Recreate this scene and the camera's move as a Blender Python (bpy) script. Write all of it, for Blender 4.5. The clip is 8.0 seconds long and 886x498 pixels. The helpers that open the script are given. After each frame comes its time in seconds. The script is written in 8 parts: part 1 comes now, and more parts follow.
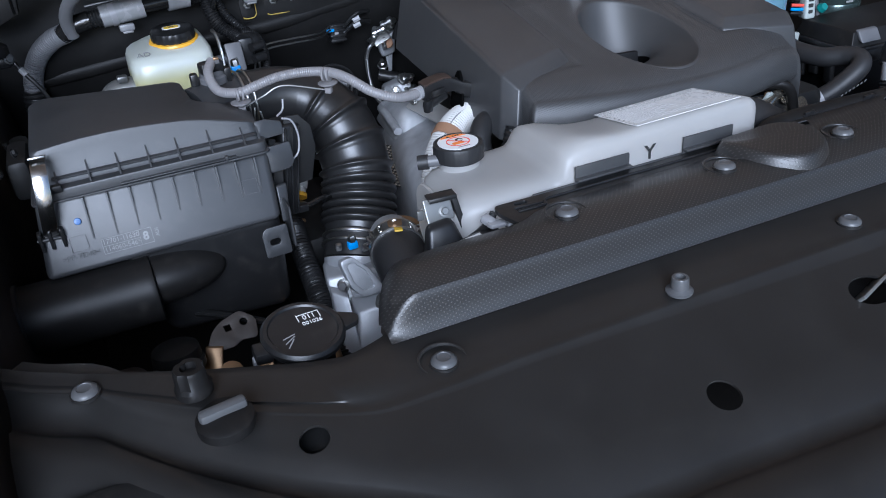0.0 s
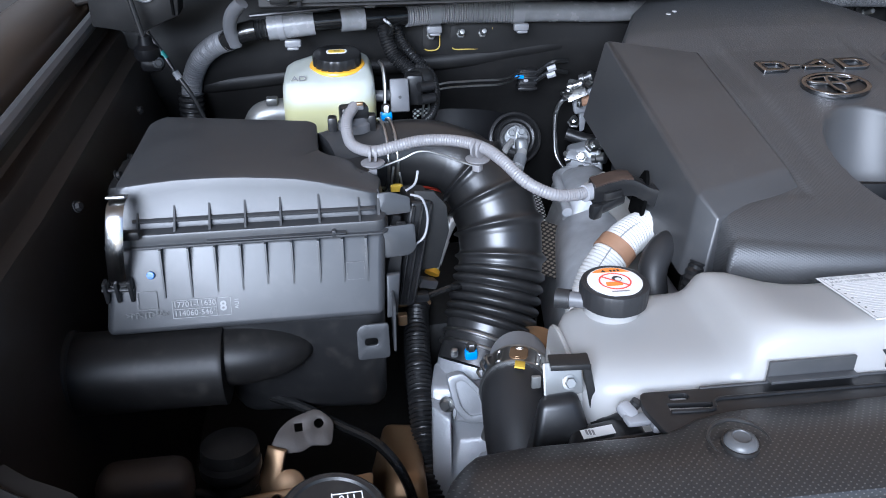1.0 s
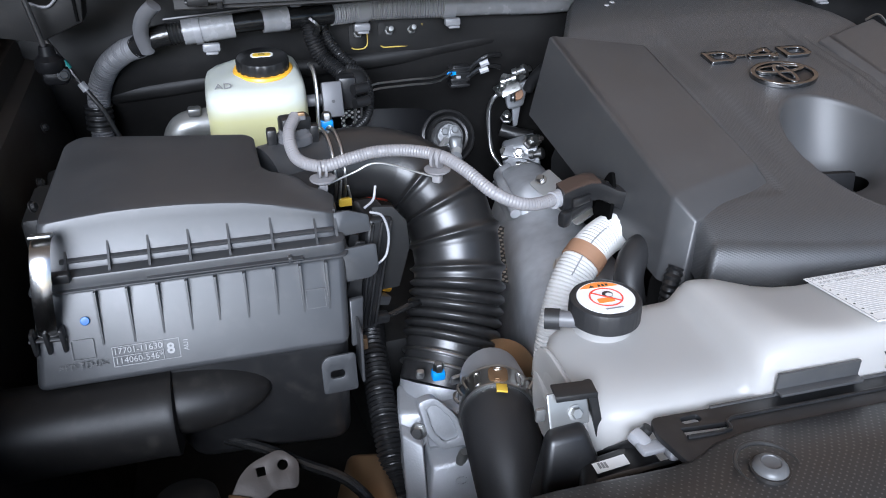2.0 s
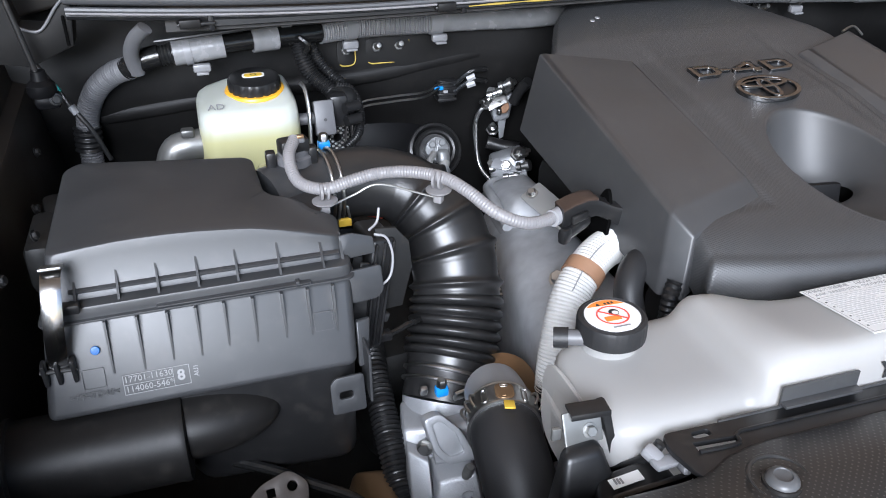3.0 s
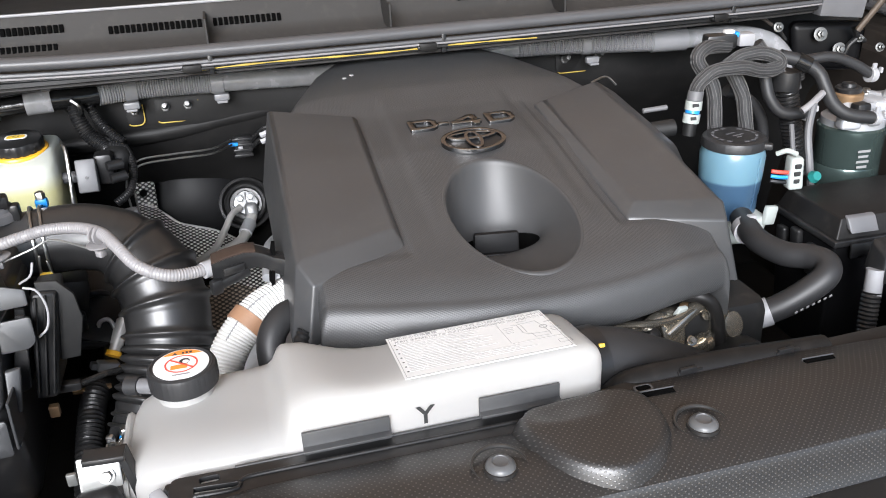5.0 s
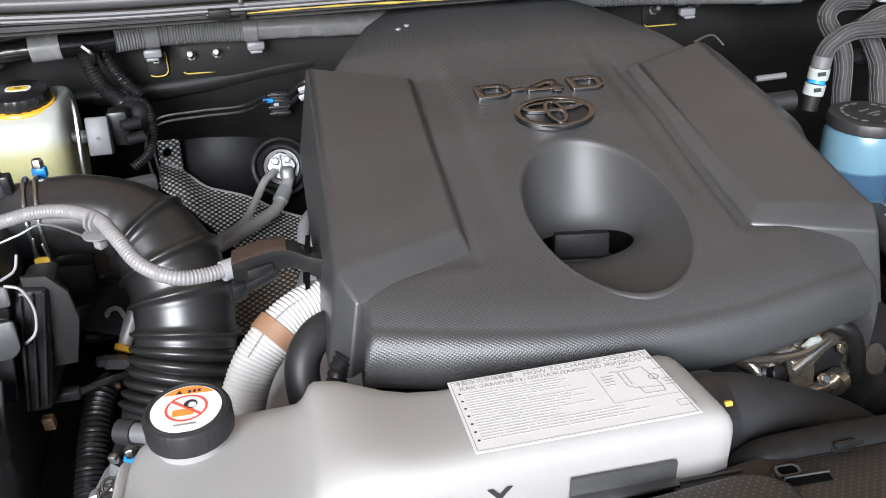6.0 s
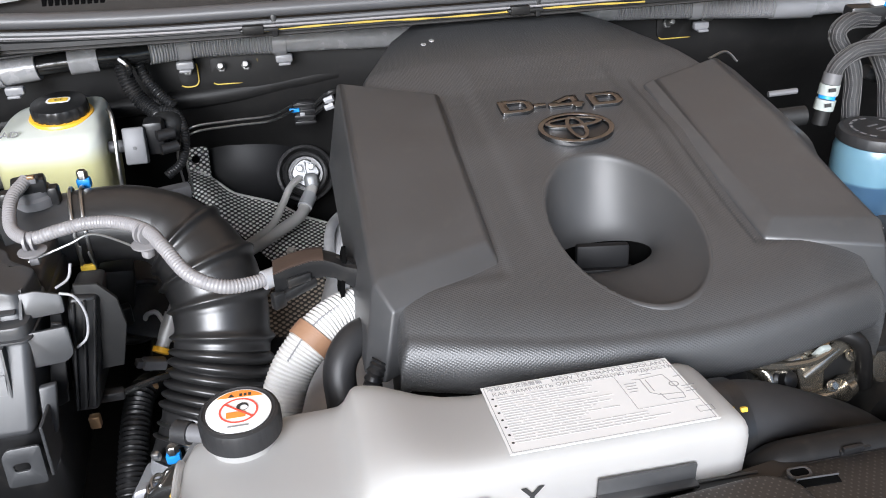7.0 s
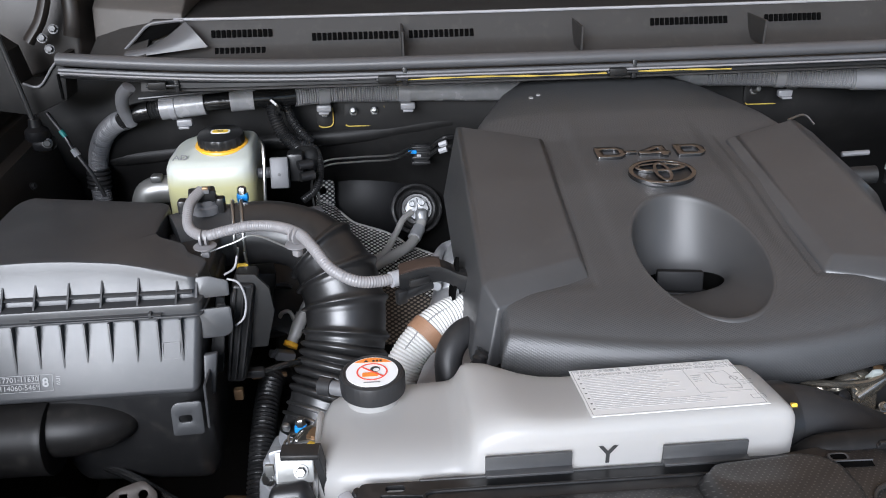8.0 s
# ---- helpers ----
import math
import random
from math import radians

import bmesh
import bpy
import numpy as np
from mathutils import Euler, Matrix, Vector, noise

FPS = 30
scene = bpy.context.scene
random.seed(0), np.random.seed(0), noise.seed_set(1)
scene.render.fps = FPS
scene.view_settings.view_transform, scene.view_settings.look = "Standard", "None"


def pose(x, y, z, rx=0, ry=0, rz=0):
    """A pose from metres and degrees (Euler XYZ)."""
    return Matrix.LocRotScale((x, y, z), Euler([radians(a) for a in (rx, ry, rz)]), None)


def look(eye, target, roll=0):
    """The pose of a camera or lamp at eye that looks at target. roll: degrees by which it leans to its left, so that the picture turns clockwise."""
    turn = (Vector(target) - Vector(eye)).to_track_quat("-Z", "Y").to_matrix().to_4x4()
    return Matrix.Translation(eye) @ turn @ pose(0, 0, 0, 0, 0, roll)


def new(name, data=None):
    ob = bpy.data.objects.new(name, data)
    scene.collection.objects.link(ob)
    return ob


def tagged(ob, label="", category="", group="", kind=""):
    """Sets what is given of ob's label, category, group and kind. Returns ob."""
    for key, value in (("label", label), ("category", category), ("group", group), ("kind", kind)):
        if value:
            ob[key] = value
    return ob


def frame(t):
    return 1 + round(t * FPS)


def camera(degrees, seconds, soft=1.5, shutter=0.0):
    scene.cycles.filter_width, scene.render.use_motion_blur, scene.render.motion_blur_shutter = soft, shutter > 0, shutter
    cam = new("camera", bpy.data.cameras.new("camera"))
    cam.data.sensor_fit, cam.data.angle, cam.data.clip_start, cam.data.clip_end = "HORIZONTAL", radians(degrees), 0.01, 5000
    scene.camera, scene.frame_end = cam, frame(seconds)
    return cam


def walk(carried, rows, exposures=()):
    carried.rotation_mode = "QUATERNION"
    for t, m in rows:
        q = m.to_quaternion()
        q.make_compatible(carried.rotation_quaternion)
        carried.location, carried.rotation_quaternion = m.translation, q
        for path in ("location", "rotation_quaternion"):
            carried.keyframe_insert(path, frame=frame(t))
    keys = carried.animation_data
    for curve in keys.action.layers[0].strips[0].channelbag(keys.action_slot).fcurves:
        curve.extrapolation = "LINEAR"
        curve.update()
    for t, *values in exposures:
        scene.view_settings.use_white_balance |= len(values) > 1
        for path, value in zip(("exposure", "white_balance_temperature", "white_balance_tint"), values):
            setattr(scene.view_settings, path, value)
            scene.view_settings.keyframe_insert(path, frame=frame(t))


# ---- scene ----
cam = camera(56.8, 8.0, soft=1.0)
PATH = [
    (0, (-0.766, -1.19, 1.461), (-0.121, 0.421, 0.467), -5.2),
    (0.1, (-0.75, -1.155, 1.463), (-0.098, 0.46, 0.481), -5.0),
    (0.2, (-0.728, -1.12, 1.464), (-0.084, 0.505, 0.491), -4.1),
    (0.3, (-0.703, -1.084, 1.465), (-0.088, 0.554, 0.495), -3.1),
    (0.4, (-0.673, -1.051, 1.464), (-0.107, 0.609, 0.504), -2.5),
    (0.5, (-0.648, -1.022, 1.469), (-0.142, 0.658, 0.509), -2.0),
    (1, (-0.62, -0.947, 1.458), (-0.41, 0.797, 0.503), -0.4),
    (1.5, (-0.67, -0.889, 1.457), (-0.4, 0.837, 0.485), -0.5),
    (2, (-0.676, -0.866, 1.458), (-0.232, 0.818, 0.474), -0.1),
    (2.2, (-0.675, -0.864, 1.461), (-0.182, 0.807, 0.48), -0.1),
    (3.3, (-0.718, -0.854, 1.486), (-0.198, 0.81, 0.506), -0.5),
    (3.5, (-0.71, -0.847, 1.487), (-0.183, 0.818, 0.512), -1.0),
    (4, (-0.65, -0.916, 1.499), (-0.114, 0.781, 0.587), -2.5),
    (4.2, (-0.584, -0.949, 1.495), (-0.043, 0.755, 0.599), -2.7),
    (4.5, (-0.446, -0.999, 1.503), (0.101, 0.711, 0.622), -2.4),
    (4.7, (-0.359, -1.017, 1.497), (0.168, 0.702, 0.62), -2.2),
    (5, (-0.301, -1.006, 1.49), (0.14, 0.738, 0.616), -2.4),
    (5.2, (-0.297, -0.985, 1.492), (0.071, 0.777, 0.622), -2.3),
    (6.3, (-0.28, -0.781, 1.455), (0.047, 0.905, 0.43), -1.7),
    (6.5, (-0.279, -0.783, 1.46), (0.07, 0.899, 0.436), -1.3),
    (7, (-0.313, -0.835, 1.496), (0.003, 0.866, 0.493), -1.7),
    (7.5, (-0.372, -0.942, 1.521), (-0.232, 0.848, 0.639), -1.4),
    (8, (-0.359, -0.993, 1.52), (-0.234, 0.808, 0.658), -1.1),
]
EXPOSURES = [(0.0, 0.59, 5070, 10), (0.15, 0.94, 5120, 10), (0.3, 1.28, 5070, 10), (1.5, 1.29, 5250, 10), (2.2, 1.23, 5430, 10), (3.5, 1.36, 5620, 10), (4.2, 1.20, 5720, 10), (5.0, 1.53, 6020, 10), (6.5, 1.36, 5900, 10), (7.0, 1.46, 5900, 10), (7.5, 1.51, 5890, 10), (8.0, 1.08, 5720, 10)]
walk(cam, [(t, look(eye, target, roll)) for t, eye, target, roll in PATH], EXPOSURES)


# ---- world and light ----
world = bpy.data.worlds.new("daylight")
scene.world = world
world.use_nodes = True
wn, wl = world.node_tree.nodes, world.node_tree.links
sky = wn.new("ShaderNodeTexSky")
sky.sky_type, sky.sun_disc = "NISHITA", False
SUN_EL, SUN_ROT = radians(26), radians(200)
sky.sun_elevation, sky.sun_rotation = SUN_EL, SUN_ROT
wn["Background"].inputs["Strength"].default_value = 0.062
wl.new(sky.outputs[0], wn["Background"].inputs["Color"])
sun = new("sun", bpy.data.lights.new("sun", "SUN"))
sun.data.energy, sun.data.angle, sun.data.color = 3.2, radians(34), (1.0, 0.97, 0.945)
sun.matrix_world = look((-1.9, -5.0, 2.61), (0, 0, 0))


# ---- materials ----
def nodes(name):
    m = bpy.data.materials.new(name)
    m.use_nodes = True
    return m, m.node_tree.nodes, m.node_tree.links, m.node_tree.nodes["Principled BSDF"]


def surface(name, col, rough=0.5, metal=0.0, vary=0.25, grain=600.0, bump=0.08, spec=0.5, dust=0.0, coat=0.0, coarse=14.0):
    """A surface with fine grain in the relief and slow stains in colour and gloss."""
    m, n, l, p = nodes(name)
    co = n.new("ShaderNodeTexCoord")
    big, fine = n.new("ShaderNodeTexNoise"), n.new("ShaderNodeTexNoise")
    big.inputs["Scale"].default_value, big.inputs["Detail"].default_value = coarse, 5
    fine.inputs["Scale"].default_value, fine.inputs["Detail"].default_value = grain, 2
    mix = n.new("ShaderNodeMix")
    mix.data_type = "RGBA"
    mix.inputs[6].default_value = (*[c * (1 - vary) for c in col], 1)
    mix.inputs[7].default_value = (*[min(1, c * (1 + vary)) for c in col], 1)
    l.new(co.outputs["Object"], big.inputs["Vector"]), l.new(co.outputs["Object"], fine.inputs["Vector"])
    l.new(big.outputs["Fac"], mix.inputs[0])
    out = mix.outputs[2]
    if dust:
        spots, ramp, dm = n.new("ShaderNodeTexNoise"), n.new("ShaderNodeMapRange"), n.new("ShaderNodeMix")
        spots.inputs["Scale"].default_value, spots.inputs["Detail"].default_value = 55, 6
        ramp.inputs[1].default_value, ramp.inputs[2].default_value, ramp.inputs[4].default_value = 0.55, 0.85, dust
        dm.data_type = "RGBA"
        dm.inputs[7].default_value = (0.3, 0.27, 0.23, 1)
        l.new(co.outputs["Object"], spots.inputs["Vector"]), l.new(spots.outputs["Fac"], ramp.inputs[0])
        l.new(ramp.outputs[0], dm.inputs[0]), l.new(out, dm.inputs[6])
        out = dm.outputs[2]
    l.new(out, p.inputs["Base Color"])
    mr = n.new("ShaderNodeMapRange")
    mr.inputs[3].default_value, mr.inputs[4].default_value = max(0.02, rough * 0.8), min(1, rough * 1.2)
    l.new(big.outputs["Fac"], mr.inputs[0]), l.new(mr.outputs[0], p.inputs["Roughness"])
    p.inputs["Metallic"].default_value = metal
    p.inputs["Specular IOR Level"].default_value = spec
    p.inputs["Coat Weight"].default_value = coat
    if bump:
        b = n.new("ShaderNodeBump")
        b.inputs["Strength"].default_value, b.inputs["Distance"].default_value = bump, 0.0006
        l.new(fine.outputs["Fac"], b.inputs["Height"]), l.new(b.outputs[0], p.inputs["Normal"])
    return m


def dotted(name, col, rough, pitch, depth, strength=0.6, spec=0.6, radius=0.5, gap_shade=None):
    """Moulded plastic with a regular field of small raised dots."""
    m, n, l, p = nodes(name)
    co, mp = n.new("ShaderNodeTexCoord"), n.new("ShaderNodeMapping")
    mp.inputs["Rotation"].default_value = (0, 0, radians(45))
    # the field runs over tops and fronts alike: across the car, and back plus up
    cut3, fold, flat2 = n.new("ShaderNodeSeparateXYZ"), n.new("ShaderNodeMath"), n.new("ShaderNodeCombineXYZ")
    fold.operation = "ADD"
    l.new(co.outputs["Object"], cut3.inputs[0]), l.new(cut3.outputs["Y"], fold.inputs[0]), l.new(cut3.outputs["Z"], fold.inputs[1])
    l.new(cut3.outputs["X"], flat2.inputs[0]), l.new(fold.outputs[0], flat2.inputs[1])
    vo, noi, mix = n.new("ShaderNodeTexVoronoi"), n.new("ShaderNodeTexNoise"), n.new("ShaderNodeMix")
    vo.voronoi_dimensions = "2D"
    vo.inputs["Scale"].default_value, vo.inputs["Randomness"].default_value = 1 / pitch, 0.06
    noi.inputs["Scale"].default_value, noi.inputs["Detail"].default_value = 9, 6
    mix.data_type = "RGBA"
    mix.inputs[6].default_value = (*[c * 0.8 for c in col], 1)
    mix.inputs[7].default_value = (*[c * 1.25 for c in col], 1)
    l.new(flat2.outputs[0], mp.inputs["Vector"]), l.new(mp.outputs[0], vo.inputs["Vector"])
    l.new(co.outputs["Object"], noi.inputs["Vector"]), l.new(noi.outputs["Fac"], mix.inputs[0])
    l.new(mix.outputs[2], p.inputs["Base Color"])
    mr = n.new("ShaderNodeMapRange")
    mr.inputs[2].default_value, mr.inputs[3].default_value, mr.inputs[4].default_value = radius, 1.0, 0.0
    l.new(vo.outputs["Distance"], mr.inputs[0])
    b = n.new("ShaderNodeBump")
    b.inputs["Strength"].default_value, b.inputs["Distance"].default_value = strength, depth
    l.new(mr.outputs[0], b.inputs["Height"]), l.new(b.outputs[0], p.inputs["Normal"])
    if gap_shade:
        # base colour darker between dots, lighter on them: shade and glints painted in
        gm, sharp = n.new("ShaderNodeMix"), n.new("ShaderNodeMapRange")
        gm.data_type = "RGBA"
        gm.inputs[6].default_value = (*gap_shade, 1)
        sharp.inputs[1].default_value, sharp.inputs[2].default_value = 0.15, 0.5
        l.new(mr.outputs[0], sharp.inputs[0]), l.new(sharp.outputs[0], gm.inputs[0])
        l.new(mix.outputs[2], gm.inputs[7]), l.new(gm.outputs[2], p.inputs["Base Color"])
    # the dots' tips are worn smoother than the ground between them
    gl = n.new("ShaderNodeMapRange")
    gl.inputs[3].default_value, gl.inputs[4].default_value = rough * 1.1, rough * 0.75
    l.new(mr.outputs[0], gl.inputs[0]), l.new(gl.outputs[0], p.inputs["Roughness"])
    p.inputs["Specular IOR Level"].default_value = spec
    return m


def levels(name, upper, lower, z, soft, rough=0.3):
    """A see-through bottle: the fluid inside shows up to the height z (metres above the thing's base)."""
    m, n, l, p = nodes(name)
    co, sep, mr, mix = n.new("ShaderNodeTexCoord"), n.new("ShaderNodeSeparateXYZ"), n.new("ShaderNodeMapRange"), n.new("ShaderNodeMix")
    mr.inputs[1].default_value, mr.inputs[2].default_value = z - soft, z + soft
    mix.data_type = "RGBA"
    mix.inputs[6].default_value, mix.inputs[7].default_value = (*lower, 1), (*upper, 1)
    l.new(co.outputs["Object"], sep.inputs[0]), l.new(sep.outputs["Z"], mr.inputs[0])
    l.new(mr.outputs[0], mix.inputs[0]), l.new(mix.outputs[2], p.inputs["Base Color"])
    p.inputs["Roughness"].default_value = rough
    p.inputs["Subsurface Weight"].default_value = 0.35
    p.inputs["Subsurface Radius"].default_value = (0.02, 0.02, 0.015)
    p.inputs["Subsurface Scale"].default_value = 0.5
    return m


COVER = dotted("cover_grain", (0.043, 0.0435, 0.0445), 0.44, 0.0028, 0.0005, 0.46, 0.7)
FUNNEL = surface("funnel_plastic", (0.045, 0.0448, 0.0455), 0.50, vary=0.1, grain=1500, bump=0.05, spec=0.6)
BLOCK = surface("painted_shade_plastic", (0.007, 0.007, 0.0075), 0.6, vary=0.2, grain=700, bump=0.1, spec=0.2)
PRINT = surface("faded_print", (0.28, 0.28, 0.28), 0.5, vary=0.15, bump=0)
DOTS = dotted("dotted_plastic", (0.072, 0.069, 0.066), 0.38, 0.0043, 0.0005, 0.40, 0.75, 0.24, gap_shade=(0.0175, 0.0165, 0.016))
EDGE = surface("smooth_deck_edge", (0.024, 0.0235, 0.023), 0.34, grain=1300, bump=0.14, spec=0.7)
APRON = surface("apron_plastic", (0.017, 0.0162, 0.0155), 0.38, grain=1300, bump=0.12, dust=0.015, spec=0.5)
SATIN = surface("satin_black_plastic", (0.045, 0.0455, 0.047), 0.40, grain=1500, bump=0.12, spec=0.75, dust=0.05)
GREY_PLASTIC = surface("airbox_plastic", (0.036, 0.037, 0.039), 0.41, grain=1500, bump=0.16, spec=0.64, dust=0.05)
BLACK = surface("black_plastic", (0.013, 0.013, 0.0135), 0.36, grain=900, bump=0.1, dust=0.06)
GLOSS_BLACK = surface("gloss_black", (0.005, 0.005, 0.0055), 0.38, grain=500, bump=0.05, spec=0.14)
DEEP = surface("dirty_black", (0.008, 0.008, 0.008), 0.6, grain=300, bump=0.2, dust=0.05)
DULL = surface("dull_black", (0.010, 0.0095, 0.0092), 0.46, grain=700, bump=0.15, dust=0.05, spec=0.25)
BROWN_STEEL = surface("brown_steel", (0.075, 0.064, 0.057), 0.5, metal=0.3, vary=0.2, grain=300, bump=0.15)
CABLE = surface("cable_conduit", (0.23, 0.222, 0.225), 0.4, grain=500, bump=0.05)
RUBBER = surface("rubber", (0.017, 0.0168, 0.017), 0.35, grain=900, bump=0.05, spec=0.7, dust=0.03)
HOSE_RUBBER = surface("hose_rubber", (0.02, 0.02, 0.021), 0.5, grain=700, bump=0.2)
CONDUIT = surface("grey_conduit", (0.22, 0.22, 0.227), 0.36, grain=500, bump=0.05)
GREY_TAPE = surface("grey_tape", (0.235, 0.235, 0.24), 0.26, vary=0.3, grain=110, bump=1.0, coarse=45)
BLACK_TAPE = surface("black_tape", (0.010, 0.010, 0.010), 0.2, grain=130, bump=0.9)
LIGHT_GREY = surface("light_grey_plastic", (0.3, 0.3, 0.31), 0.45, grain=700, bump=0.1)
MID_GREY = surface("mid_grey_plastic", (0.12, 0.12, 0.125), 0.45, grain=700, bump=0.1)
WHITE_PE = surface("white_tank", (0.63, 0.62, 0.605), 0.30, vary=0.05, grain=200, bump=0.04)
# thin milky wall: light passes through into the hollow tank and out again
wn2, wl2 = WHITE_PE.node_tree.nodes, WHITE_PE.node_tree.links
milk, thin = wn2.new("ShaderNodeBsdfTranslucent"), wn2.new("ShaderNodeMixShader")
milk.inputs["Color"].default_value, thin.inputs[0].default_value = (0.84, 0.825, 0.80, 1), 0.55
wl2.new(wn2["Principled BSDF"].outputs[0], thin.inputs[1]), wl2.new(milk.outputs[0], thin.inputs[2])
wl2.new(thin.outputs[0], wn2["Material Output"].inputs["Surface"])
WHITE = surface("white_print", (0.80, 0.80, 0.79), 0.4, vary=0.03, bump=0)
INK = surface("black_print", (0.03, 0.03, 0.03), 0.5, vary=0.05, bump=0)
CLIP = surface("clip_plastic", (0.085, 0.086, 0.088), 0.36, grain=700, bump=0.06)
GREY_INK = surface("grey_print", (0.25, 0.25, 0.25), 0.5, vary=0.05, bump=0)
LABEL_INK = surface("fine_label_print", (0.30, 0.30, 0.30), 0.5, vary=0.1, bump=0)
PALE_LABEL_INK = surface("pale_label_print", (0.48, 0.48, 0.48), 0.5, vary=0.1, bump=0)
RED_INK = surface("red_print", (0.75, 0.08, 0.05), 0.4, vary=0.05, bump=0)
ORANGE_INK = surface("orange_print", (0.85, 0.26, 0.04), 0.4, vary=0.05, bump=0)
YELLOW = surface("yellow_plastic", (0.75, 0.5, 0.05), 0.4, vary=0.1, bump=0)
BLUE = surface("blue_plastic", (0.03, 0.28, 0.75), 0.35, vary=0.1, bump=0)
DARK_BLUE = surface("dark_blue_paint", (0.012, 0.10, 0.33), 0.25, vary=0.1, bump=0)
GREEN = surface("green_plastic", (0.02, 0.17, 0.16), 0.4, vary=0.1, bump=0)
AMBER = surface("amber_seal", (0.85, 0.45, 0.03), 0.35, vary=0.1, bump=0)
BROWN_TAPE = surface("brown_tape", (0.3, 0.17, 0.1), 0.5, vary=0.15, grain=300, bump=0.3)
BROWN_REFLECTION = surface("brown_reflection_plastic", (0.050, 0.034, 0.027), 0.34, vary=0.15, grain=300, bump=0.2)
TAN = surface("tan_metal", (0.33, 0.215, 0.12), 0.4, metal=0.7, vary=0.25, grain=90, bump=0.3)
SLEEVE = surface("white_sleeve", (0.6, 0.59, 0.57), 0.55, vary=0.06, grain=900, bump=0.25)
ALU = surface("cast_aluminium", (0.46, 0.47, 0.49), 0.45, metal=0.45, vary=0.2, grain=420, bump=0.5)
CASTING = surface("grey_casting", (0.50, 0.51, 0.53), 0.5, metal=0.3, vary=0.32, grain=420, bump=0.5, coarse=38)
STEEL = surface("zinc_steel", (0.5, 0.5, 0.49), 0.32, metal=1.0, vary=0.12, grain=300, bump=0.1)
PIPE = surface("dull_pipe", (0.58, 0.57, 0.55), 0.42, metal=0.4, vary=0.15, grain=300, bump=0.15)
PIPE_BLOCK = surface("pipe_block", (0.27, 0.275, 0.28), 0.38, metal=0.5, vary=0.25, grain=260, bump=0.3)
OILY = surface("oily_metal", (0.46, 0.42, 0.35), 0.22, metal=0.9, vary=0.4, grain=150, bump=0.3)
BADGE = surface("smoked_chrome", (0.22, 0.22, 0.225), 0.16, metal=1.0, vary=0.05, bump=0)
PAINT = surface("body_paint", (0.10, 0.077, 0.058), 0.4, metal=0.3, vary=0.12, grain=900, bump=0.03, coat=0.5)
BAY_PAINT = surface("bay_paint", (0.010, 0.0097, 0.0095), 0.5, vary=0.35, grain=90, bump=0.15, dust=0.025, spec=0.2)
SEALER = surface("body_sealer", (0.42, 0.30, 0.05), 0.6, vary=0.4, grain=200, bump=0.3)
SEAL = surface("rubber_seal", (0.075, 0.075, 0.078), 0.42, vary=0.15, grain=500, bump=0.2)
COWL = surface("cowl_plastic", (0.027, 0.0255, 0.024), 0.6, vary=0.15, grain=900, bump=0.25, dust=0.06)
TRAY = surface("screen_tray", (0.085, 0.077, 0.070), 0.6, vary=0.15, grain=500, bump=0.2, dust=0.1)
HOLLOW_SHADE = surface("painted_hollow_shade", (0.002, 0.002, 0.002), 1.0, vary=0.1, bump=0, spec=0.05)
HOOD = surface("hood_underside", (0.38, 0.270, 0.190), 0.45, vary=0.15, grain=60, bump=0.1)
PLASTER = surface("beige_plaster", (0.46, 0.372, 0.285), 0.8, vary=0.1, grain=40, bump=0.2, coarse=1.0)
WING = surface("wing_flange", (0.020, 0.0165, 0.014), 0.45, vary=0.2, grain=700, bump=0.08, spec=0.4, dust=0.03)
GROUND = surface("concrete", (0.42, 0.39, 0.36), 0.75, vary=0.15, grain=60, bump=0.3, coarse=1.2)
SHIELD = dotted("heat_shield", (0.86, 0.85, 0.82), 0.42, 0.0078, 0.0020, 0.6, gap_shade=(0.02, 0.018, 0.016))
SHIELD.node_tree.nodes["Principled BSDF"].inputs["Metallic"].default_value = 0.25
DARK_SHIELD = dotted("dull_heat_shield", (0.30, 0.26, 0.21), 0.5, 0.0078, 0.0020, 0.6, gap_shade=(0.012, 0.011, 0.010))
CAN = surface("filter_can", (0.075, 0.105, 0.098), 0.24, metal=0.6, vary=0.1, grain=400, bump=0.03, coat=0.3)
BRAKE = levels("brake_bottle", (0.52, 0.54, 0.49), (0.48, 0.465, 0.25), 0.074, 0.012)
WASH = levels("fluid_bottle", (0.125, 0.23, 0.295), (0.04, 0.08, 0.135), 0.037, 0.002)
CRADLE = surface("pale_cradle", (0.36, 0.39, 0.37), 0.4, vary=0.08, grain=300, bump=0.05)
OLD_ZINC = surface("tarnished_zinc", (0.14, 0.14, 0.135), 0.38, metal=0.6, vary=0.3, grain=200, bump=0.3)
POLISHED = surface("polished_steel", (0.52, 0.51, 0.50), 0.20, metal=1.0, vary=0.1, grain=300, bump=0.05)
ZINC = surface("dull_zinc", (0.26, 0.26, 0.25), 0.40, metal=0.7, vary=0.25, grain=200, bump=0.2)
BRAID = dotted("braided_hose", (0.022, 0.022, 0.023), 0.5, 0.0022, 0.0006, 0.8)
STRAND = surface("grey_strand", (0.085, 0.083, 0.081), 0.5, vary=0.3, grain=900, bump=0.4)
GLASS = surface("windscreen", (0.05, 0.045, 0.04), 0.05, vary=0.1, bump=0, spec=0.6)


# ---- building helpers ----
ROOT = {}


def thing(name, loc, label, category, group="", kind=""):
    ob = new(name)
    ob.empty_display_size = 0.02
    ob.location = loc
    ROOT[ob.name] = Vector(loc)
    return tagged(ob, label, category, group, kind)


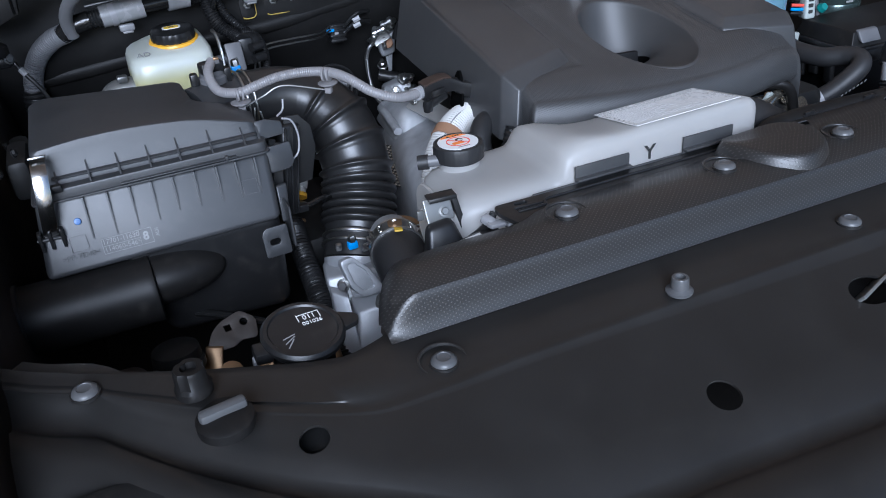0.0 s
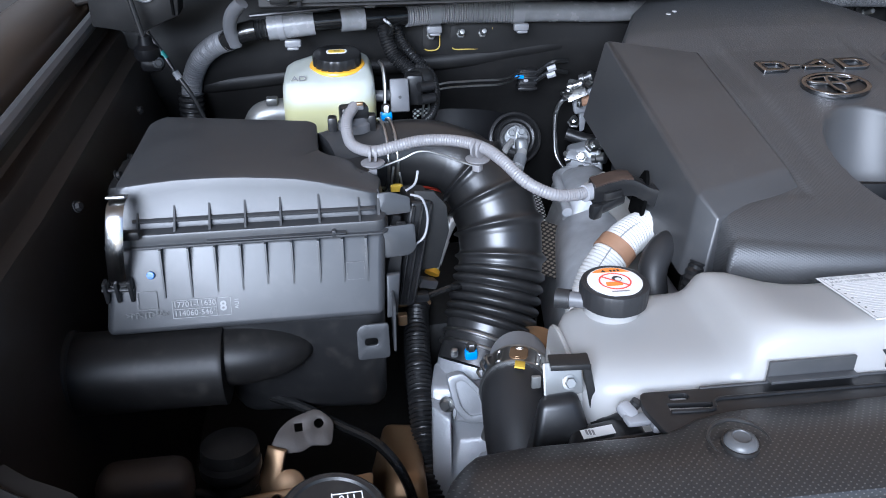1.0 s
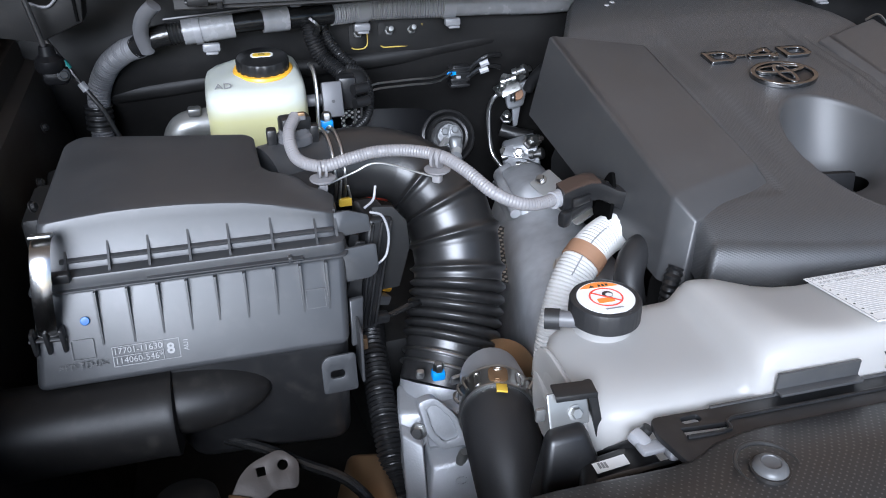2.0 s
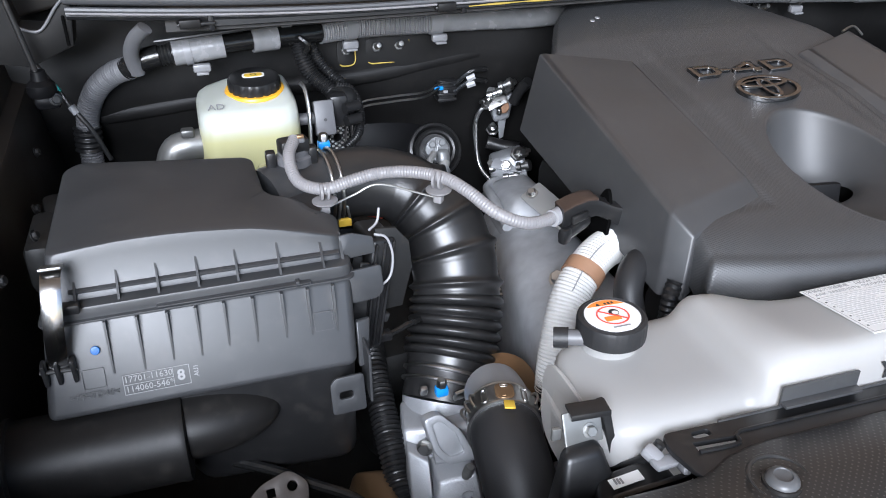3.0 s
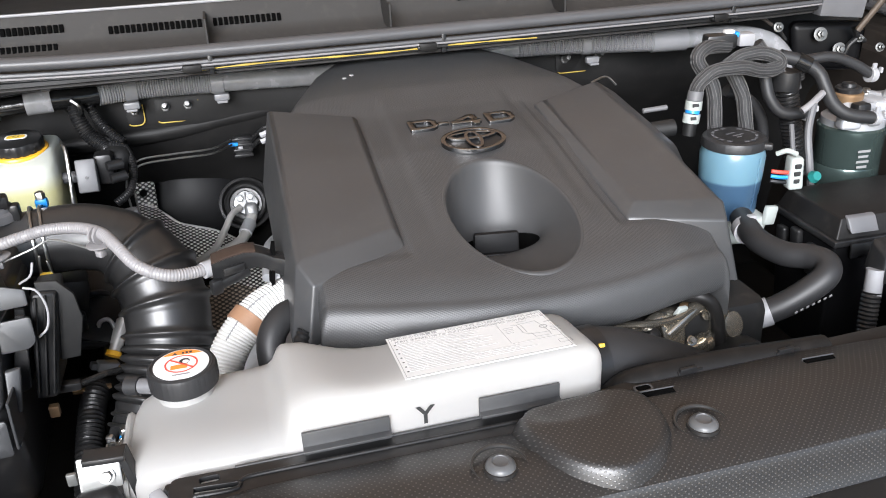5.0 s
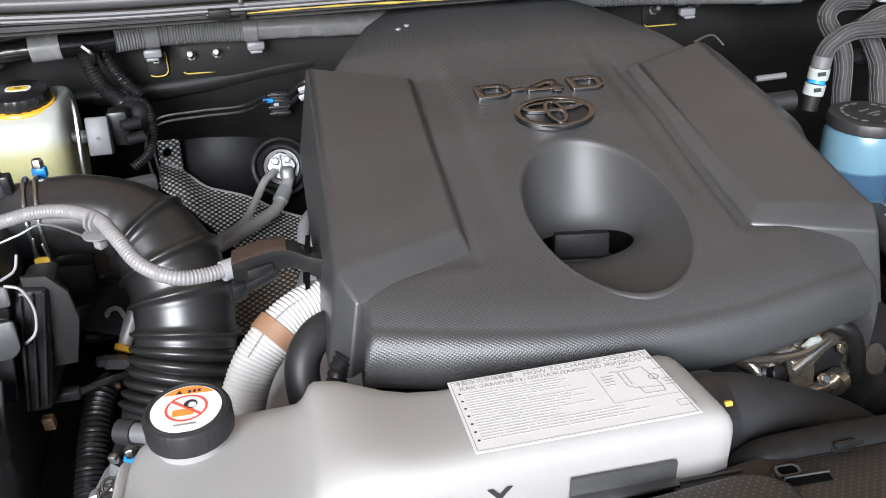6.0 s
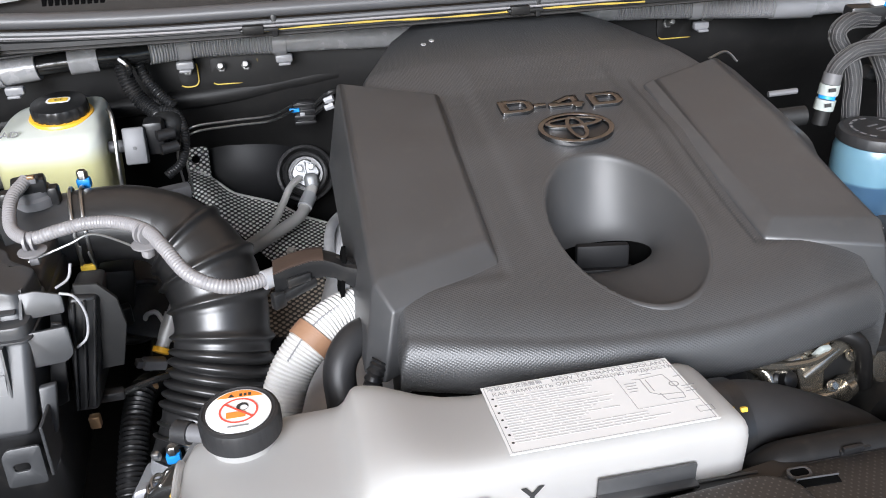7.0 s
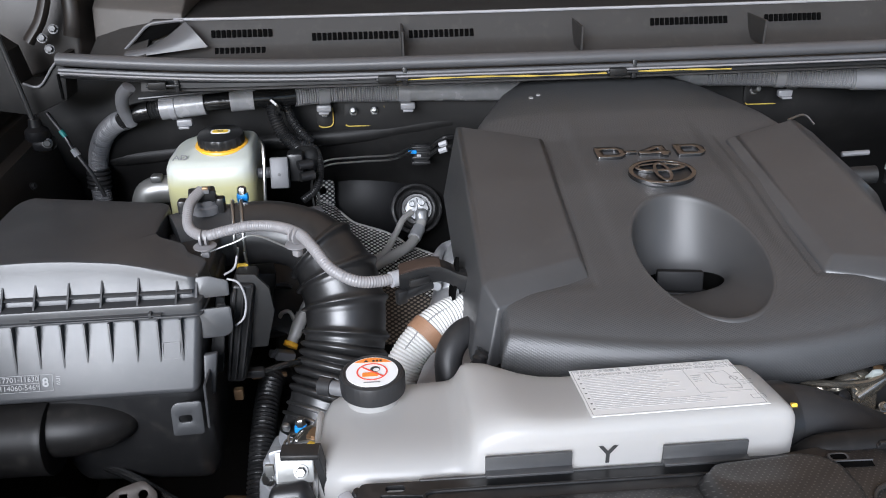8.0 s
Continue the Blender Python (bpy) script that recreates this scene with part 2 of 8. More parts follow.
def part(name, bm, material, parent, label="", flat=35.0):
    """Links a bmesh, built in the world's coordinates, as one mesh under a thing or a part."""
    root = ROOT[parent.name]
    bm.transform(Matrix.Translation(-root))
    me = bpy.data.meshes.new(name)
    bmesh.ops.recalc_face_normals(bm, faces=bm.faces)
    for f in bm.faces:
        f.smooth = True
    lim = radians(flat)
    for e in bm.edges:
        if len(e.link_faces) == 2 and e.calc_face_angle(0) > lim:
            e.smooth = False
    bm.to_mesh(me)
    bm.free()
    me.materials.append(material)
    ob = new(name, me)
    ob.parent = parent
    ROOT[ob.name] = root
    return tagged(ob, label)


def single(name, bm, material, loc, label, category, group="", kind="", flat=35.0):
    """A thing that is one mesh, with its origin at loc."""
    bm.transform(Matrix.Translation(-Vector(loc)))
    me = bpy.data.meshes.new(name)
    bmesh.ops.recalc_face_normals(bm, faces=bm.faces)
    for f in bm.faces:
        f.smooth = True
    for e in bm.edges:
        if len(e.link_faces) == 2 and e.calc_face_angle(0) > radians(flat):
            e.smooth = False
    bm.to_mesh(me)
    bm.free()
    me.materials.append(material)
    ob = new(name, me)
    ob.location = loc
    ROOT[ob.name] = Vector(loc)
    return tagged(ob, label, category, group, kind)


def spline(pts, step=0.004):
    """A smooth line through the points, in even steps."""
    P = [Vector(p) for p in pts]
    P = [P[0] * 2 - P[1], *P, P[-1] * 2 - P[-2]]
    fine = []
    for i in range(1, len(P) - 2):
        a, b, c, d = P[i - 1 : i + 3]
        n = max(4, int((c - b).length / 0.002))
        for k in range(n):
            t = k / n
            fine.append(0.5 * (2 * b + (c - a) * t + (2 * a - 5 * b + 4 * c - d) * t * t + (3 * b - a - 3 * c + d) * t ** 3))
    fine.append(P[-2])
    s = [0.0]
    for a, b in zip(fine, fine[1:]):
        s.append(s[-1] + (b - a).length)
    n = max(2, round(s[-1] / step))
    arr = np.array([tuple(v) for v in fine])
    at = np.linspace(0, s[-1], n + 1)
    return [Vector([np.interp(u, s, arr[:, k]) for k in range(3)]) for u in at], at


def tube(pts, radius, seg=16, step=0.004, caps=True, bm=None, flatten=1.0):
    """A tube along a smooth line; radius is a number or a function of the length along it and the whole length."""
    bm = bm or bmesh.new()
    line, at = spline(pts, step)
    up = Vector((0, 0, 1)) if abs((line[1] - line[0]).normalized().z) < 0.9 else Vector((0, 1, 0))
    rings = []
    for i, p in enumerate(line):
        d = (line[min(i + 1, len(line) - 1)] - line[max(i - 1, 0)]).normalized()
        side = d.cross(up).normalized()
        up = side.cross(d).normalized()
        r = radius(at[i], at[-1]) if callable(radius) else radius
        rings.append([bm.verts.new(p + (side * math.cos(a) + up * math.sin(a) * flatten) * r) for a in (2 * math.pi * k / seg for k in range(seg))])
    for a, b in zip(rings, rings[1:]):
        for k in range(seg):
            bm.faces.new((a[k], a[(k + 1) % seg], b[(k + 1) % seg], b[k]))
    if caps:
        bm.faces.new(rings[0][::-1]), bm.faces.new(rings[-1])
    return bm


def ribbed(r, pitch, depth):
    """The radius of a corrugated conduit."""
    return lambda s, whole: r + depth * math.cos(2 * math.pi * s / pitch)


def lathe(profile, seg=32, m=None, bm=None, wave=None):
    """A turned shape: (radius, height) from the bottom up, about z; wave changes the radius with the angle."""
    bm = bm or bmesh.new()
    first = len(bm.verts)
    rings = []
    for r, z in profile:
        if r < 1e-6:
            rings.append([bm.verts.new((0, 0, z))])
        else:
            rings.append([bm.verts.new((r * q * math.cos(a), r * q * math.sin(a), z)) for a in (2 * math.pi * k / seg for k in range(seg)) for q in [wave(a, r, z) if wave else 1.0]])
    for a, b in zip(rings, rings[1:]):
        for k in range(seg):
            f = (a[k % len(a)], a[(k + 1) % len(a)], b[(k + 1) % len(b)], b[k % len(b)])
            f = tuple(dict.fromkeys(f))
            if len(f) > 2:
                bm.faces.new(f)
    for ring, flip in ((rings[0], True), (rings[-1], False)):
        if len(ring) > 2:
            bm.faces.new(ring[::-1] if flip else ring)
    if m is not None:
        bm.verts.ensure_lookup_table()
        bmesh.ops.transform(bm, matrix=m, verts=bm.verts[first:])
    return bm


def rbox(size, m, bevel=0.003, seg=2, bm=None):
    """A box with rounded edges, its middle at the pose m."""
    own = bmesh.new()
    bmesh.ops.create_cube(own, size=1, matrix=Matrix.Diagonal((*size, 1)))
    if bevel:
        bmesh.ops.bevel(own, geom=own.edges[:], offset=min(bevel, min(size) * 0.49), segments=seg, affect="EDGES", profile=0.5)
    own.transform(m)
    if bm is None:
        return own
    join(bm, own)
    return bm


def join(bm, other):
    made = {v: bm.verts.new(v.co) for v in other.verts}
    for f in other.faces:
        bm.faces.new([made[v] for v in f.verts])
    other.free()


def hull8(top, bottom, bevel=0.01, seg=3):
    """A solid from four top and four bottom corners, with rounded edges."""
    bm = bmesh.new()
    t, b = [bm.verts.new(p) for p in top], [bm.verts.new(p) for p in bottom]
    bm.faces.new(t), bm.faces.new(b[::-1])
    for k in range(4):
        bm.faces.new((t[k], b[k], b[(k + 1) % 4], t[(k + 1) % 4]))
    bmesh.ops.recalc_face_normals(bm, faces=bm.faces)
    bmesh.ops.bevel(bm, geom=bm.edges[:], offset=bevel, segments=seg, affect="EDGES", profile=0.5)
    return bm


def plate(outline, thick, m, bevel=0.0008, bm=None, holes=()):
    """A flat plate: outline in x, y, thickness down from z = 0, at the pose m. holes: outlines of the same kind."""
    own = bmesh.new()
    loops = [[own.verts.new((x, y, 0)) for x, y in o] for o in (outline, *holes)]
    edges = [own.edges.new((lp[k], lp[(k + 1) % len(lp)])) for lp in loops for k in range(len(lp))]
    made = bmesh.ops.triangle_fill(own, use_beauty=True, use_dissolve=False, edges=edges)
    faces = [g for g in made["geom"] if isinstance(g, bmesh.types.BMFace)]
    ext = bmesh.ops.extrude_face_region(own, geom=faces)
    bmesh.ops.translate(own, vec=(0, 0, -thick), verts=[g for g in ext["geom"] if isinstance(g, bmesh.types.BMVert)])
    bmesh.ops.recalc_face_normals(own, faces=own.faces)
    if bevel:
        rim = [e for e in own.edges if len(e.link_faces) == 2 and e.calc_face_angle(0) > 0.8 and abs(e.verts[0].co.z) < 1e-6 and abs(e.verts[1].co.z) < 1e-6]
        bmesh.ops.bevel(own, geom=rim, offset=bevel, segments=2, affect="EDGES", profile=0.5)
    own.transform(m)
    if bm is None:
        return own
    join(bm, own)
    return bm


def round_poly(pts, r, n=5):
    """A polygon with its corners rounded."""
    out = []
    for k, p in enumerate(pts):
        p, a, b = Vector(p), Vector(pts[k - 1]), Vector(pts[(k + 1) % len(pts)])
        da, db = a - p, b - p
        d = min(r, da.length * 0.45, db.length * 0.45)
        s, e = p + da.normalized() * d, p + db.normalized() * d
        for i in range(n + 1):
            t = i / n
            q = s * (1 - t) ** 2 + p * 2 * t * (1 - t) + e * t * t
            out.append((q.x, q.y))
    return out


def circle(x, y, r, n=16, ry=None):
    return [(x + r * math.cos(2 * math.pi * k / n), y + (ry or r) * math.sin(2 * math.pi * k / n)) for k in range(n)]


def slot(x, y, w, h):
    return round_poly([(x - w / 2, y - h / 2), (x + w / 2, y - h / 2), (x + w / 2, y + h / 2), (x - w / 2, y + h / 2)], min(w, h) * 0.49, 4)


def loft(sections, close=True, bm=None):
    """A skin over closed rings with the same count of points."""
    bm = bm or bmesh.new()
    rings = [[bm.verts.new(p) for p in s] for s in sections]
    n = len(rings[0])
    for a, b in zip(rings, rings[1:]):
        for k in range(n):
            bm.faces.new((a[k], a[(k + 1) % n], b[(k + 1) % n], b[k]))
    if close:
        bm.faces.new(rings[0][::-1]), bm.faces.new(rings[-1])
    return bm


def squircle(cx, cy, w, h, power=5.0, n=40):
    """Points of a box with round corners, in a plane."""
    out = []
    for k in range(n):
        a = 2 * math.pi * k / n
        c, s = math.cos(a), math.sin(a)
        q = (abs(c) ** power + abs(s) ** power) ** (-1 / power)
        out.append((cx + w / 2 * c * q, cy + h / 2 * s * q))
    return out


def sheet(rows, thick=0.0):
    """A skin over rows of points; thick gives it a second side below."""
    bm = bmesh.new()
    grid = [[bm.verts.new(p) for p in r] for r in rows]
    for a, b in zip(grid, grid[1:]):
        for k in range(len(a) - 1):
            bm.faces.new((a[k], a[k + 1], b[k + 1], b[k]))
    if thick:
        bmesh.ops.recalc_face_normals(bm, faces=bm.faces)
        if sum(f.normal.z * f.calc_area() for f in bm.faces) < 0:
            bmesh.ops.reverse_faces(bm, faces=bm.faces[:])
        bmesh.ops.solidify(bm, geom=bm.faces[:], thickness=thick)
    return bm


def words(text, size, m, extrude=0.0002, align="CENTER", bold=0.0):
    """Writing as a mesh, in the built-in font."""
    cu = bpy.data.curves.new("words", "FONT")
    cu.body, cu.size, cu.align_x, cu.align_y, cu.extrude, cu.offset = text, size, align, "CENTER", extrude, bold
    cu.resolution_u = 3
    ob = new("words", cu)
    me = ob.to_mesh()
    bm = bmesh.new()
    bm.from_mesh(me)
    ob.to_mesh_clear()
    bpy.data.objects.remove(ob)
    bpy.data.curves.remove(cu)
    bm.transform(m)
    return bm


def bolt(name, loc, r, parent=None, m=None, material=None, group="bolts"):
    """A hexagon bolt head with its washer."""
    place = Matrix.Translation(loc) @ (m or Matrix())
    bm = lathe([(r * 1.35, 0), (r * 1.35, r * 0.25), (r * 0.95, r * 0.3)], 20)
    lathe([(r, r * 0.25), (r, r * 1.0), (r * 0.85, r * 1.15), (0, r * 1.15)], 6, bm=bm)
    bm.transform(place)
    if parent is not None:
        return part(name, bm, material or STEEL, parent)
    return single(name, bm, material or STEEL, loc, "hexagon bolt with a washer on the inner wing", "bolt", group)


def cut(ob, cutter):
    """Takes a closed shape, in the world's coordinates, out of a mesh."""
    cutter.transform(Matrix.Translation(-ROOT[ob.name]))
    bmesh.ops.recalc_face_normals(cutter, faces=cutter.faces)
    me = bpy.data.meshes.new("cutter")
    cutter.to_mesh(me)
    cutter.free()
    tool = new("cutter", me)
    tool.parent = ob.parent
    mod = ob.modifiers.new("cut", "BOOLEAN")
    mod.object, mod.operation, mod.solver = tool, "DIFFERENCE", "EXACT"
    bpy.context.view_layer.update()
    done = bpy.data.meshes.new_from_object(ob.evaluated_get(bpy.context.evaluated_depsgraph_get()))
    ob.modifiers.remove(mod)
    ob.data = done
    bpy.data.objects.remove(tool)


def smooth(a, b, v):
    u = max(0.0, min(1.0, (v - a) / (b - a)))
    return u * u * (3 - 2 * u)


def facing(normal, turn=0.0):
    """A turn that lifts z to the normal, with x kept level."""
    n = Vector(normal).normalized()
    x = Vector((0, 0, 1)).cross(n)
    x = x.normalized() if x.length > 1e-4 else Vector((1, 0, 0))
    y = n.cross(x)
    return Matrix((x, y, n)).transposed().to_4x4() @ pose(0, 0, 0, 0, 0, turn)


# ---- setting: the ground and the car's shell round the bay ----
single("ground", sheet([[(x, y, 0) for x in (-60, -6, 6, 60)] for y in (-60, -6, 6, 60)]), GROUND, (0, 0, 0), "plain light brown concrete floor under the car", "ground", kind="structure")
# unseen plain shelter added to block sky light, open towards the car's front
single("ceiling", rbox((9.0, 9.0, 0.1), pose(0, 2.2, 3.05), 0.01), PLASTER, (0, 2.2, 3.0), "unseen beige ceiling added to keep sky light off the car", "ceiling", kind="structure")
for s, name in ((-1, "unseen_wall_west"), (1, "unseen_wall_east")):
    single(name, rbox((0.12, 9.0, 3.0), pose(s * 4.4, 2.2, 1.5), 0.01), PLASTER, (s * 4.4, 2.2, 0), "unseen beige wall added beside the car to shape the light", "wall", kind="structure")
single("unseen_wall_north", rbox((8.6, 0.12, 3.0), pose(0, 6.6, 1.5), 0.01), PLASTER, (0, 6.6, 0), "unseen beige wall added behind the car to shape the light", "wall", kind="structure")


def bay_shell():
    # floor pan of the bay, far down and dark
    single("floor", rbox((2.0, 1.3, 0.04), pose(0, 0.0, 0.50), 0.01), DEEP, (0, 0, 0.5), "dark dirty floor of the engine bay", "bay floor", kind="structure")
    # firewall with a pressed ledge along its top
    prof = [(0.60, 0.50), (0.57, 0.78), (0.545, 0.90), (0.52, 0.985), (0.485, 1.025), (0.476, 1.06), (0.470, 1.085), (0.478, 1.125), (0.49, 1.17), (0.49, 1.215)]
    rows = []
    for x in np.linspace(-1.0, 1.0, 61):
        swell = 0.006 * math.sin(x * 9.0) + 0.004 * math.sin(x * 23 + 1)
        rows.append([(x, y + swell * (1 if 0.95 < z < 1.15 else 0.3), z) for y, z in prof])
    single("wall_north", sheet(rows, 0.006), BAY_PAINT, (0, 0.55, 0.5), "dark painted steel firewall with pressed ledges", "firewall", kind="structure", flat=60)
    # inner wings and their lips
    for s, name in ((-1, "wall_west"), (1, "wall_east")):
        prof = [(0.90, 0.50), (0.93, 0.80), (0.945, 1.00), (0.950, 1.055), (0.954, 1.066), (0.972, 1.070), (0.975, 1.074), (0.978, 1.092), (0.982, 1.097), (1.000, 1.100), (1.004, 1.104), (1.007, 1.120), (1.03, 1.124), (1.04, 1.105)]
        rows = [[(s * (px - 0.02 * max(0, -y - 0.2)), y, pz + 0.06 * max(0, y + 0.1) - 0.06 * max(0, -y - 0.3)) for px, pz in prof] for y in np.linspace(-0.62, 0.62, 30)]
        single(name, sheet(rows, 0.004), WING, (s * 0.95, 0, 0.5), "dark brown painted inner wing with a stepped flange", "inner wing", kind="structure", flat=30)
        # outer wing skin beside the bay
        prof = [(1.035, 1.10), (1.04, 1.145), (1.06, 1.165), (1.10, 1.165), (1.16, 1.13), (1.20, 1.0), (1.21, 0.6)]
        rows = [[(s * px, y, pz + 0.07 * (y + 0.1) - 0.05 * max(0, -y - 0.5)) for px, pz in prof] for y in np.linspace(-0.95, 0.75, 24)]
        single("wing_panel", sheet(rows, 0.004), PAINT, (s * 1.1, 0, 0.6), "dark bronze metallic front wing of the car", "car wing", kind="structure", flat=60)
        # rubber strip along the wing's edge
        pts = [(s * 1.005, y, 1.135 + 0.06 * max(0, y + 0.1) - 0.06 * max(0, -y - 0.3)) for y in (-0.6, -0.35, -0.1, 0.15, 0.4, 0.6)]
        single("trim", tube(pts, 0.011, 10, 0.02), SEAL, pts[0], "black rubber sealing strip along the wing edge", "seal strip", kind="structure")
    # closed radiator front below the cover
    single("wall_south", rbox((1.8, 0.05, 0.45), pose(0, -0.62, 0.74), 0.01), DEEP, (0, -0.62, 0.52), "dark radiator support behind the grille", "radiator support", kind="structure")
    # bumper and grille mass below the camera
    prof = [(-0.80, 0.93), (-0.86, 0.905), (-0.93, 0.86), (-0.96, 0.78), (-0.97, 0.4)]
    rows = [[(x, y - 0.05 * math.cos(x * 1.3) + 0.05 + 0.16 * abs(x) ** 2.2, z) for y, z in prof] for x in np.linspace(-1.1, 1.1, 40)]
    single("front_panel", sheet(rows, 0.004), PAINT, (0, -0.9, 0.4), "dark bronze front panel of the car below the bonnet gap", "front panel", kind="structure", flat=60)
    # open bonnet above the bay, hinged at the windscreen
    def lid(y0, z0, length, ang, half):
        out = []
        for k in range(13):
            d = length * k / 12
            out.append([(x * (1 - 0.06 * d), y0 - d * math.cos(ang) , z0 + d * math.sin(ang) + 0.05 * (1 - (x / half) ** 2)) for x in np.linspace(-half, half, 15)])
        return out
    ang = radians(56)
    single("bonnet", sheet(lid(0.46, 1.34, 1.25, ang, 0.88), 0.012), HOOD, (0, 0.46, 1.34), "raised bonnet with a bronze painted underside", "bonnet", kind="structure", flat=60)
    # windscreen and roof line behind the cowl
    rows = [[(x, 0.62 + 0.10 * (1 - (x / 0.8) ** 2) * -1 + d * 0.80, 1.27 + d * 0.62) for x in np.linspace(-0.78, 0.78, 17)] for d in (0, 0.3, 0.6, 0.9)]
    single("windscreen", sheet(rows, 0.006), GLASS, (0, 0.6, 1.27), "tinted windscreen behind the wiper cowl", "windscreen", kind="structure", flat=60)
    single("dashboard", rbox((1.5, 0.5, 0.1), pose(0, 0.95, 1.22, -6, 0, 0), 0.04), COWL, (0, 0.95, 1.17), "brown grey dashboard top seen past the cowl", "dashboard", kind="structure")


bay_shell()


# ---- cowl with its seal ----
def cowl_y(x):
    return 0.31 - 0.018 * (1 - (x / 0.85) ** 2) + 0.12 * max(0, abs(x) - 0.62) ** 1.4


def cowl():
    t = thing("cowl", (0, 0.42, 1.2), "grey brown plastic wiper cowl with rows of vent slots", "cowl", kind="structure")
    xs = np.linspace(-0.74, 0.86, 81)
    prof = [(0.0, 1.196), (0.012, 1.214), (0.05, 1.222), (0.085, 1.235), (0.098, 1.248), (0.112, 1.279), (0.117, 1.285), (0.124, 1.283), (0.30, 1.29)]
    part("cowl_panel", sheet([[(x, cowl_y(x) + dy, z) for dy, z in prof] for x in xs], 0.003), COWL, t, flat=25)
    # pale top edge
    part("top_edge", tube([(x, cowl_y(x) + 0.117, 1.286) for x in np.linspace(-0.70, 0.86, 20)], 0.0025, 8, 0.02), LIGHT_GREY, t)
    # upright ribs
    for x in (-0.325, -0.035, 0.27, 0.56):
        part("rib", rbox((0.004, 0.085, 0.04), pose(x, cowl_y(x) + 0.078, 1.252), 0.001, 1), COWL, t)
    # vent slots: raised near-black boxes stand in for the shade of openings
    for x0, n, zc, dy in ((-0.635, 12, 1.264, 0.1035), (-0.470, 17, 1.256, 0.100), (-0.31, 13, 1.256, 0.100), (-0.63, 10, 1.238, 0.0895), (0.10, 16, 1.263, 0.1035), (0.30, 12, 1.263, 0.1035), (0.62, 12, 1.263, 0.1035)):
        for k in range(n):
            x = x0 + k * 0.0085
            part("vent_slot_shade", rbox((0.0060, 0.004, 0.012), pose(x, cowl_y(x) + dy - 0.0012, zc, -24, 0, 0), 0.0005, 1), HOLLOW_SHADE, t)
    # left end cap of the cowl
    bm = sheet([[(-0.74 - 0.10 * u, cowl_y(-0.74 - 0.10 * u) + 0.03 + 0.10 * v + 0.02 * u, 1.225 + 0.055 * v - 0.02 * u * v) for v in np.linspace(0, 1, 6)] for u in np.linspace(0, 1, 8)], 0.004)
    part("end_cap", bm, COWL, t)
    part("end_hollow_shade", plate(round_poly([(-0.772, 1.246), (-0.738, 1.280), (-0.682, 1.285), (-0.706, 1.266)], 0.008, 4), 0.004, pose(0, 0.404, 0, 90, 0, 0), 0.001), HOLLOW_SHADE, t)
    part("end_fold", tube([(-0.782, 0.400, 1.242), (-0.760, 0.400, 1.262), (-0.736, 0.400, 1.2825), (-0.710, 0.400, 1.2870), (-0.679, 0.401, 1.2880)], 0.0024, 8, 0.006), MID_GREY, t)
    rows = []
    for u in np.linspace(0, 1, 14):
        a = Vector((-0.775, 0.398, 1.243)).lerp(Vector((-0.676, 0.398, 1.287)), u)
        a.z -= 0.010 * math.sin(u * math.pi)
        b = Vector((-0.775, 0.372, 1.236)).lerp(Vector((-0.640, 0.372, 1.250)), u)
        rows.append([tuple(a.lerp(b, v) + Vector((0, -0.006, 0.004)) * math.sin(v * math.pi)) for v in np.linspace(0, 1, 7)])
    part("end_slope", sheet(rows, 0.003), SEAL, t)

    s = thing("cowl_seal", (0, 0.28, 1.22), "long grey rubber bonnet seal along the cowl edge", "rubber seal", kind="structure")
    line = [(x, cowl_y(x) - 0.004, 1.232 + 0.016 * max(0, (-x - 0.45) / 0.4) ** 1.5) for x in np.linspace(-0.86, 0.88, 30)]
    part("bulb", tube(line, 0.0125, 14, 0.012, flatten=0.8), SEAL, s)
    part("lip", tube([(x, y - 0.006, z - 0.0155) for x, y, z in line], 0.004, 8, 0.012), SEAL, s)
    part("lip_edge", tube([(x, y - 0.012, z - 0.019) for x, y, z in line], 0.0016, 6, 0.012), CABLE, s)
    part("carrier", tube([(x, y + 0.001, z - 0.024) for x, y, z in line], 0.006, 8, 0.012), BLACK, s)
    for x in (-0.70, -0.345, 0.02, 0.55):
        c = thing("seal_clip", (x, cowl_y(x), 1.2), "small dark clip holding the bonnet seal", "clip", "seal clips")
        part("plate", rbox((0.05, 0.02, 0.004), pose(x, cowl_y(x) - 0.010, 1.2085), 0.001), BLACK, c)
        part("tongue", rbox((0.028, 0.012, 0.012), pose(x - 0.008, cowl_y(x) - 0.016, 1.2095), 0.002), DULL, c)
        part("post", rbox((0.008, 0.008, 0.03), pose(x + 0.02, cowl_y(x) - 0.010, 1.212), 0.002), BLACK, c)
    # steel flange of the firewall below the seal, with its bead of yellow sealer
    fl = thing("cowl_flange", (0, 0.33, 1.19), "dark steel flange under the seal with a yellow sealer bead", "flange", kind="structure")
    part("flange", sheet([[(x, cowl_y(x) + dy, z) for dy, z in ((-0.004, 1.212), (-0.006, 1.205), (0.01, 1.200), (0.06, 1.200), (0.19, 1.202))] for x in np.linspace(-0.68, 0.88, 40)], 0.003), BAY_PAINT, fl)
    part("sealer_bead", tube([(x, cowl_y(x) - 0.0105 + 0.0005 * math.sin(x * 60), 1.2065 + 0.001 * math.sin(x * 21)) for x in np.linspace(-0.36, 0.20, 40)], lambda s, w: 0.0013 + 0.0005 * math.sin(s * 90), 8, 0.005), SEALER, fl)


cowl()


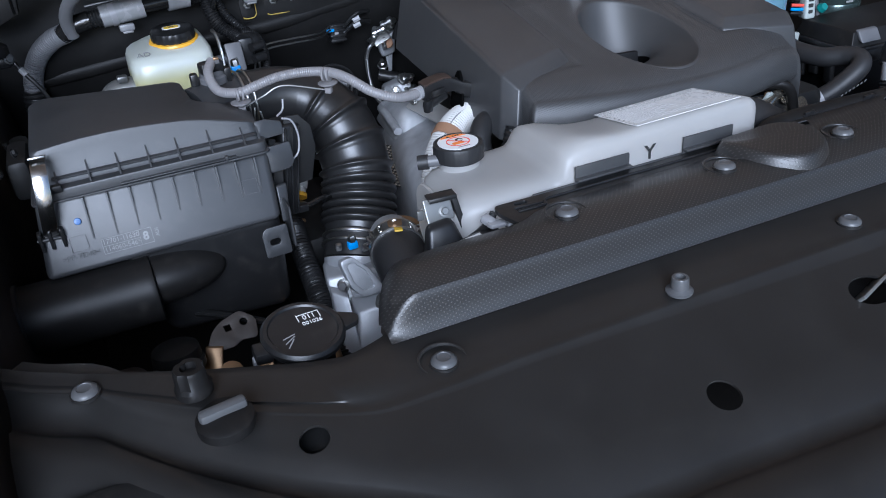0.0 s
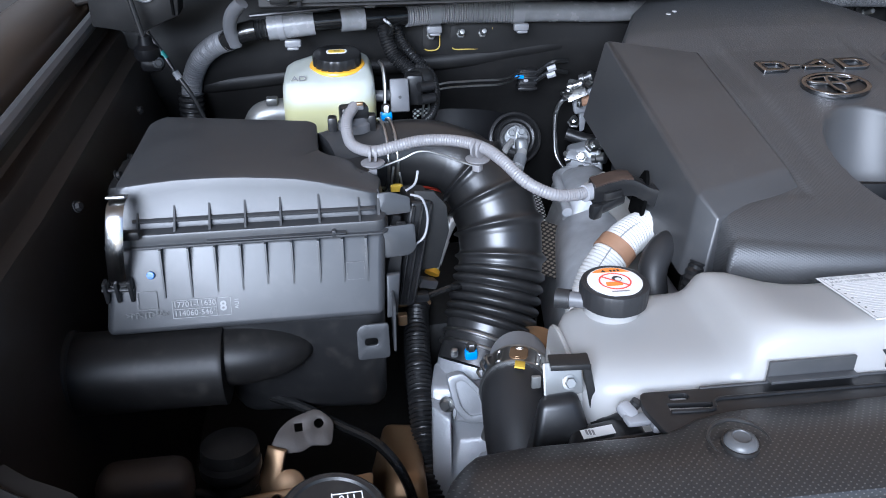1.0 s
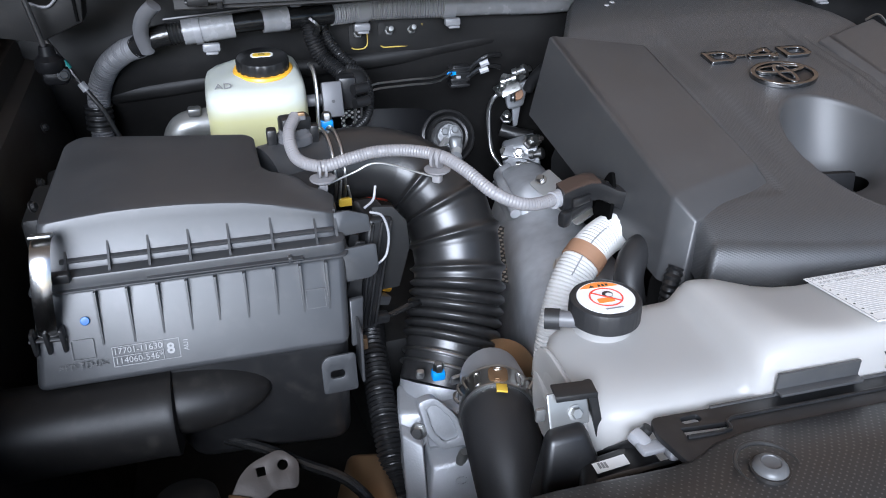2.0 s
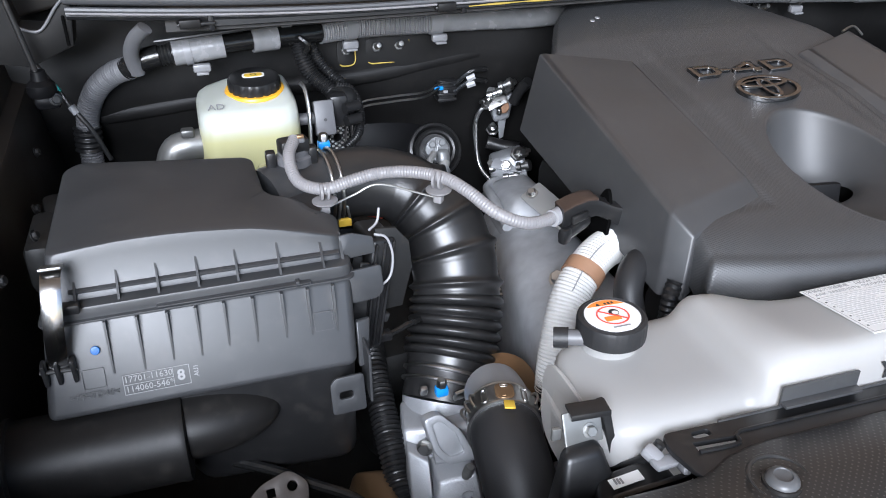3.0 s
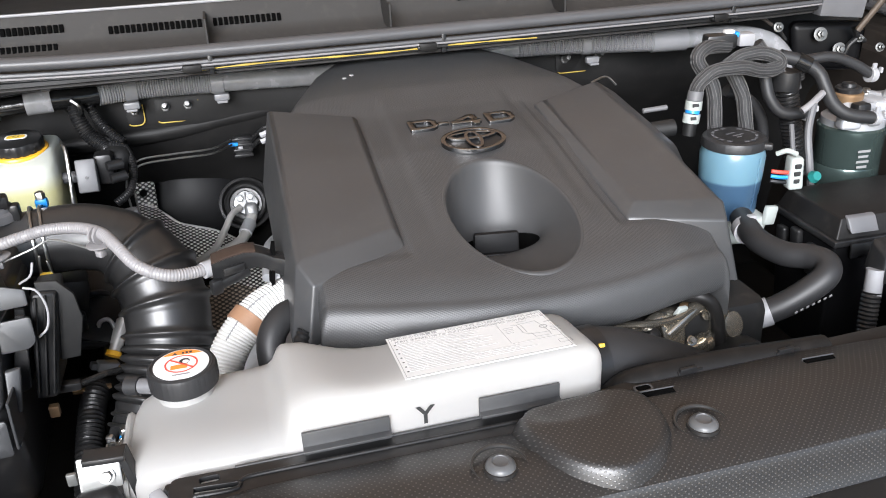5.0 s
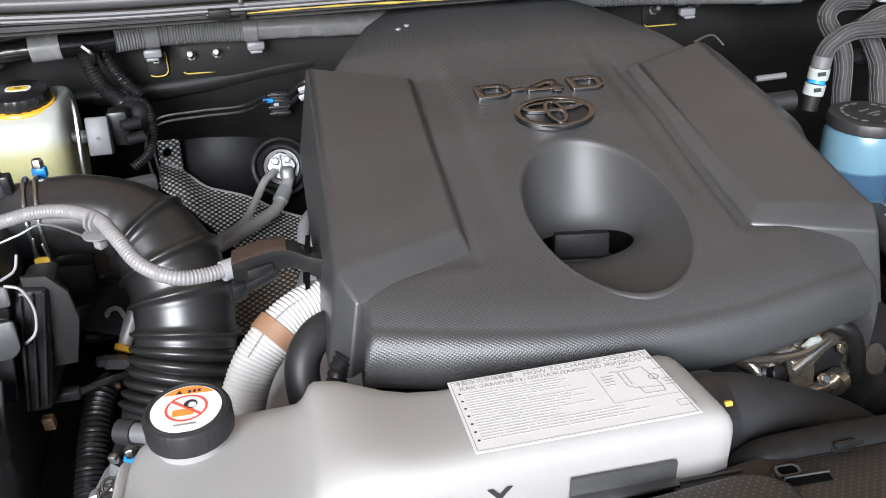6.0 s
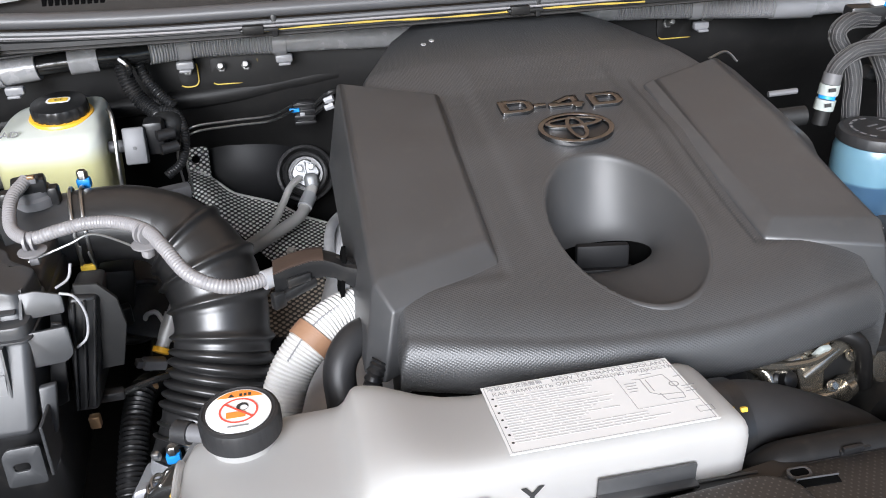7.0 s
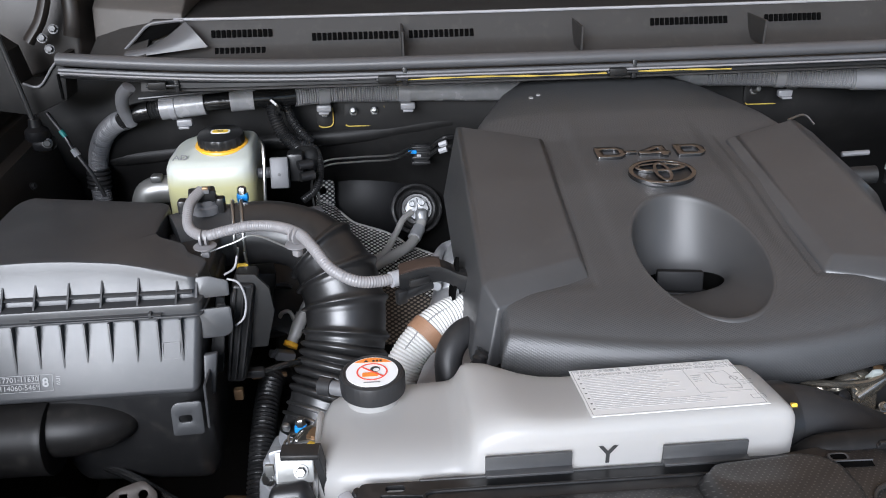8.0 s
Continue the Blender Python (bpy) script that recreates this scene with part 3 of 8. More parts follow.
# ---- radiator cover ----
def cover_panel():
    t = thing("radiator_cover", (0, -0.55, 1.0), "black dotted plastic radiator cover with a raised rear deck", "radiator cover")
    # raised deck: rows across the car, closing round at its outer end
    back = [(-0.582, -0.545), (-0.575, -0.528), (-0.562, -0.508), (-0.54, -0.490), (-0.50, -0.485), (-0.40, -0.485), (-0.385, -0.482), (-0.362, -0.470), (-0.33, -0.464), (-0.22, -0.463), (-0.09, -0.463), (0.0, -0.452), (0.022, -0.434), (0.2, -0.430), (0.45, -0.445), (0.75, -0.50)]
    bx, by = [b[0] for b in back], [b[1] for b in back]
    xs = np.concatenate([np.linspace(-0.582, -0.53, 14), np.linspace(-0.52, 0.75, 90)])
    rows, fronts = [], []
    for x in xs:
        yb = float(np.interp(x, bx, by))
        bow = 0.02 * max(0, x - 0.05) ** 1.5 * 2
        end = min(1.0, (x + 0.584) / 0.040)
        rise = math.sin(end * math.pi / 2) ** 0.8
        crest, foot, low = -0.564 + bow, -0.5760 + bow, 0.9965
        top = low + (1.0455 - low) * rise
        prof = [(yb + 0.004, top - 0.004 - 0.026 * rise), (yb + 0.001, top - 0.0025 - 0.0145 * rise), (yb - 0.005, top - 0.0125 * rise), (yb + (crest - yb) * 0.3, top - 0.006 * rise), (yb + (crest - yb) * 0.5, top - 0.0010), (yb + (crest - yb) * 0.72, top - 0.0024 * rise), (crest + 0.012, top - 0.0056 * rise), (crest + 0.003, top - 0.0084 * rise), (crest, top - 0.0098 * rise), (crest - 0.0018, top - 0.0118 * rise), (crest - 0.0030, top - 0.0150 * rise), (crest - 0.0040, top - 0.0190 * rise), (foot + 0.0055, low + 0.018 * rise), (foot + 0.0025, low + 0.006 * rise), (foot - 0.002, low)]
        prof += [(foot + 0.004, low - 0.006), (yb, low - 0.006)]
        line = [(x, min(y, yb + 0.004), z) for y, z in prof]
        rows.append(line[:9])
        fronts.append(line[8:])
    part("raised_deck", sheet(rows), DOTS, t, flat=70)
    part("front_face", sheet(fronts), DOTS, t, flat=70)
    # lower apron with its long crease, falling away to the front
    rear = [(-0.93, -0.42), (-0.90, -0.444), (-0.882, -0.455), (-0.83, -0.484), (-0.77, -0.514), (-0.71, -0.540), (-0.66, -0.560), (-0.625, -0.569), (-0.60, -0.562), (-0.57, -0.55), (-0.5, -0.55), (0.75, -0.55)]
    rx, ry = [r[0] for r in rear], [r[1] for r in rear]
    rows = []
    for x in np.linspace(-0.93, 0.75, 130):
        yr = float(np.interp(x, rx, ry))
        w = min(1.0, max(0.0, (x + 0.66) / 0.18))
        w = w * w * (3 - 2 * w)
        bow = 1.55 * max(0, -x - 0.42) ** 2.0
        z0 = 0.9965 + 0.004 * (1 - min(1, max(0, (x + 0.86) / 0.22)))
        groove = min(-0.820 + bow + 0.016 * smooth(-0.12, -0.46, x) * smooth(-0.86, -0.5, x), yr - 0.055)
        yc = (-0.652) * w + (yr + (groove - yr) * 0.5) * (1 - w)
        fall = 0.020 + 0.036 * w
        h = w * (0.40 + 0.60 * smooth(-0.50, 0.0, x))       # the step along the crease grows taller across the car
        prof = [(yr + 0.003, z0 - 0.03), (yr, z0 - 0.004), (yr - 0.004, z0)]
        prof += [(yr + (yc - yr) * u, z0 - 0.004 * u) for u in (0.25, 0.5, 0.8)]
        prof += [(yc + 0.016, z0 - 0.005), (yc + 0.006, z0 - 0.005), (yc + 0.002, z0 - 0.005 - 0.0004 * w), (yc - 0.0005, z0 - 0.0053 - 0.0015 * w), (yc - 0.001 - 0.0075 * h, z0 - 0.0058 - 0.0118 * h), (yc - 0.0035 - 0.0090 * h, z0 - 0.0060 - 0.0130 * h)]
        prof += [(yc + (groove + 0.022 - yc) * u, z0 - 0.006 - 0.0130 * h - (fall - 0.006 - 0.0130 * h) * u) for u in (0.4, 0.7, 1.0)]
        zg = z0 - fall
        prof += [(groove + 0.013, zg - 0.008), (groove, zg - 0.014), (groove - 0.010, zg - 0.013), (groove - 0.020, zg - 0.006), (groove - 0.05, zg - 0.012), (groove - 0.10, zg - 0.045), (groove - 0.115, zg - 0.09)]
        rows.append([(x, y, z) for y, z in prof])
    apron = part("apron", sheet(rows, 0.003), APRON, t, flat=70)
    # domed bump over the bonnet latch
    outline = round_poly([(-0.100, -0.462), (-0.0980, -0.500), (-0.083, -0.535), (-0.048, -0.5555), (-0.012, -0.541), (0.006, -0.515), (0.006, -0.452)], 0.03, 6)
    cx, cy = -0.045, -0.50
    def ring_at(out, z):
        ring = []
        for x, y in outline:
            d = Vector((x - cx, y - cy))
            d = d.normalized() * (d.length + out * (0.45 if y > -0.47 else 1.0))
            ring.append((cx + d.x, cy + d.y, z - max(0, -y - 0.5) * 0.05 - max(0, y + 0.49) * 0.22))
        return ring

    part("latch_bump", loft([ring_at(o, z) for o, z in ((0.0160, 1.020), (0.0138, 1.030), (0.0120, 1.0385), (0.0098, 1.0452), (0.0080, 1.0498), (0.0064, 1.0528), (0.0044, 1.0549), (0.0018, 1.0562), (-0.002, 1.0567), (-0.010, 1.0569), (-0.030, 1.0569))]), DOTS, t, flat=70)
    # rear lip behind the coolant tank with its slots
    lip = thing("radiator_frame_lip", (-0.2, -0.44, 1.0), "black plastic frame lip with slots behind the radiator cover", "plastic frame")
    m = pose(0, 0, 1.0305)
    part("lip_plate", plate(round_poly([(-0.391, -0.486), (-0.3995, -0.452), (-0.3965, -0.434), (-0.30, -0.436), (-0.05, -0.436), (0.02, -0.425), (0.45, -0.415), (0.45, -0.45), (0.03, -0.455), (-0.01, -0.474), (-0.33, -0.474), (-0.37, -0.486)], 0.006, 3), 0.005, m, holes=[slot(-0.366, -0.4430, 0.0165, 0.0075), [(-0.3785, -0.4505), (-0.3785, -0.4600), (-0.3440, -0.4605), (-0.3400, -0.4535)]]), BLACK, lip)
    part("step", rbox((0.046, 0.016, 0.006), pose(-0.359, -0.457, 1.008), 0.001), HOLLOW_SHADE, lip)
    part("rim", tube([(-0.3790, -0.4615, 1.031), (-0.3440, -0.4620, 1.031), (-0.3385, -0.4520, 1.031), (-0.30, -0.4500, 1.031), (-0.05, -0.4510, 1.031)], 0.0018, 8), BLACK, lip)
    part("upstand", rbox((0.345, 0.003, 0.02), pose(-0.1725, -0.4345, 1.0215), 0.001), SATIN, lip)
    for x in (0.034, 0.205):
        part("lip_slot_shade", rbox((0.032, 0.0065, 0.003), pose(x, -0.4595, 1.0372, 8, 0, -2), 0.0005, 1), HOLLOW_SHADE, lip)
        part("slot_wall", rbox((0.034, 0.0015, 0.004), pose(x, -0.4560, 1.0382, 8, 0, -2), 0.0005, 1), SATIN, lip)
    part("lip_hole_shade", plate(slot(0.026, -0.4465, 0.014, 0.007), 0.002, pose(0, 0, 1.0362), 0), HOLLOW_SHADE, lip)
    part("lip_ring", plate(slot(0.026, -0.4465, 0.019, 0.011), 0.002, pose(0, 0, 1.0365), 0.0006, holes=[slot(0.026, -0.4465, 0.014, 0.007)]), SATIN, lip)
    for x in (0.083, 0.190):
        part("tongue", rbox((0.028, 0.012, 0.006), pose(x, -0.428, 1.032, 0, 0, 4), 0.0015), BLACK, lip)
        part("tongue_bridge", rbox((0.018, 0.004, 0.007), pose(x - 0.003, -0.433, 1.035, 0, 0, 4), 0.0012), BLACK, lip)
    # openings through the apron: a keyhole and a round one
    hole = lathe([(0.0165, -0.05), (0.0165, 0.05)], 28, pose(-0.326, -0.750, 0.955, 20, 0, 0))
    cut(apron, hole)
    cut(apron, lathe([(0.0190, -0.06), (0.0190, 0.06)], 24, pose(-0.098, -0.708, 0.975, 20, 0, 0) @ Matrix.Diagonal((1.35, 1.0, 1.0, 1))))
    part("catch_plate", rbox((0.060, 0.004, 0.020), pose(-0.094, -0.700, 0.962, 40, 0, 20), 0.001), ZINC, t, "bright bonnet catch below the opening")
    cut(apron, lathe([(0.0135, -0.05), (0.0135, 0.05)], 28, pose(-0.684, -0.655, 0.990, 10, 0, 0)))


cover_panel()


def push_clip(x, y, z, ring=True, tilt=0.0):
    c = thing("push_clip", (x, y, z), "round black plastic push clip in the radiator cover", "clip", "cover clips")
    m = pose(x, y, z, tilt, 0, 0)
    part("head", lathe([(0.0125, -0.004), (0.0128, -0.0005), (0.0122, 0.0018), (0.0108, 0.0036), (0.0085, 0.0050), (0.0070, 0.0054), (0.0066, 0.0047), (0.0060, 0.0044), (0, 0.0048)], 28, m), CLIP, c)
    part("seat", lathe([(0.0140, -0.003), (0.0140, 0.0002), (0.012, 0.0003)], 28, m), APRON, c)
    if ring:
        # crescent rim behind the head
        arc = [m @ Vector((0.0225 * math.cos(radians(a)), 0.002 + 0.0225 * math.sin(radians(a)), 0.0004)) for a in range(-10, 214, 8)]
        part("collar", tube(arc, lambda s, w: 0.0005 + 0.0016 * math.sin(math.pi * s / w), 10, 0.003), EDGE, c)
    return c


for x, y in ((-0.350, -0.518), (-0.138, -0.519), (0.042, -0.521)):
    push_clip(x, y, 1.0465)
for x, y, z in ((-0.549, -0.625, 0.9955), (-0.048, -0.625, 0.9955), (-0.857, -0.5035, 0.9985)):
    push_clip(x, y, z, x == -0.549, 3)


def bump_stop(x, y, z):
    c = thing("rubber_stop", (x, y, z), "small dark rubber bonnet stop with a hollow top", "rubber stop", "bonnet stops")
    part("body", lathe([(0.0135, 0), (0.014, 0.0025), (0.0115, 0.004), (0.0095, 0.006), (0.0088, 0.0165), (0.008, 0.018), (0.0056, 0.018), (0.0045, 0.013), (0, 0.012)], 28, pose(x, y, z)), CLIP, c)
    return c


bump_stop(-0.294, -0.640, 0.9935)
t = thing("bonnet_buffer", (-0.765, -0.566, 1.004), "tall grey rubber bonnet buffer with a cross slot", "rubber stop", "bonnet stops")
part("body", lathe([(0.017, -0.004), (0.017, 0.003), (0.0150, 0.006), (0.0150, 0.020), (0.0135, 0.023), (0.008, 0.023), (0.007, 0.017), (0, 0.017)], 28, pose(-0.765, -0.562, 1.008), wave=lambda a, r, z: 1 - (0.12 if z > 0.005 and math.cos(3 * a) > 0.7 else 0)), DULL, t)
t = thing("turn_knob", (-0.748, -0.620, 0.998), "grey half-round turn knob on the cover", "knob")
part("dial", lathe([(0.025, -0.006), (0.025, 0.003), (0.022, 0.005), (0, 0.006)], 32, pose(-0.748, -0.618, 1.007, 4, 0, 0)), DULL, t)
part("grip", rbox((0.042, 0.012, 0.012), pose(-0.748, -0.614, 1.014, 4, 0, 8), 0.004), CLIP, t)


# ---- engine cover ----
CY = [(-0.32, 1.0665), (-0.25, 1.080), (-0.20, 1.0905), (-0.15, 1.101), (-0.10, 1.1115), (-0.05, 1.1225), (0.0, 1.1335), (0.05, 1.140), (0.10, 1.1465), (0.13, 1.151), (0.16, 1.158), (0.20, 1.168), (0.30, 1.183), (0.36, 1.190), (0.40, 1.188)]


def deck(y):
    return float(np.interp(y, [c[0] for c in CY], [c[1] for c in CY]))


def rim_point(a, grow=1.0):
    """A point of the funnel's oval rim on the deck."""
    x, y = 0.0005 + 0.0740 * grow * math.cos(a), -0.1530 + 0.1130 * grow * math.sin(a)
    return Vector((x, y, deck(y)))


def in_rim(x, y):
    return math.hypot((x - 0.0005) / 0.0740, (y + 0.1530) / 0.1130)


def engine_cover():
    t = thing("engine_cover", (0, 0, 1.0), "large black moulded engine cover with an oval air funnel", "engine cover")

    def front(x):
        return -0.294 + (0.62 if x < 0.02 else 1.0) * (x - 0.02) ** 2

    left_x = [(-0.30, -0.236), (0.10, -0.238), (0.135, -0.238), (0.20, -0.212), (0.30, -0.165), (0.37, -0.115), (0.40, -0.075)]
    right_x = [(-0.30, 0.221), (-0.16, 0.224), (0.13, 0.240), (0.17, 0.232), (0.24, 0.195), (0.32, 0.150), (0.37, 0.11), (0.40, 0.07)]
    rows = []
    nu = 150
    ys = np.concatenate([np.linspace(0, 0.62, 120), np.linspace(0.62, 1, 50)[1:]])
    for v in ys:
        row = []
        for k in range(nu + 1):
            u = k / nu
            x0 = (u - 0.5) * 0.47
            yf = front(x0)
            y = yf + (0.40 - yf) * v
            xl = float(np.interp(y, [a for a, _ in left_x], [b for _, b in left_x]))
            xr = float(np.interp(y, [a for a, _ in right_x], [b for _, b in right_x]))
            x = xl + (xr - xl) * u
            z = deck(y) - 0.010 * (2 * u - 1) ** 4 * (1 if y > 0.1 else 0.3)
            # the strips beside the side panels lie lower than the middle
            z -= 0.012 * smooth(0.15, 0.235, x) * (1 - smooth(-0.24, -0.17, y))
            z -= 0.008 * max(0.0, 1 - (y - yf) / 0.038) ** 2
            z -= 0.0035 * smooth(0.085, 0.105, abs(x)) * smooth(-0.22, -0.12, y) * (1 - smooth(0.12, 0.20, y))
            # narrow shadow gap along the panels' inner edges
            z -= 0.0030 * (smooth(0.1155, 0.1205, x) + smooth(0.130, 0.135, -x)) * smooth(-0.215, -0.195, y) * (1 - smooth(0.10, 0.14, y))
            row.append((x, y, z))
        rows.append(row)
    skirt = []
    for out, drop in ((-0.004, 0.062), (0.010, 0.053), (0.0160, 0.047), (0.0180, 0.040), (0.0178, 0.032), (0.0168, 0.022), (0.0148, 0.0135), (0.0115, 0.0068), (0.0072, 0.0026), (0.0030, 0.0005)):
        skirt.append([(x * (1 + 0.02 * out / 0.017), y - out, z - drop) for x, y, z in rows[0]])
    tail = [[(x, y + out, z - drop) for x, y, z in rows[-1]] for out, drop in ((0.004, 0.003), (0.010, 0.012), (0.014, 0.03), (0.016, 0.06))]
    wide = []
    for r in skirt + rows + tail:
        (x0, y0, z0), (x1, y1, z1) = r[0], r[-1]
        lead = [(x0 - o, y0, z0 - d) for o, d in ((0.010, 0.055), (0.0095, 0.030), (0.0085, 0.014), (0.006, 0.006), (0.0025, 0.0015))]
        trail = [(x1 + o, y1, z1 - d) for o, d in ((0.0025, 0.0015), (0.006, 0.006), (0.0085, 0.014), (0.0095, 0.030), (0.010, 0.055))]
        wide.append(lead + r + trail)
    bm = sheet(wide)
    gone = [f for f in bm.faces if any(in_rim(q.co.x, q.co.y) < 1.01 for q in f.verts)]
    bmesh.ops.delete(bm, geom=gone, context="FACES")
    part("centre_shell", bm, COVER, t, "grained black centre panel with a deep funnel", flat=60)

    # smooth funnel: a rolled rim, a wide sloping wall and a lip over the dark throat
    seg = 96
    rings = []
    for grow, drop in ((1.085, 0.004), (1.07, 0.0004), (1.05, -0.0003), (1.03, -0.0001), (1.014, 0.0007), (1.0, 0.0022)):
        rings.append([rim_point(2 * math.pi * k / seg, grow) - Vector((0, 0, drop)) for k in range(seg)])
    for s in (0.04, 0.1, 0.18, 0.28, 0.4, 0.52, 0.64, 0.76, 0.86, 0.94, 1.0):
        ring = []
        for k in range(seg):
            a = 2 * math.pi * k / seg
            r = rim_point(a)
            back = 0.5 + 0.5 * math.sin(a)
            lip = Vector((-0.006 + 0.057 * math.cos(a), -0.114 + 0.041 * math.sin(a), 1.047 - 0.008 * back + 0.004 * math.cos(a)))
            p = r.lerp(lip, s)
            # steep just under the rim, flatter towards the lip
            bend = (s ** 0.75 - s) * 0.30 + 0.10 * max(0.0, s - 0.8) ** 2 / 0.04
            p.z = r.z + (lip.z - r.z) * (s + bend) - 0.0022 * (1 - s)
            ring.append(p)
        rings.append(ring)
    part("funnel", loft(rings, close=False), FUNNEL, t, "smooth oval funnel sloping to a dark throat", flat=70)
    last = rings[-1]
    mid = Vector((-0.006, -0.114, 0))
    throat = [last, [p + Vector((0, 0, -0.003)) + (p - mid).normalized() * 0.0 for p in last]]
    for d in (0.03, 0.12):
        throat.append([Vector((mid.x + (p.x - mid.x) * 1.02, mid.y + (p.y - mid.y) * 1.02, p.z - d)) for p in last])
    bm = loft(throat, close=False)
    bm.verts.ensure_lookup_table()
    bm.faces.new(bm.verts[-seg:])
    part("throat", bm, HOLLOW_SHADE, t)
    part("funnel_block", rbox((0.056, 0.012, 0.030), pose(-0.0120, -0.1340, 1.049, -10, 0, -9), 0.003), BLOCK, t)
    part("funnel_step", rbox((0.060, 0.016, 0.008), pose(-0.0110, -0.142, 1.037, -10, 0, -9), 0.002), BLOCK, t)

    # side panels: a slanted top, bevelled edges and a narrow leg at the outer corner
    def side_panel(name, points, loops, soft, crisp):
        """Flat facets between named corners; soft and crisp edges are rounded wide and narrow."""
        bm = bmesh.new()
        weight = bm.edges.layers.float.new("bevel_weight_edge")
        spot = {key: bm.verts.new(co) for key, co in points.items()}
        for loop in loops:
            bm.faces.new([spot[k] for k in loop.split()])
        bmesh.ops.recalc_face_normals(bm, faces=bm.faces)
        for pairs, w in ((soft, 1.0), (crisp, 0.36)):
            for a, b in (q.split("-") for q in pairs.split()):
                bm.edges.get((spot[a], spot[b]))[weight] = w
        blank_mesh = bpy.data.meshes.new("panel_blank")
        bm.to_mesh(blank_mesh)
        bm.free()
        blank = new("panel_blank", blank_mesh)
        mod = blank.modifiers.new("round", "BEVEL")
        mod.width, mod.segments, mod.limit_method = 0.0095, 4, "WEIGHT"
        bpy.context.view_layer.update()
        made = bpy.data.meshes.new_from_object(blank.evaluated_get(bpy.context.evaluated_depsgraph_get()))
        bm = bmesh.new()
        bm.from_mesh(made)
        bpy.data.objects.remove(blank)
        part(name, bm, SATIN, t, "smooth black side panel of the engine cover", flat=60)

    def left_z(y):
        return 1.1375 + 0.185 * y

    def right_z(y):
        return 1.1345 + 0.172 * y

    faces = ["fo fi bi bo", "fo knee fi_out fi", "fo leg_out leg_in knee", "knee leg_in wall_low wall", "knee wall fi_low fi_out", "fi fi_out bi_out bi", "fi_out fi_low bi_low bi_out"]
    crisp = "fo-fi bi-bo fi-bi fo-knee knee-fi_out fo-leg_out knee-leg_in fi-fi_out fi_out-bi_out fi_out-fi_low leg_out-leg_in"
    side_panel("left_panel", {
        "bo": (-0.256, 0.160, left_z(0.160)), "bi": (-0.141, 0.112, left_z(0.112)), "fi": (-0.1455, -0.168, left_z(-0.168)), "fo": (-0.262, -0.204, left_z(-0.204)),
        "bi_out": (-0.1345, 0.116, left_z(0.116) - 0.0075), "fi_out": (-0.1370, -0.186, 1.0885), "knee": (-0.2475, -0.2325, 1.0805),
        "bi_low": (-0.1340, 0.118, left_z(0.118) - 0.032), "fi_low": (-0.1365, -0.1855, 1.068), "wall": (-0.2325, -0.2235, 1.068),
        "leg_out": (-0.2775, -0.2225, 1.012), "leg_in": (-0.2605, -0.2455, 1.014), "wall_low": (-0.2365, -0.2275, 1.012),
        "bo_low": (-0.276, 0.172, 1.052), "bi_back": (-0.136, 0.128, 1.09)},
        faces + ["bo bo_low leg_out fo", "bi bi_out bi_low bi_back bo_low bo"], "bo-fo", crisp)
    side_panel("right_panel", {
        "bo": (0.246, 0.150, right_z(0.150)), "bi": (0.146, 0.106, right_z(0.106)), "fi": (0.1465, -0.184, right_z(-0.184)), "fo": (0.2540, -0.204, right_z(-0.204)),
        "bi_out": (0.1310, 0.112, right_z(0.112) - 0.0096), "fi_out": (0.1295, -0.2000, 1.0895), "knee": (0.2460, -0.2300, 1.0810),
        "bi_low": (0.1305, 0.114, right_z(0.114) - 0.034), "fi_low": (0.1300, -0.1995, 1.068), "wall": (0.2195, -0.2275, 1.066),
        "leg_out": (0.2790, -0.2080, 0.996), "leg_in": (0.2720, -0.2300, 0.996), "wall_low": (0.2415, -0.2310, 1.003),
        "mo": (0.2520, -0.020, right_z(-0.020)), "side": (0.303, -0.010, right_z(-0.010) - 0.034), "side_low": (0.313, -0.005, 1.010),
        "bo_mid": (0.292, 0.158, right_z(0.150) - 0.030), "bo_low": (0.308, 0.165, 1.050), "bi_back": (0.136, 0.124, 1.09)},
        ["fo fi bi bo mo"] + faces[1:] + ["bo bo_mid side mo", "mo side leg_out fo", "bo_mid bo_low side_low side", "side side_low leg_out", "bi bi_out bi_low bi_back bo_low bo_mid bo"], "bo-mo mo-fo bo_mid-side side-leg_out mo-side", crisp)

    # arched opening low in the side, its shade a near-black plate, with a stud
    o = [(-0.020, -0.030), (0.020, -0.030), (0.018, 0.0), (0.010, 0.022), (0.0, 0.032), (-0.009, 0.020), (-0.017, 0.0)]
    am = pose(-0.2862, -0.105, 1.054) @ Matrix.Rotation(radians(-90), 4, "Z") @ pose(0, 0, 0, 82, 0, 0)
    part("side_notch_shade", plate(round_poly(o, 0.006, 4), 0.004, am, 0), HOLLOW_SHADE, t)
    part("notch_stud", lathe([(0.008, 0), (0.008, 0.006), (0.005, 0.010), (0, 0.0105)], 16, pose(-0.2865, -0.108, 1.066, 0, -80, 0)), BLACK, t)

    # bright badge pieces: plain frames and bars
    def ring(outline, inner, m, high=0.004):
        return plate(outline, high, m @ pose(0, 0, high), 0.0008, holes=[inner])

    def on_deck(x, y, lift=0.0):
        slope = math.degrees(math.atan2(deck(y + 0.02) - deck(y - 0.02), 0.04))
        return pose(x, y, deck(y) + lift, slope, 0, 0)

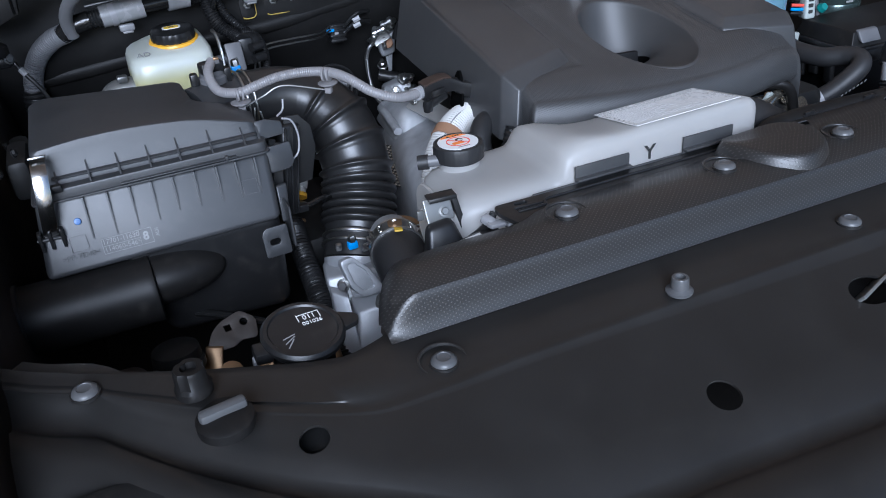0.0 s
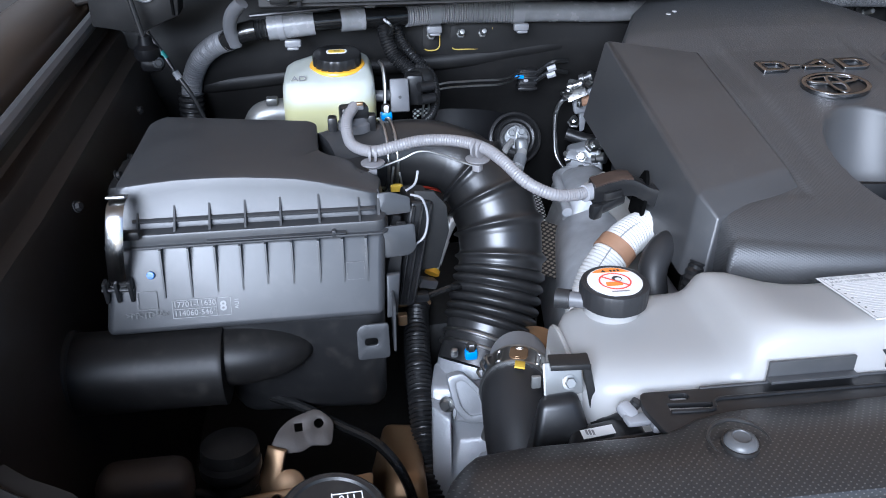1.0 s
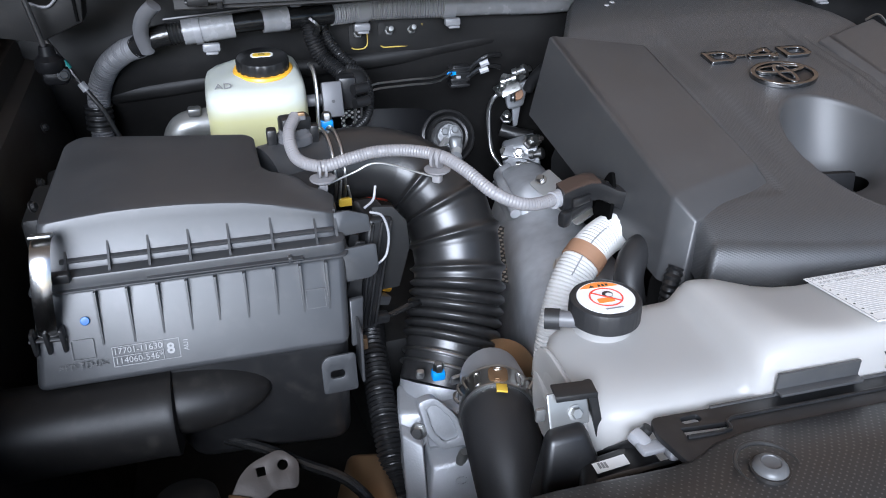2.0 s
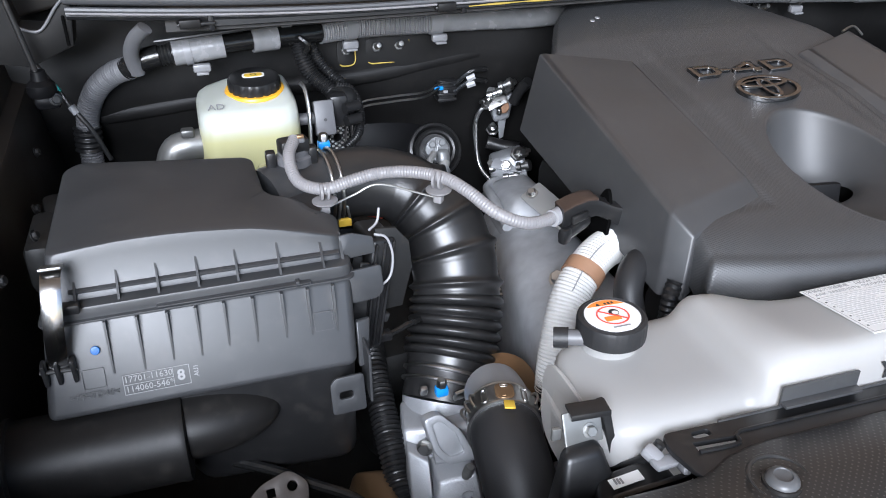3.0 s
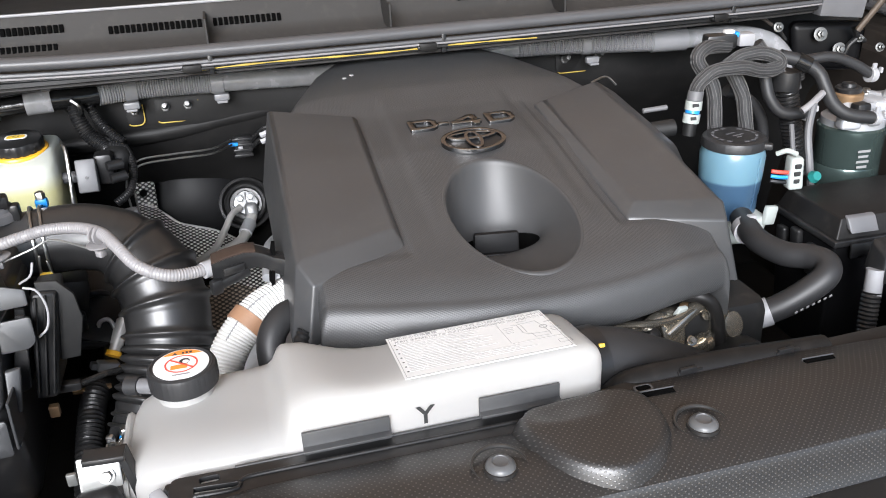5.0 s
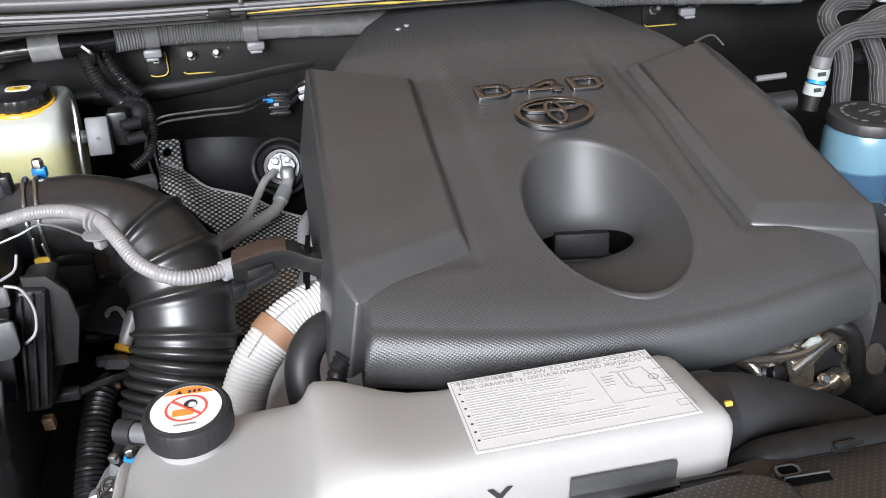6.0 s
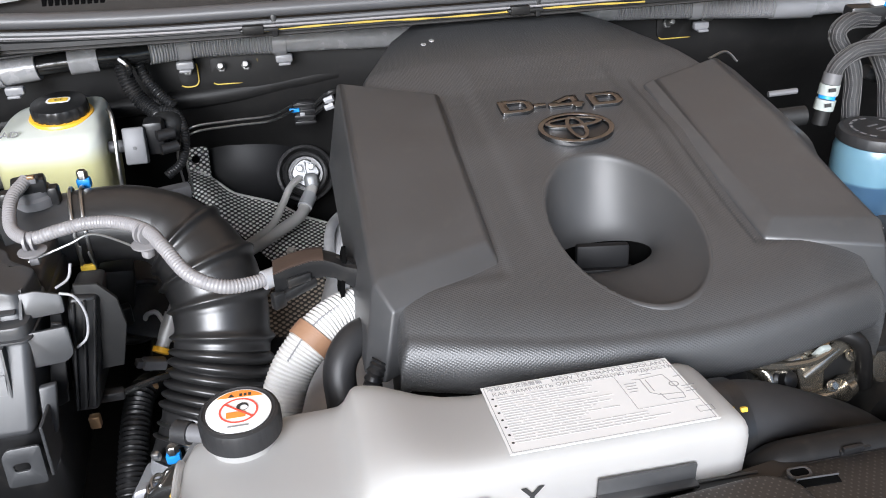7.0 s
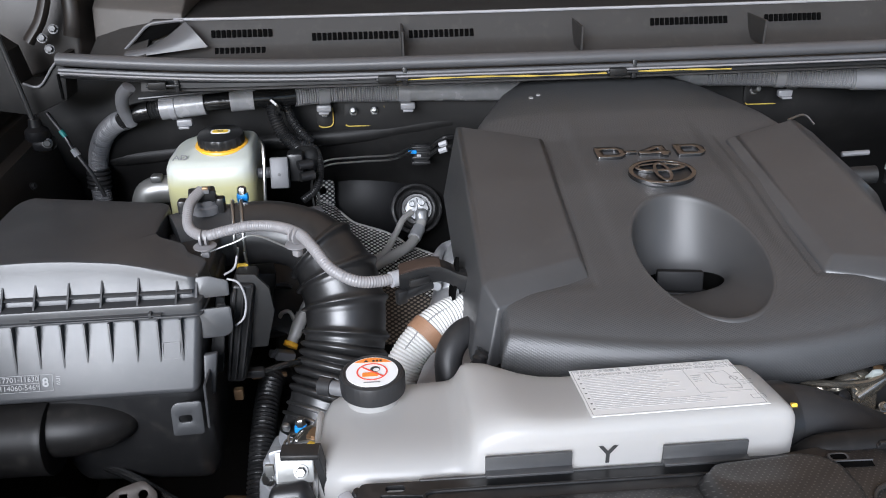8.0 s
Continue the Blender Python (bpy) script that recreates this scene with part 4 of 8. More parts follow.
    def letter(name, pts, hole, x, label=""):
        """A chrome piece: a sloped rim round an open middle, standing on the deck."""
        m = on_deck(x, 0.0725)
        bm = ring(round_poly(pts, 0.003, 3), round_poly(hole, 0.002, 3), m, 0.0045)
        part(name, bm, BADGE, t, label)
        part(name + "_face", plate(round_poly([((a - 0.001) * 0.9, b * 0.88) for a, b in pts], 0.003, 3), 0.002, m @ pose(0, 0, 0.0026), 0, holes=[round_poly([(a * 1.06, b * 1.1) for a, b in hole], 0.002, 3)]), BLACK, t)

    bowl = [(-0.0205, -0.0160), (0.0120, -0.0160), (0.0210, -0.0085), (0.0210, 0.0085), (0.0120, 0.0160), (-0.0205, 0.0160)]
    hollow = [(-0.0100, -0.0080), (0.0080, -0.0080), (0.0120, -0.0045), (0.0120, 0.0045), (0.0080, 0.0080), (-0.0100, 0.0080)]
    letter("badge_frame", bowl, hollow, -0.0500, "bright chrome badge piece")
    letter("badge_frame", bowl, hollow, 0.0630, "bright chrome badge piece")
    part("badge_bar", rbox((0.016, 0.007, 0.0045), on_deck(-0.0205, 0.0715, 0.002), 0.0012), BADGE, t)
    letter("badge_wedge", [(-0.0225, -0.0095), (0.0080, -0.0095), (0.0080, -0.0160), (0.0180, -0.0160), (0.0180, -0.0095), (0.0225, -0.0090), (0.0225, -0.0020), (0.0180, -0.0015), (0.0180, 0.0160), (0.0060, 0.0160), (-0.0225, -0.0010)], [(-0.0080, -0.0015), (0.0080, -0.0015), (0.0080, 0.0075)], 0.0120)
    m = on_deck(0.0042, 0.0085)
    part("emblem_ring", ring(circle(0, 0, 0.0450, 56, 0.0330), circle(0, 0, 0.0385, 56, 0.0272), m, 0.006), BADGE, t, "oval chrome emblem")
    part("emblem_plate", plate(circle(0, 0, 0.0390, 48, 0.0276), 0.002, m @ pose(0, 0, 0.0022), 0), BLACK, t)
    part("emblem_bar", plate(circle(0, 0.0105, 0.0350, 40, 0.0115), 0.0035, m @ pose(0, 0, 0.0065), 0.001, holes=[circle(0, 0.0115, 0.0275, 40, 0.0058)]), BADGE, t)
    part("emblem_bar", plate(circle(0, -0.002, 0.0120, 40, 0.0255), 0.0035, m @ pose(0, 0, 0.0068), 0.001, holes=[circle(0, -0.002, 0.0068, 40, 0.0195)]), BADGE, t)
    # small scuffs near the back
    for x, y in ((-0.128, 0.262), (-0.115, 0.272), (-0.072, 0.292)):
        part("dried_spot", lathe([(0.004, -0.0006), (0.0035, 0.0004), (0, 0.0006)], 10, on_deck(x, y, -0.001)), GREY_INK, t)


engine_cover()


# ---- coolant tank ----
def coolant_tank():
    t = thing("coolant_tank", (-0.22, -0.37, 0.93), "translucent white coolant tank with a black cap", "coolant tank")
    secs = []
    # along x: rear edge, front edge, bottom, top
    table = [(-0.4400, -0.325, -0.400, 0.955, 1.005), (-0.4385, -0.318, -0.405, 0.945, 1.012), (-0.434, -0.306, -0.412, 0.937, 1.022), (-0.426, -0.295, -0.420, 0.932, 1.031), (-0.412, -0.288, -0.425, 0.93, 1.036),
             (-0.38, -0.283, -0.427, 0.93, 1.038), (-0.33, -0.281, -0.428, 0.93, 1.0385), (-0.314, -0.281, -0.428, 0.93, 1.0392), (-0.307, -0.282, -0.429, 0.93, 1.0412), (-0.302, -0.283, -0.429, 0.93, 1.0465), (-0.2985, -0.2845, -0.430, 0.93, 1.0545), (-0.2955, -0.2855, -0.430, 0.93, 1.0620), (-0.2910, -0.287, -0.430, 0.93, 1.0668),
             (-0.284, -0.289, -0.430, 0.93, 1.0685), (-0.272, -0.294, -0.430, 0.93, 1.0705), (-0.258, -0.301, -0.430, 0.93, 1.0695), (-0.240, -0.310, -0.430, 0.93, 1.067), (-0.222, -0.318, -0.430, 0.93, 1.066), (-0.20, -0.3225, -0.4305, 0.93, 1.0665),
             (-0.15, -0.3235, -0.4305, 0.93, 1.068), (-0.09, -0.324, -0.4305, 0.93, 1.0695), (-0.04, -0.325, -0.4305, 0.93, 1.0705), (-0.022, -0.326, -0.4303, 0.931, 1.0702), (-0.014, -0.328, -0.4292, 0.934, 1.0682), (-0.0085, -0.332, -0.4265, 0.938, 1.0645), (-0.0055, -0.338, -0.423, 0.944, 1.0595), (-0.004, -0.346, -0.418, 0.952, 1.053)]
    for x, yb, yf, zb, zt in table:
        lean = 0.16 * smooth(-0.31, -0.24, x)
        secs.append([(x, y, z + lean * ((yb + yf) / 2 - y) * smooth(0.96, 1.05, z)) for y, z in squircle((yb + yf) / 2, (zb + zt) / 2, yb - yf, zt - zb, 5.2 + 5.0 * smooth(-0.30, -0.21, x), 72)])
    part("body", loft(secs), WHITE_PE, t, flat=80)
    # flat moulding flange round the outer end
    rim = [[(x, y, z) for y, z in squircle(-0.357, 0.980, 0.098 + g, 0.078 + g, 3.4, 56)] for x, g in ((-0.4395, 0.0), (-0.4400, 0.016), (-0.4380, 0.018), (-0.4360, 0.016), (-0.4355, 0.0))]
    part("mould_flange", loft(rim), WHITE_PE, t, flat=50)
    # low bulge on the front of the lower half and its mould seam
    part("mould_seam", tube([(-0.436, -0.30, 0.985), (-0.441, -0.34, 0.985), (-0.441, -0.38, 0.985), (-0.436, -0.41, 0.985)], 0.004, 8, 0.01), WHITE_PE, t)
    part("neck", lathe([(0.027, 1.030), (0.026, 1.046), (0.024, 1.048), (0.024, 1.050)], 32, pose(-0.384, -0.318, 0)), WHITE_PE, t)
    part("overflow_spout", tube([(-0.405, -0.322, 1.050), (-0.428, -0.312, 1.049)], 0.0075, 14, 0.004), MID_GREY, t)
    part("overflow_hose", tube([(-0.424, -0.314, 1.049), (-0.436, -0.308, 1.048)], 0.0095, 14, 0.004), HOSE_RUBBER, t)
    # black cap with a knurled rim and a printed disc
    zc = 1.0465
    cap = part("cap", lathe([(0.030, 0), (0.0318, 0.0015), (0.0322, 0.004), (0.0322, 0.0175), (0.031, 0.0205), (0.0285, 0.0218), (0.0275, 0.0208), (0.0265, 0.0206), (0, 0.0206)], 120, pose(-0.384, -0.318, zc), wave=lambda a, r, z: 1 - (0.012 if 0.003 < z < 0.018 and math.sin(60 * a) > 0 else 0)), HOSE_RUBBER, t, "black ribbed screw cap")
    cm = pose(-0.384, -0.318, zc + 0.0208)
    part("disc", plate(circle(0, 0, 0.0255, 48), 0.0008, cm @ pose(0, 0, 0.0006), 0), WHITE, cap, "white printed warning disc")
    seg = [(0.0242 * math.cos(radians(a)), 0.0242 * math.sin(radians(a))) for a in range(38, 143, 7)]
    part("warning_band", plate(seg, 0.0002, cm @ pose(0, 0, 0.0010), 0), ORANGE_INK, cap)
    part("warning_mark", plate([(-0.0085, 0.0165), (-0.0035, 0.0165), (-0.006, 0.0205)], 0.0002, cm @ pose(0, 0, 0.0013), 0), INK, cap)
    for x in (0.0015, 0.005, 0.0085):
        part("warning_bar", rbox((0.0022, 0.0032, 0.0002), cm @ pose(x, 0.0182, 0.0012), 0), INK, cap)
    part("red_ring", plate(circle(0, 0.0, 0.0152, 44, 0.0145), 0.0002, cm @ pose(0, -0.0005, 0.0012), 0, holes=[circle(0, 0.0, 0.0137, 44, 0.013)]), RED_INK, cap)
    part("sign_block", plate(round_poly([(-0.0095, -0.0085), (0.0055, -0.0085), (0.0055, -0.0015), (-0.0095, -0.0015)], 0.001, 2), 0.0002, cm @ pose(0, 0, 0.0011), 0), ORANGE_INK, cap)
    part("sign_curve", plate(circle(0.003, 0.0035, 0.0048, 20), 0.0002, cm @ pose(0, 0, 0.0012), 0, holes=[circle(0.004, 0.0025, 0.0032, 20)]), INK, cap)
    part("red_slash", rbox((0.0275, 0.0017, 0.0002), cm @ pose(0, -0.0005, 0.0014, 0, 0, -40), 0), RED_INK, cap)
    part("fine_print", rbox((0.016, 0.0016, 0.0002), cm @ pose(0, -0.0185, 0.0012), 0), GREY_INK, cap)
    part("fine_print", rbox((0.022, 0.002, 0.0003), pose(-0.384, -0.3452, zc + 0.0214), 0), INK, cap)

    # printed instruction sheet on the top
    lm = Matrix.Translation((-0.1915, -0.3290, 1.0612)) @ pose(0, 0, 0, -9.0, -1.0, 0)
    W, H = 0.160, 0.094
    lab = part("label_sheet", plate([(0, 0), (0, -H), (W, -H), (W, 0)][::-1], 0.0006, lm @ pose(0, 0, 0.0012), 0), WHITE, t, "white printed coolant instruction label")
    pm = lm @ pose(0, 0, 0.0013)

    def line(x0, y0, x1, y1, w=0.0006, mat=LABEL_INK, name="ruled_line"):
        a, b = Vector((x0, y0, 0)), Vector((x1, y1, 0))
        d = b - a
        part(name, rbox((d.length, w, 0.00015), pm @ Matrix.Translation((a + b) / 2) @ pose(0, 0, 0, 0, 0, math.degrees(math.atan2(d.y, d.x))), 0), mat, lab)

    for a, b in (((0.002, -0.002), (W - 0.002, -0.002)), ((0.002, -H + 0.002), (W - 0.002, -H + 0.002)), ((0.002, -0.002), (0.002, -H + 0.002)), ((W - 0.002, -0.002), (W - 0.002, -H + 0.002)), ((0.108, -0.017), (0.108, -0.066)), ((0.108, -0.066), (W - 0.002, -0.066))):
        line(*a, *b, 0.0005)
    part("heading", words("HOW TO CHANGE COOLANT", 0.0072, pm @ pose(0.108, -0.0065, 0)), LABEL_INK, lab)
    part("heading", words("КАК ЗАМЕНЯТЬ ОХЛАЖДАЮЩУЮ ЖИДКОСТЬ", 0.0066, pm @ pose(0.083, -0.0138, 0)), LABEL_INK, lab)
    part("heading", words("冷却水の交換要領", 0.0058, pm @ pose(0.027, -0.0060, 0)), LABEL_INK, lab)
    rnd = random.Random(5)
    y = -0.0195
    for k in range(19):
        wide = 0.098 if y < -0.068 else rnd.uniform(0.055, 0.098)
        if y < -0.068:
            wide = rnd.uniform(0.11, 0.145)
        x = 0.008
        while x < wide:
            run = rnd.uniform(0.010, 0.028)
            line(x, y, min(x + run, wide), y, 0.0010, PALE_LABEL_INK, "text_line")
            x += run + 0.0015
        if k % 3 == 0:
            part("bullet", lathe([(0.0011, 0), (0.0011, 0.0002), (0, 0.0002)], 10, pm @ pose(0.0055, y, 0)), INK, lab)
        y -= 0.0034
    for a, b in (((0.126, -0.026), (0.126, -0.047)), ((0.126, -0.047), (0.132, -0.052)), ((0.126, -0.026), (0.146, -0.024)), ((0.146, -0.024), (0.148, -0.036)), ((0.132, -0.052), (0.150, -0.054)), ((0.150, -0.054), (0.148, -0.036)), ((0.130, -0.028), (0.130, -0.046)), ((0.120, -0.025), (0.126, -0.026)), ((0.133, -0.050), (0.134, -0.060)), ((0.134, -0.060), (0.149, -0.061)), ((0.149, -0.061), (0.150, -0.054))):
        line(*a, *b, 0.0007)
    part("sketch_ring", plate(circle(0.149, -0.040, 0.004, 20), 0.0002, pm, 0, holes=[circle(0.149, -0.040, 0.0031, 20)]), GREY_INK, lab)
    for x, y in ((0.111, -0.030), (0.111, -0.034), (0.111, -0.038), (0.111, -0.042), (0.153, -0.045), (0.153, -0.049), (0.153, -0.053), (0.128, -0.020), (0.153, -0.030)):
        line(x, y, x + rnd.uniform(0.007, 0.011), y, 0.0009, LABEL_INK, "text_line")
    for a, b in (((0.150, -0.0825), (0.162, -0.0825)), ((0.150, -0.0825), (0.150, -0.0755)), ((0.150, -0.0755), (0.162, -0.0755)), ((0.162, -0.0755), (0.162, -0.0825))):
        line(*a, *b, 0.0005)
    # black hand mark on the front
    part("letter_mark", words("Y", 0.026, pose(-0.178, -0.4322, 1.0425, 90, 0, 0), 0.0003, bold=0.0004), INK, t)
    # two black holding tabs in front
    for x0, x1 in ((-0.287, -0.2105), (-0.1295, -0.0525)):
        tab = thing("holding_tab", ((x0 + x1) / 2, -0.435, 1.0), "black plastic tab holding the coolant tank", "bracket", "tank tabs")
        part("tab", rbox((x1 - x0, 0.003, 0.060), pose((x0 + x1) / 2, -0.4345, 1.0215), 0.0008), SATIN, tab)
        part("fold", rbox((x1 - x0, 0.010, 0.003), pose((x0 + x1) / 2, -0.4385, 1.036), 0.0008), SATIN, tab)
    # steel bracket with its bolt, and the black carrier at the end
    b = thing("tank_bracket", (-0.452, -0.41, 0.98), "bent zinc bracket with a bolt beside the coolant tank", "bracket")
    part("strap", plate(round_poly([(-0.018, -0.014), (0.016, -0.014), (0.016, 0.015), (-0.018, 0.015)], 0.002, 3), 0.002, pose(-0.4535, -0.4105, 1.0325, 66, 0, 2)), ZINC, b)
    part("flange", rbox((0.034, 0.015, 0.003), pose(-0.4490, -0.4050, 1.0470, 4, 0, -4), 0.0008), BLACK, b)
    part("flange_front", rbox((0.034, 0.002, 0.005), pose(-0.4490, -0.4120, 1.0450, -10, 0, -4), 0.0006), BLACK, b)
    part("cheek", hull8([(-0.4390, -0.4105, 1.047), (-0.4325, -0.4125, 1.047), (-0.4310, -0.395, 1.047), (-0.4370, -0.395, 1.047)], [(-0.4270, -0.418, 0.985), (-0.4190, -0.418, 0.985), (-0.4190, -0.402, 0.985), (-0.4270, -0.402, 0.985)], 0.001), BLACK, b)
    bolt("bolt", (-0.4490, -0.4120, 1.0295), 0.0048, b, pose(0, 0, 0, 62, 0, 0), ZINC)
    part("ear", rbox((0.008, 0.004, 0.012), pose(-0.477, -0.408, 1.030), 0.001), ZINC, b)
    c = thing("tank_carrier", (-0.44, -0.44, 0.97), "black plastic carrier arm beside the coolant tank", "bracket")
    part("arm", hull8([(-0.478, -0.428, 1.022), (-0.446, -0.428, 1.024), (-0.442, -0.412, 1.024), (-0.474, -0.412, 1.022)], [(-0.490, -0.452, 0.962), (-0.430, -0.448, 0.980), (-0.425, -0.410, 0.955), (-0.485, -0.410, 0.950)], 0.007, 4), BLACK, c)
    part("arm_ledge", tube([(-0.425, -0.416, 0.986), (-0.417, -0.427, 0.996), (-0.406, -0.435, 1.010), (-0.398, -0.437, 1.024)], 0.0048, 12), BLACK, c)
    part("shelf", hull8([(-0.475, -0.49, 1.000), (-0.395, -0.49, 1.012), (-0.395, -0.43, 1.008), (-0.45, -0.43, 0.998)], [(-0.475, -0.49, 0.97), (-0.395, -0.49, 0.97), (-0.395, -0.43, 0.97), (-0.45, -0.43, 0.97)], 0.006), BLACK, c)
    part("rail", rbox((0.07, 0.006, 0.006), pose(-0.42, -0.466, 1.010, 0, -3, 2), 0.002), BLACK, c)
    part("paper_tag", rbox((0.027, 0.0105, 0.0006), pose(-0.4335, -0.4490, 1.0060, 0, -6, 2), 0), WHITE, c, "small white code label")
    for k in range(4):
        part("code_bar", rbox((0.0018, 0.006, 0.0003), pose(-0.4430 + 0.0028 * k, -0.4490, 1.0066 - 0.0003 * k, 0, -6, 2), 0), GREY_INK, c)
    g = thing("grey_clip", (-0.405, -0.452, 1.01), "light grey plastic cable clip", "clip")
    part("base", rbox((0.030, 0.012, 0.006), pose(-0.398, -0.450, 1.016, 0, 8, 10), 0.002), LIGHT_GREY, g)
    part("jaw", rbox((0.012, 0.016, 0.010), pose(-0.408, -0.442, 1.019, 20, 0, 30), 0.003), LIGHT_GREY, g)
    part("jaw", rbox((0.008, 0.018, 0.008), pose(-0.389, -0.458, 1.015, -20, 0, -10), 0.003), LIGHT_GREY, g)


coolant_tank()


# ---- air filter box ----
def air_box():
    t = thing("air_filter_box", (-0.73, -0.02, 0.80), "black plastic air filter box with a ribbed lid", "air filter")

    def fin(name, x, pts, w0, w1):
        """A thin gusset: a closed outline in y and z, w0 thick at its first points, w1 at its last."""
        n = len(pts) - 1
        secs = [[(x + s * (w0 + (w1 - w0) * k / n) / 2, y, z) for k, (y, z) in enumerate(pts)] for s in (-1, 1)]
        part(name, loft(secs), GREY_PLASTIC, t, flat=20)

    # lower half: its front leans outwards towards the bottom
    part("lower_box", hull8([(-0.884, -0.137, 1.046), (-0.586, -0.134, 1.041), (-0.585, 0.05, 1.04), (-0.884, 0.118, 1.046)], [(-0.897, -0.170, 0.948), (-0.592, -0.178, 0.956), (-0.60, 0.04, 0.95), (-0.890, 0.11, 0.93)], 0.009, 4), GREY_PLASTIC, t)
    part("belly", hull8([(-0.82, -0.160, 0.965), (-0.590, -0.171, 0.968), (-0.60, 0.03, 0.97), (-0.82, 0.05, 0.96)], [(-0.77, -0.142, 0.80), (-0.592, -0.145, 0.795), (-0.60, 0.02, 0.80), (-0.76, 0.02, 0.80)], 0.022, 4), BLACK, t, flat=60)
    bm = bmesh.new()
    bmesh.ops.create_uvsphere(bm, u_segments=32, v_segments=18, radius=1.0)
    bm.transform(pose(-0.765, -0.150, 0.907) @ Matrix.Diagonal((0.090, 0.046, 0.037, 1)))
    part("blister", bm, DULL, t)

    # lid: stacked outlines, the rear corner cut back in two steps for the outlet
    def outline(d, f, r=0.012):
        base = [(-0.884 + d, f - 0.002), (-0.586 - d * 0.6, f + 0.001), (-0.582 - d * 0.4, -0.060), (-0.610 - d * 0.2, -0.054), (-0.617 - d * 0.2, -0.030), (-0.650, -0.026), (-0.658, -0.016), (-0.659 - d * 0.2, 0.095 - d), (-0.872 + d, 0.126 - d), (-0.884 + d, 0.110 - d)]
        fine = round_poly(base, r, 5)
        return fine[:1] + [p for a, b in zip(fine, fine[1:]) for p in ([(a[0] + (b[0] - a[0]) * k / 10, a[1] + (b[1] - a[1]) * k / 10) for k in range(1, 10)] if abs(b[0] - a[0]) > 0.1 and max(a[1], b[1]) < -0.02 else []) + [b]]

    def crown(x):
        return float(np.interp(x, (-0.884, -0.856, -0.813, -0.770, -0.725, -0.680, -0.640, -0.610, -0.590), (1.0950, 1.0990, 1.1020, 1.1025, 1.1005, 1.0963, 1.0885, 1.0810, 1.0750)))

    secs = []
    for d, f, z in ((0.0, -0.1375, 1.040), (0.0, -0.1375, 1.0525), (0.001, -0.1365, 1.0545), (0.004, -0.133, 1.0552), (0.005, -0.1225, 1.0556), (0.0055, -0.1205, 1.058), (0.007, -0.1135, 1.074), (0.0085, -0.1082, 1.088), (0.0095, -0.1065, 1.0945), (0.0103, -0.1054, 1.0968), (0.0118, -0.1034, 1.0981), (0.0150, -0.0990, 1.0988), (0.022, -0.090, 1.0997), (0.060, -0.050, 1.1003)):
        sec = []
        for x, y in outline(d, f):
            # the top is arched across the car, and the sloping face runs up to it
            if z > 1.058:
                k = (crown(x) - 1.058) / 0.0388
                z2 = 1.058 + min(z - 1.058, 0.0388) * k + max(0.0, z - 1.0968) * 0.6
                sec.append((x, y - (z - z2) * 0.3836 if y < f + 0.02 else y, z2))
            else:
                sec.append((x, y, z))
        secs.append(sec)
    bm = loft(secs, close=False)
    bm.verts.ensure_lookup_table()
    n = len(secs[0])
    ring = bm.verts[-n:]
    bmesh.ops.triangle_fill(bm, use_beauty=True, use_dissolve=False, edges=[bm.edges.get((ring[k], ring[(k + 1) % n])) for k in range(n)])
    part("lid", bm, GREY_PLASTIC, t, flat=40)
    part("outlet_shelf", hull8([(-0.660, -0.05, 1.066), (-0.588, -0.058, 1.060), (-0.590, 0.06, 1.064), (-0.660, 0.085, 1.066)], [(-0.660, -0.05, 1.02), (-0.588, -0.05, 1.02), (-0.590, 0.06, 1.02), (-0.660, 0.085, 1.02)], 0.006), GREY_PLASTIC, t)
    # flange between lid and box, higher at its middle piece
    part("flange", plate(outline(-0.004, -0.1425), 0.0022, pose(0, 0, 1.0425), 0.0005), GREY_PLASTIC, t)
    part("flange_step", rbox((0.150, 0.010, 0.0016), pose(-0.705, -0.1395, 1.0455), 0.0004), GREY_PLASTIC, t)
    part("seam_step", rbox((0.004, 0.010, 0.007), pose(-0.643, -0.139, 1.0455), 0.0006), GREY_PLASTIC, t)
    # gussets on the lid's face and the rail through them
    for x in (-0.852, -0.813, -0.776, -0.738, -0.700, -0.658, -0.614):
        top = min(1.083 if -0.84 < x < -0.63 else 1.079, crown(x) - 0.004)
        fin("lid_rib", x, [(-0.1345, 1.0548), (-0.108, top), (-0.104, top), (-0.116, 1.0548)], 0.0024, 0.0016)
    part("lid_rail", rbox((0.262, 0.0060, 0.0022), pose(-0.727, -0.1210, 1.0635, 15, 0, 0), 0.0005), GREY_PLASTIC, t)
    fin("end_rib", -0.5925, [(-0.124, 1.0548), (-0.104, 1.077), (-0.100, 1.077), (-0.112, 1.0548)], 0.003, 0.002)
    # tapering gussets down the box front
    for x, long in ((-0.829, 0.050), (-0.800, 0.051), (-0.772, 0.052), (-0.745, 0.048), (-0.718, 0.048), (-0.690, 0.048), (-0.661, 0.048), (-0.635, 0.048), (-0.609, 0.049)):
        fin("box_rib", x, [(-0.1480, 1.0405), (-0.1480 - 0.0004, 1.0395), (-0.160, 1.038 - long), (-0.150, 1.038 - long), (-0.132, 1.0405)], 0.0026, 0.0016)
    # corner tab on the right and its hinge ear
    part("corner_tab", plate(round_poly([(-0.020, -0.010), (0.010, -0.010), (0.018, -0.003), (0.018, 0.026), (-0.020, 0.026)], 0.004, 4), 0.004, pose(-0.570, -0.134, 1.018, 78, 0, 8)), GREY_PLASTIC, t)
    part("corner_ear", plate(round_poly([(-0.022, -0.014), (0.018, -0.014), (0.018, 0.004), (-0.004, 0.012), (-0.022, 0.012)], 0.003, 4), 0.004, pose(-0.574, -0.110, 1.064, 70, 0, 8)), GREY_PLASTIC, t)
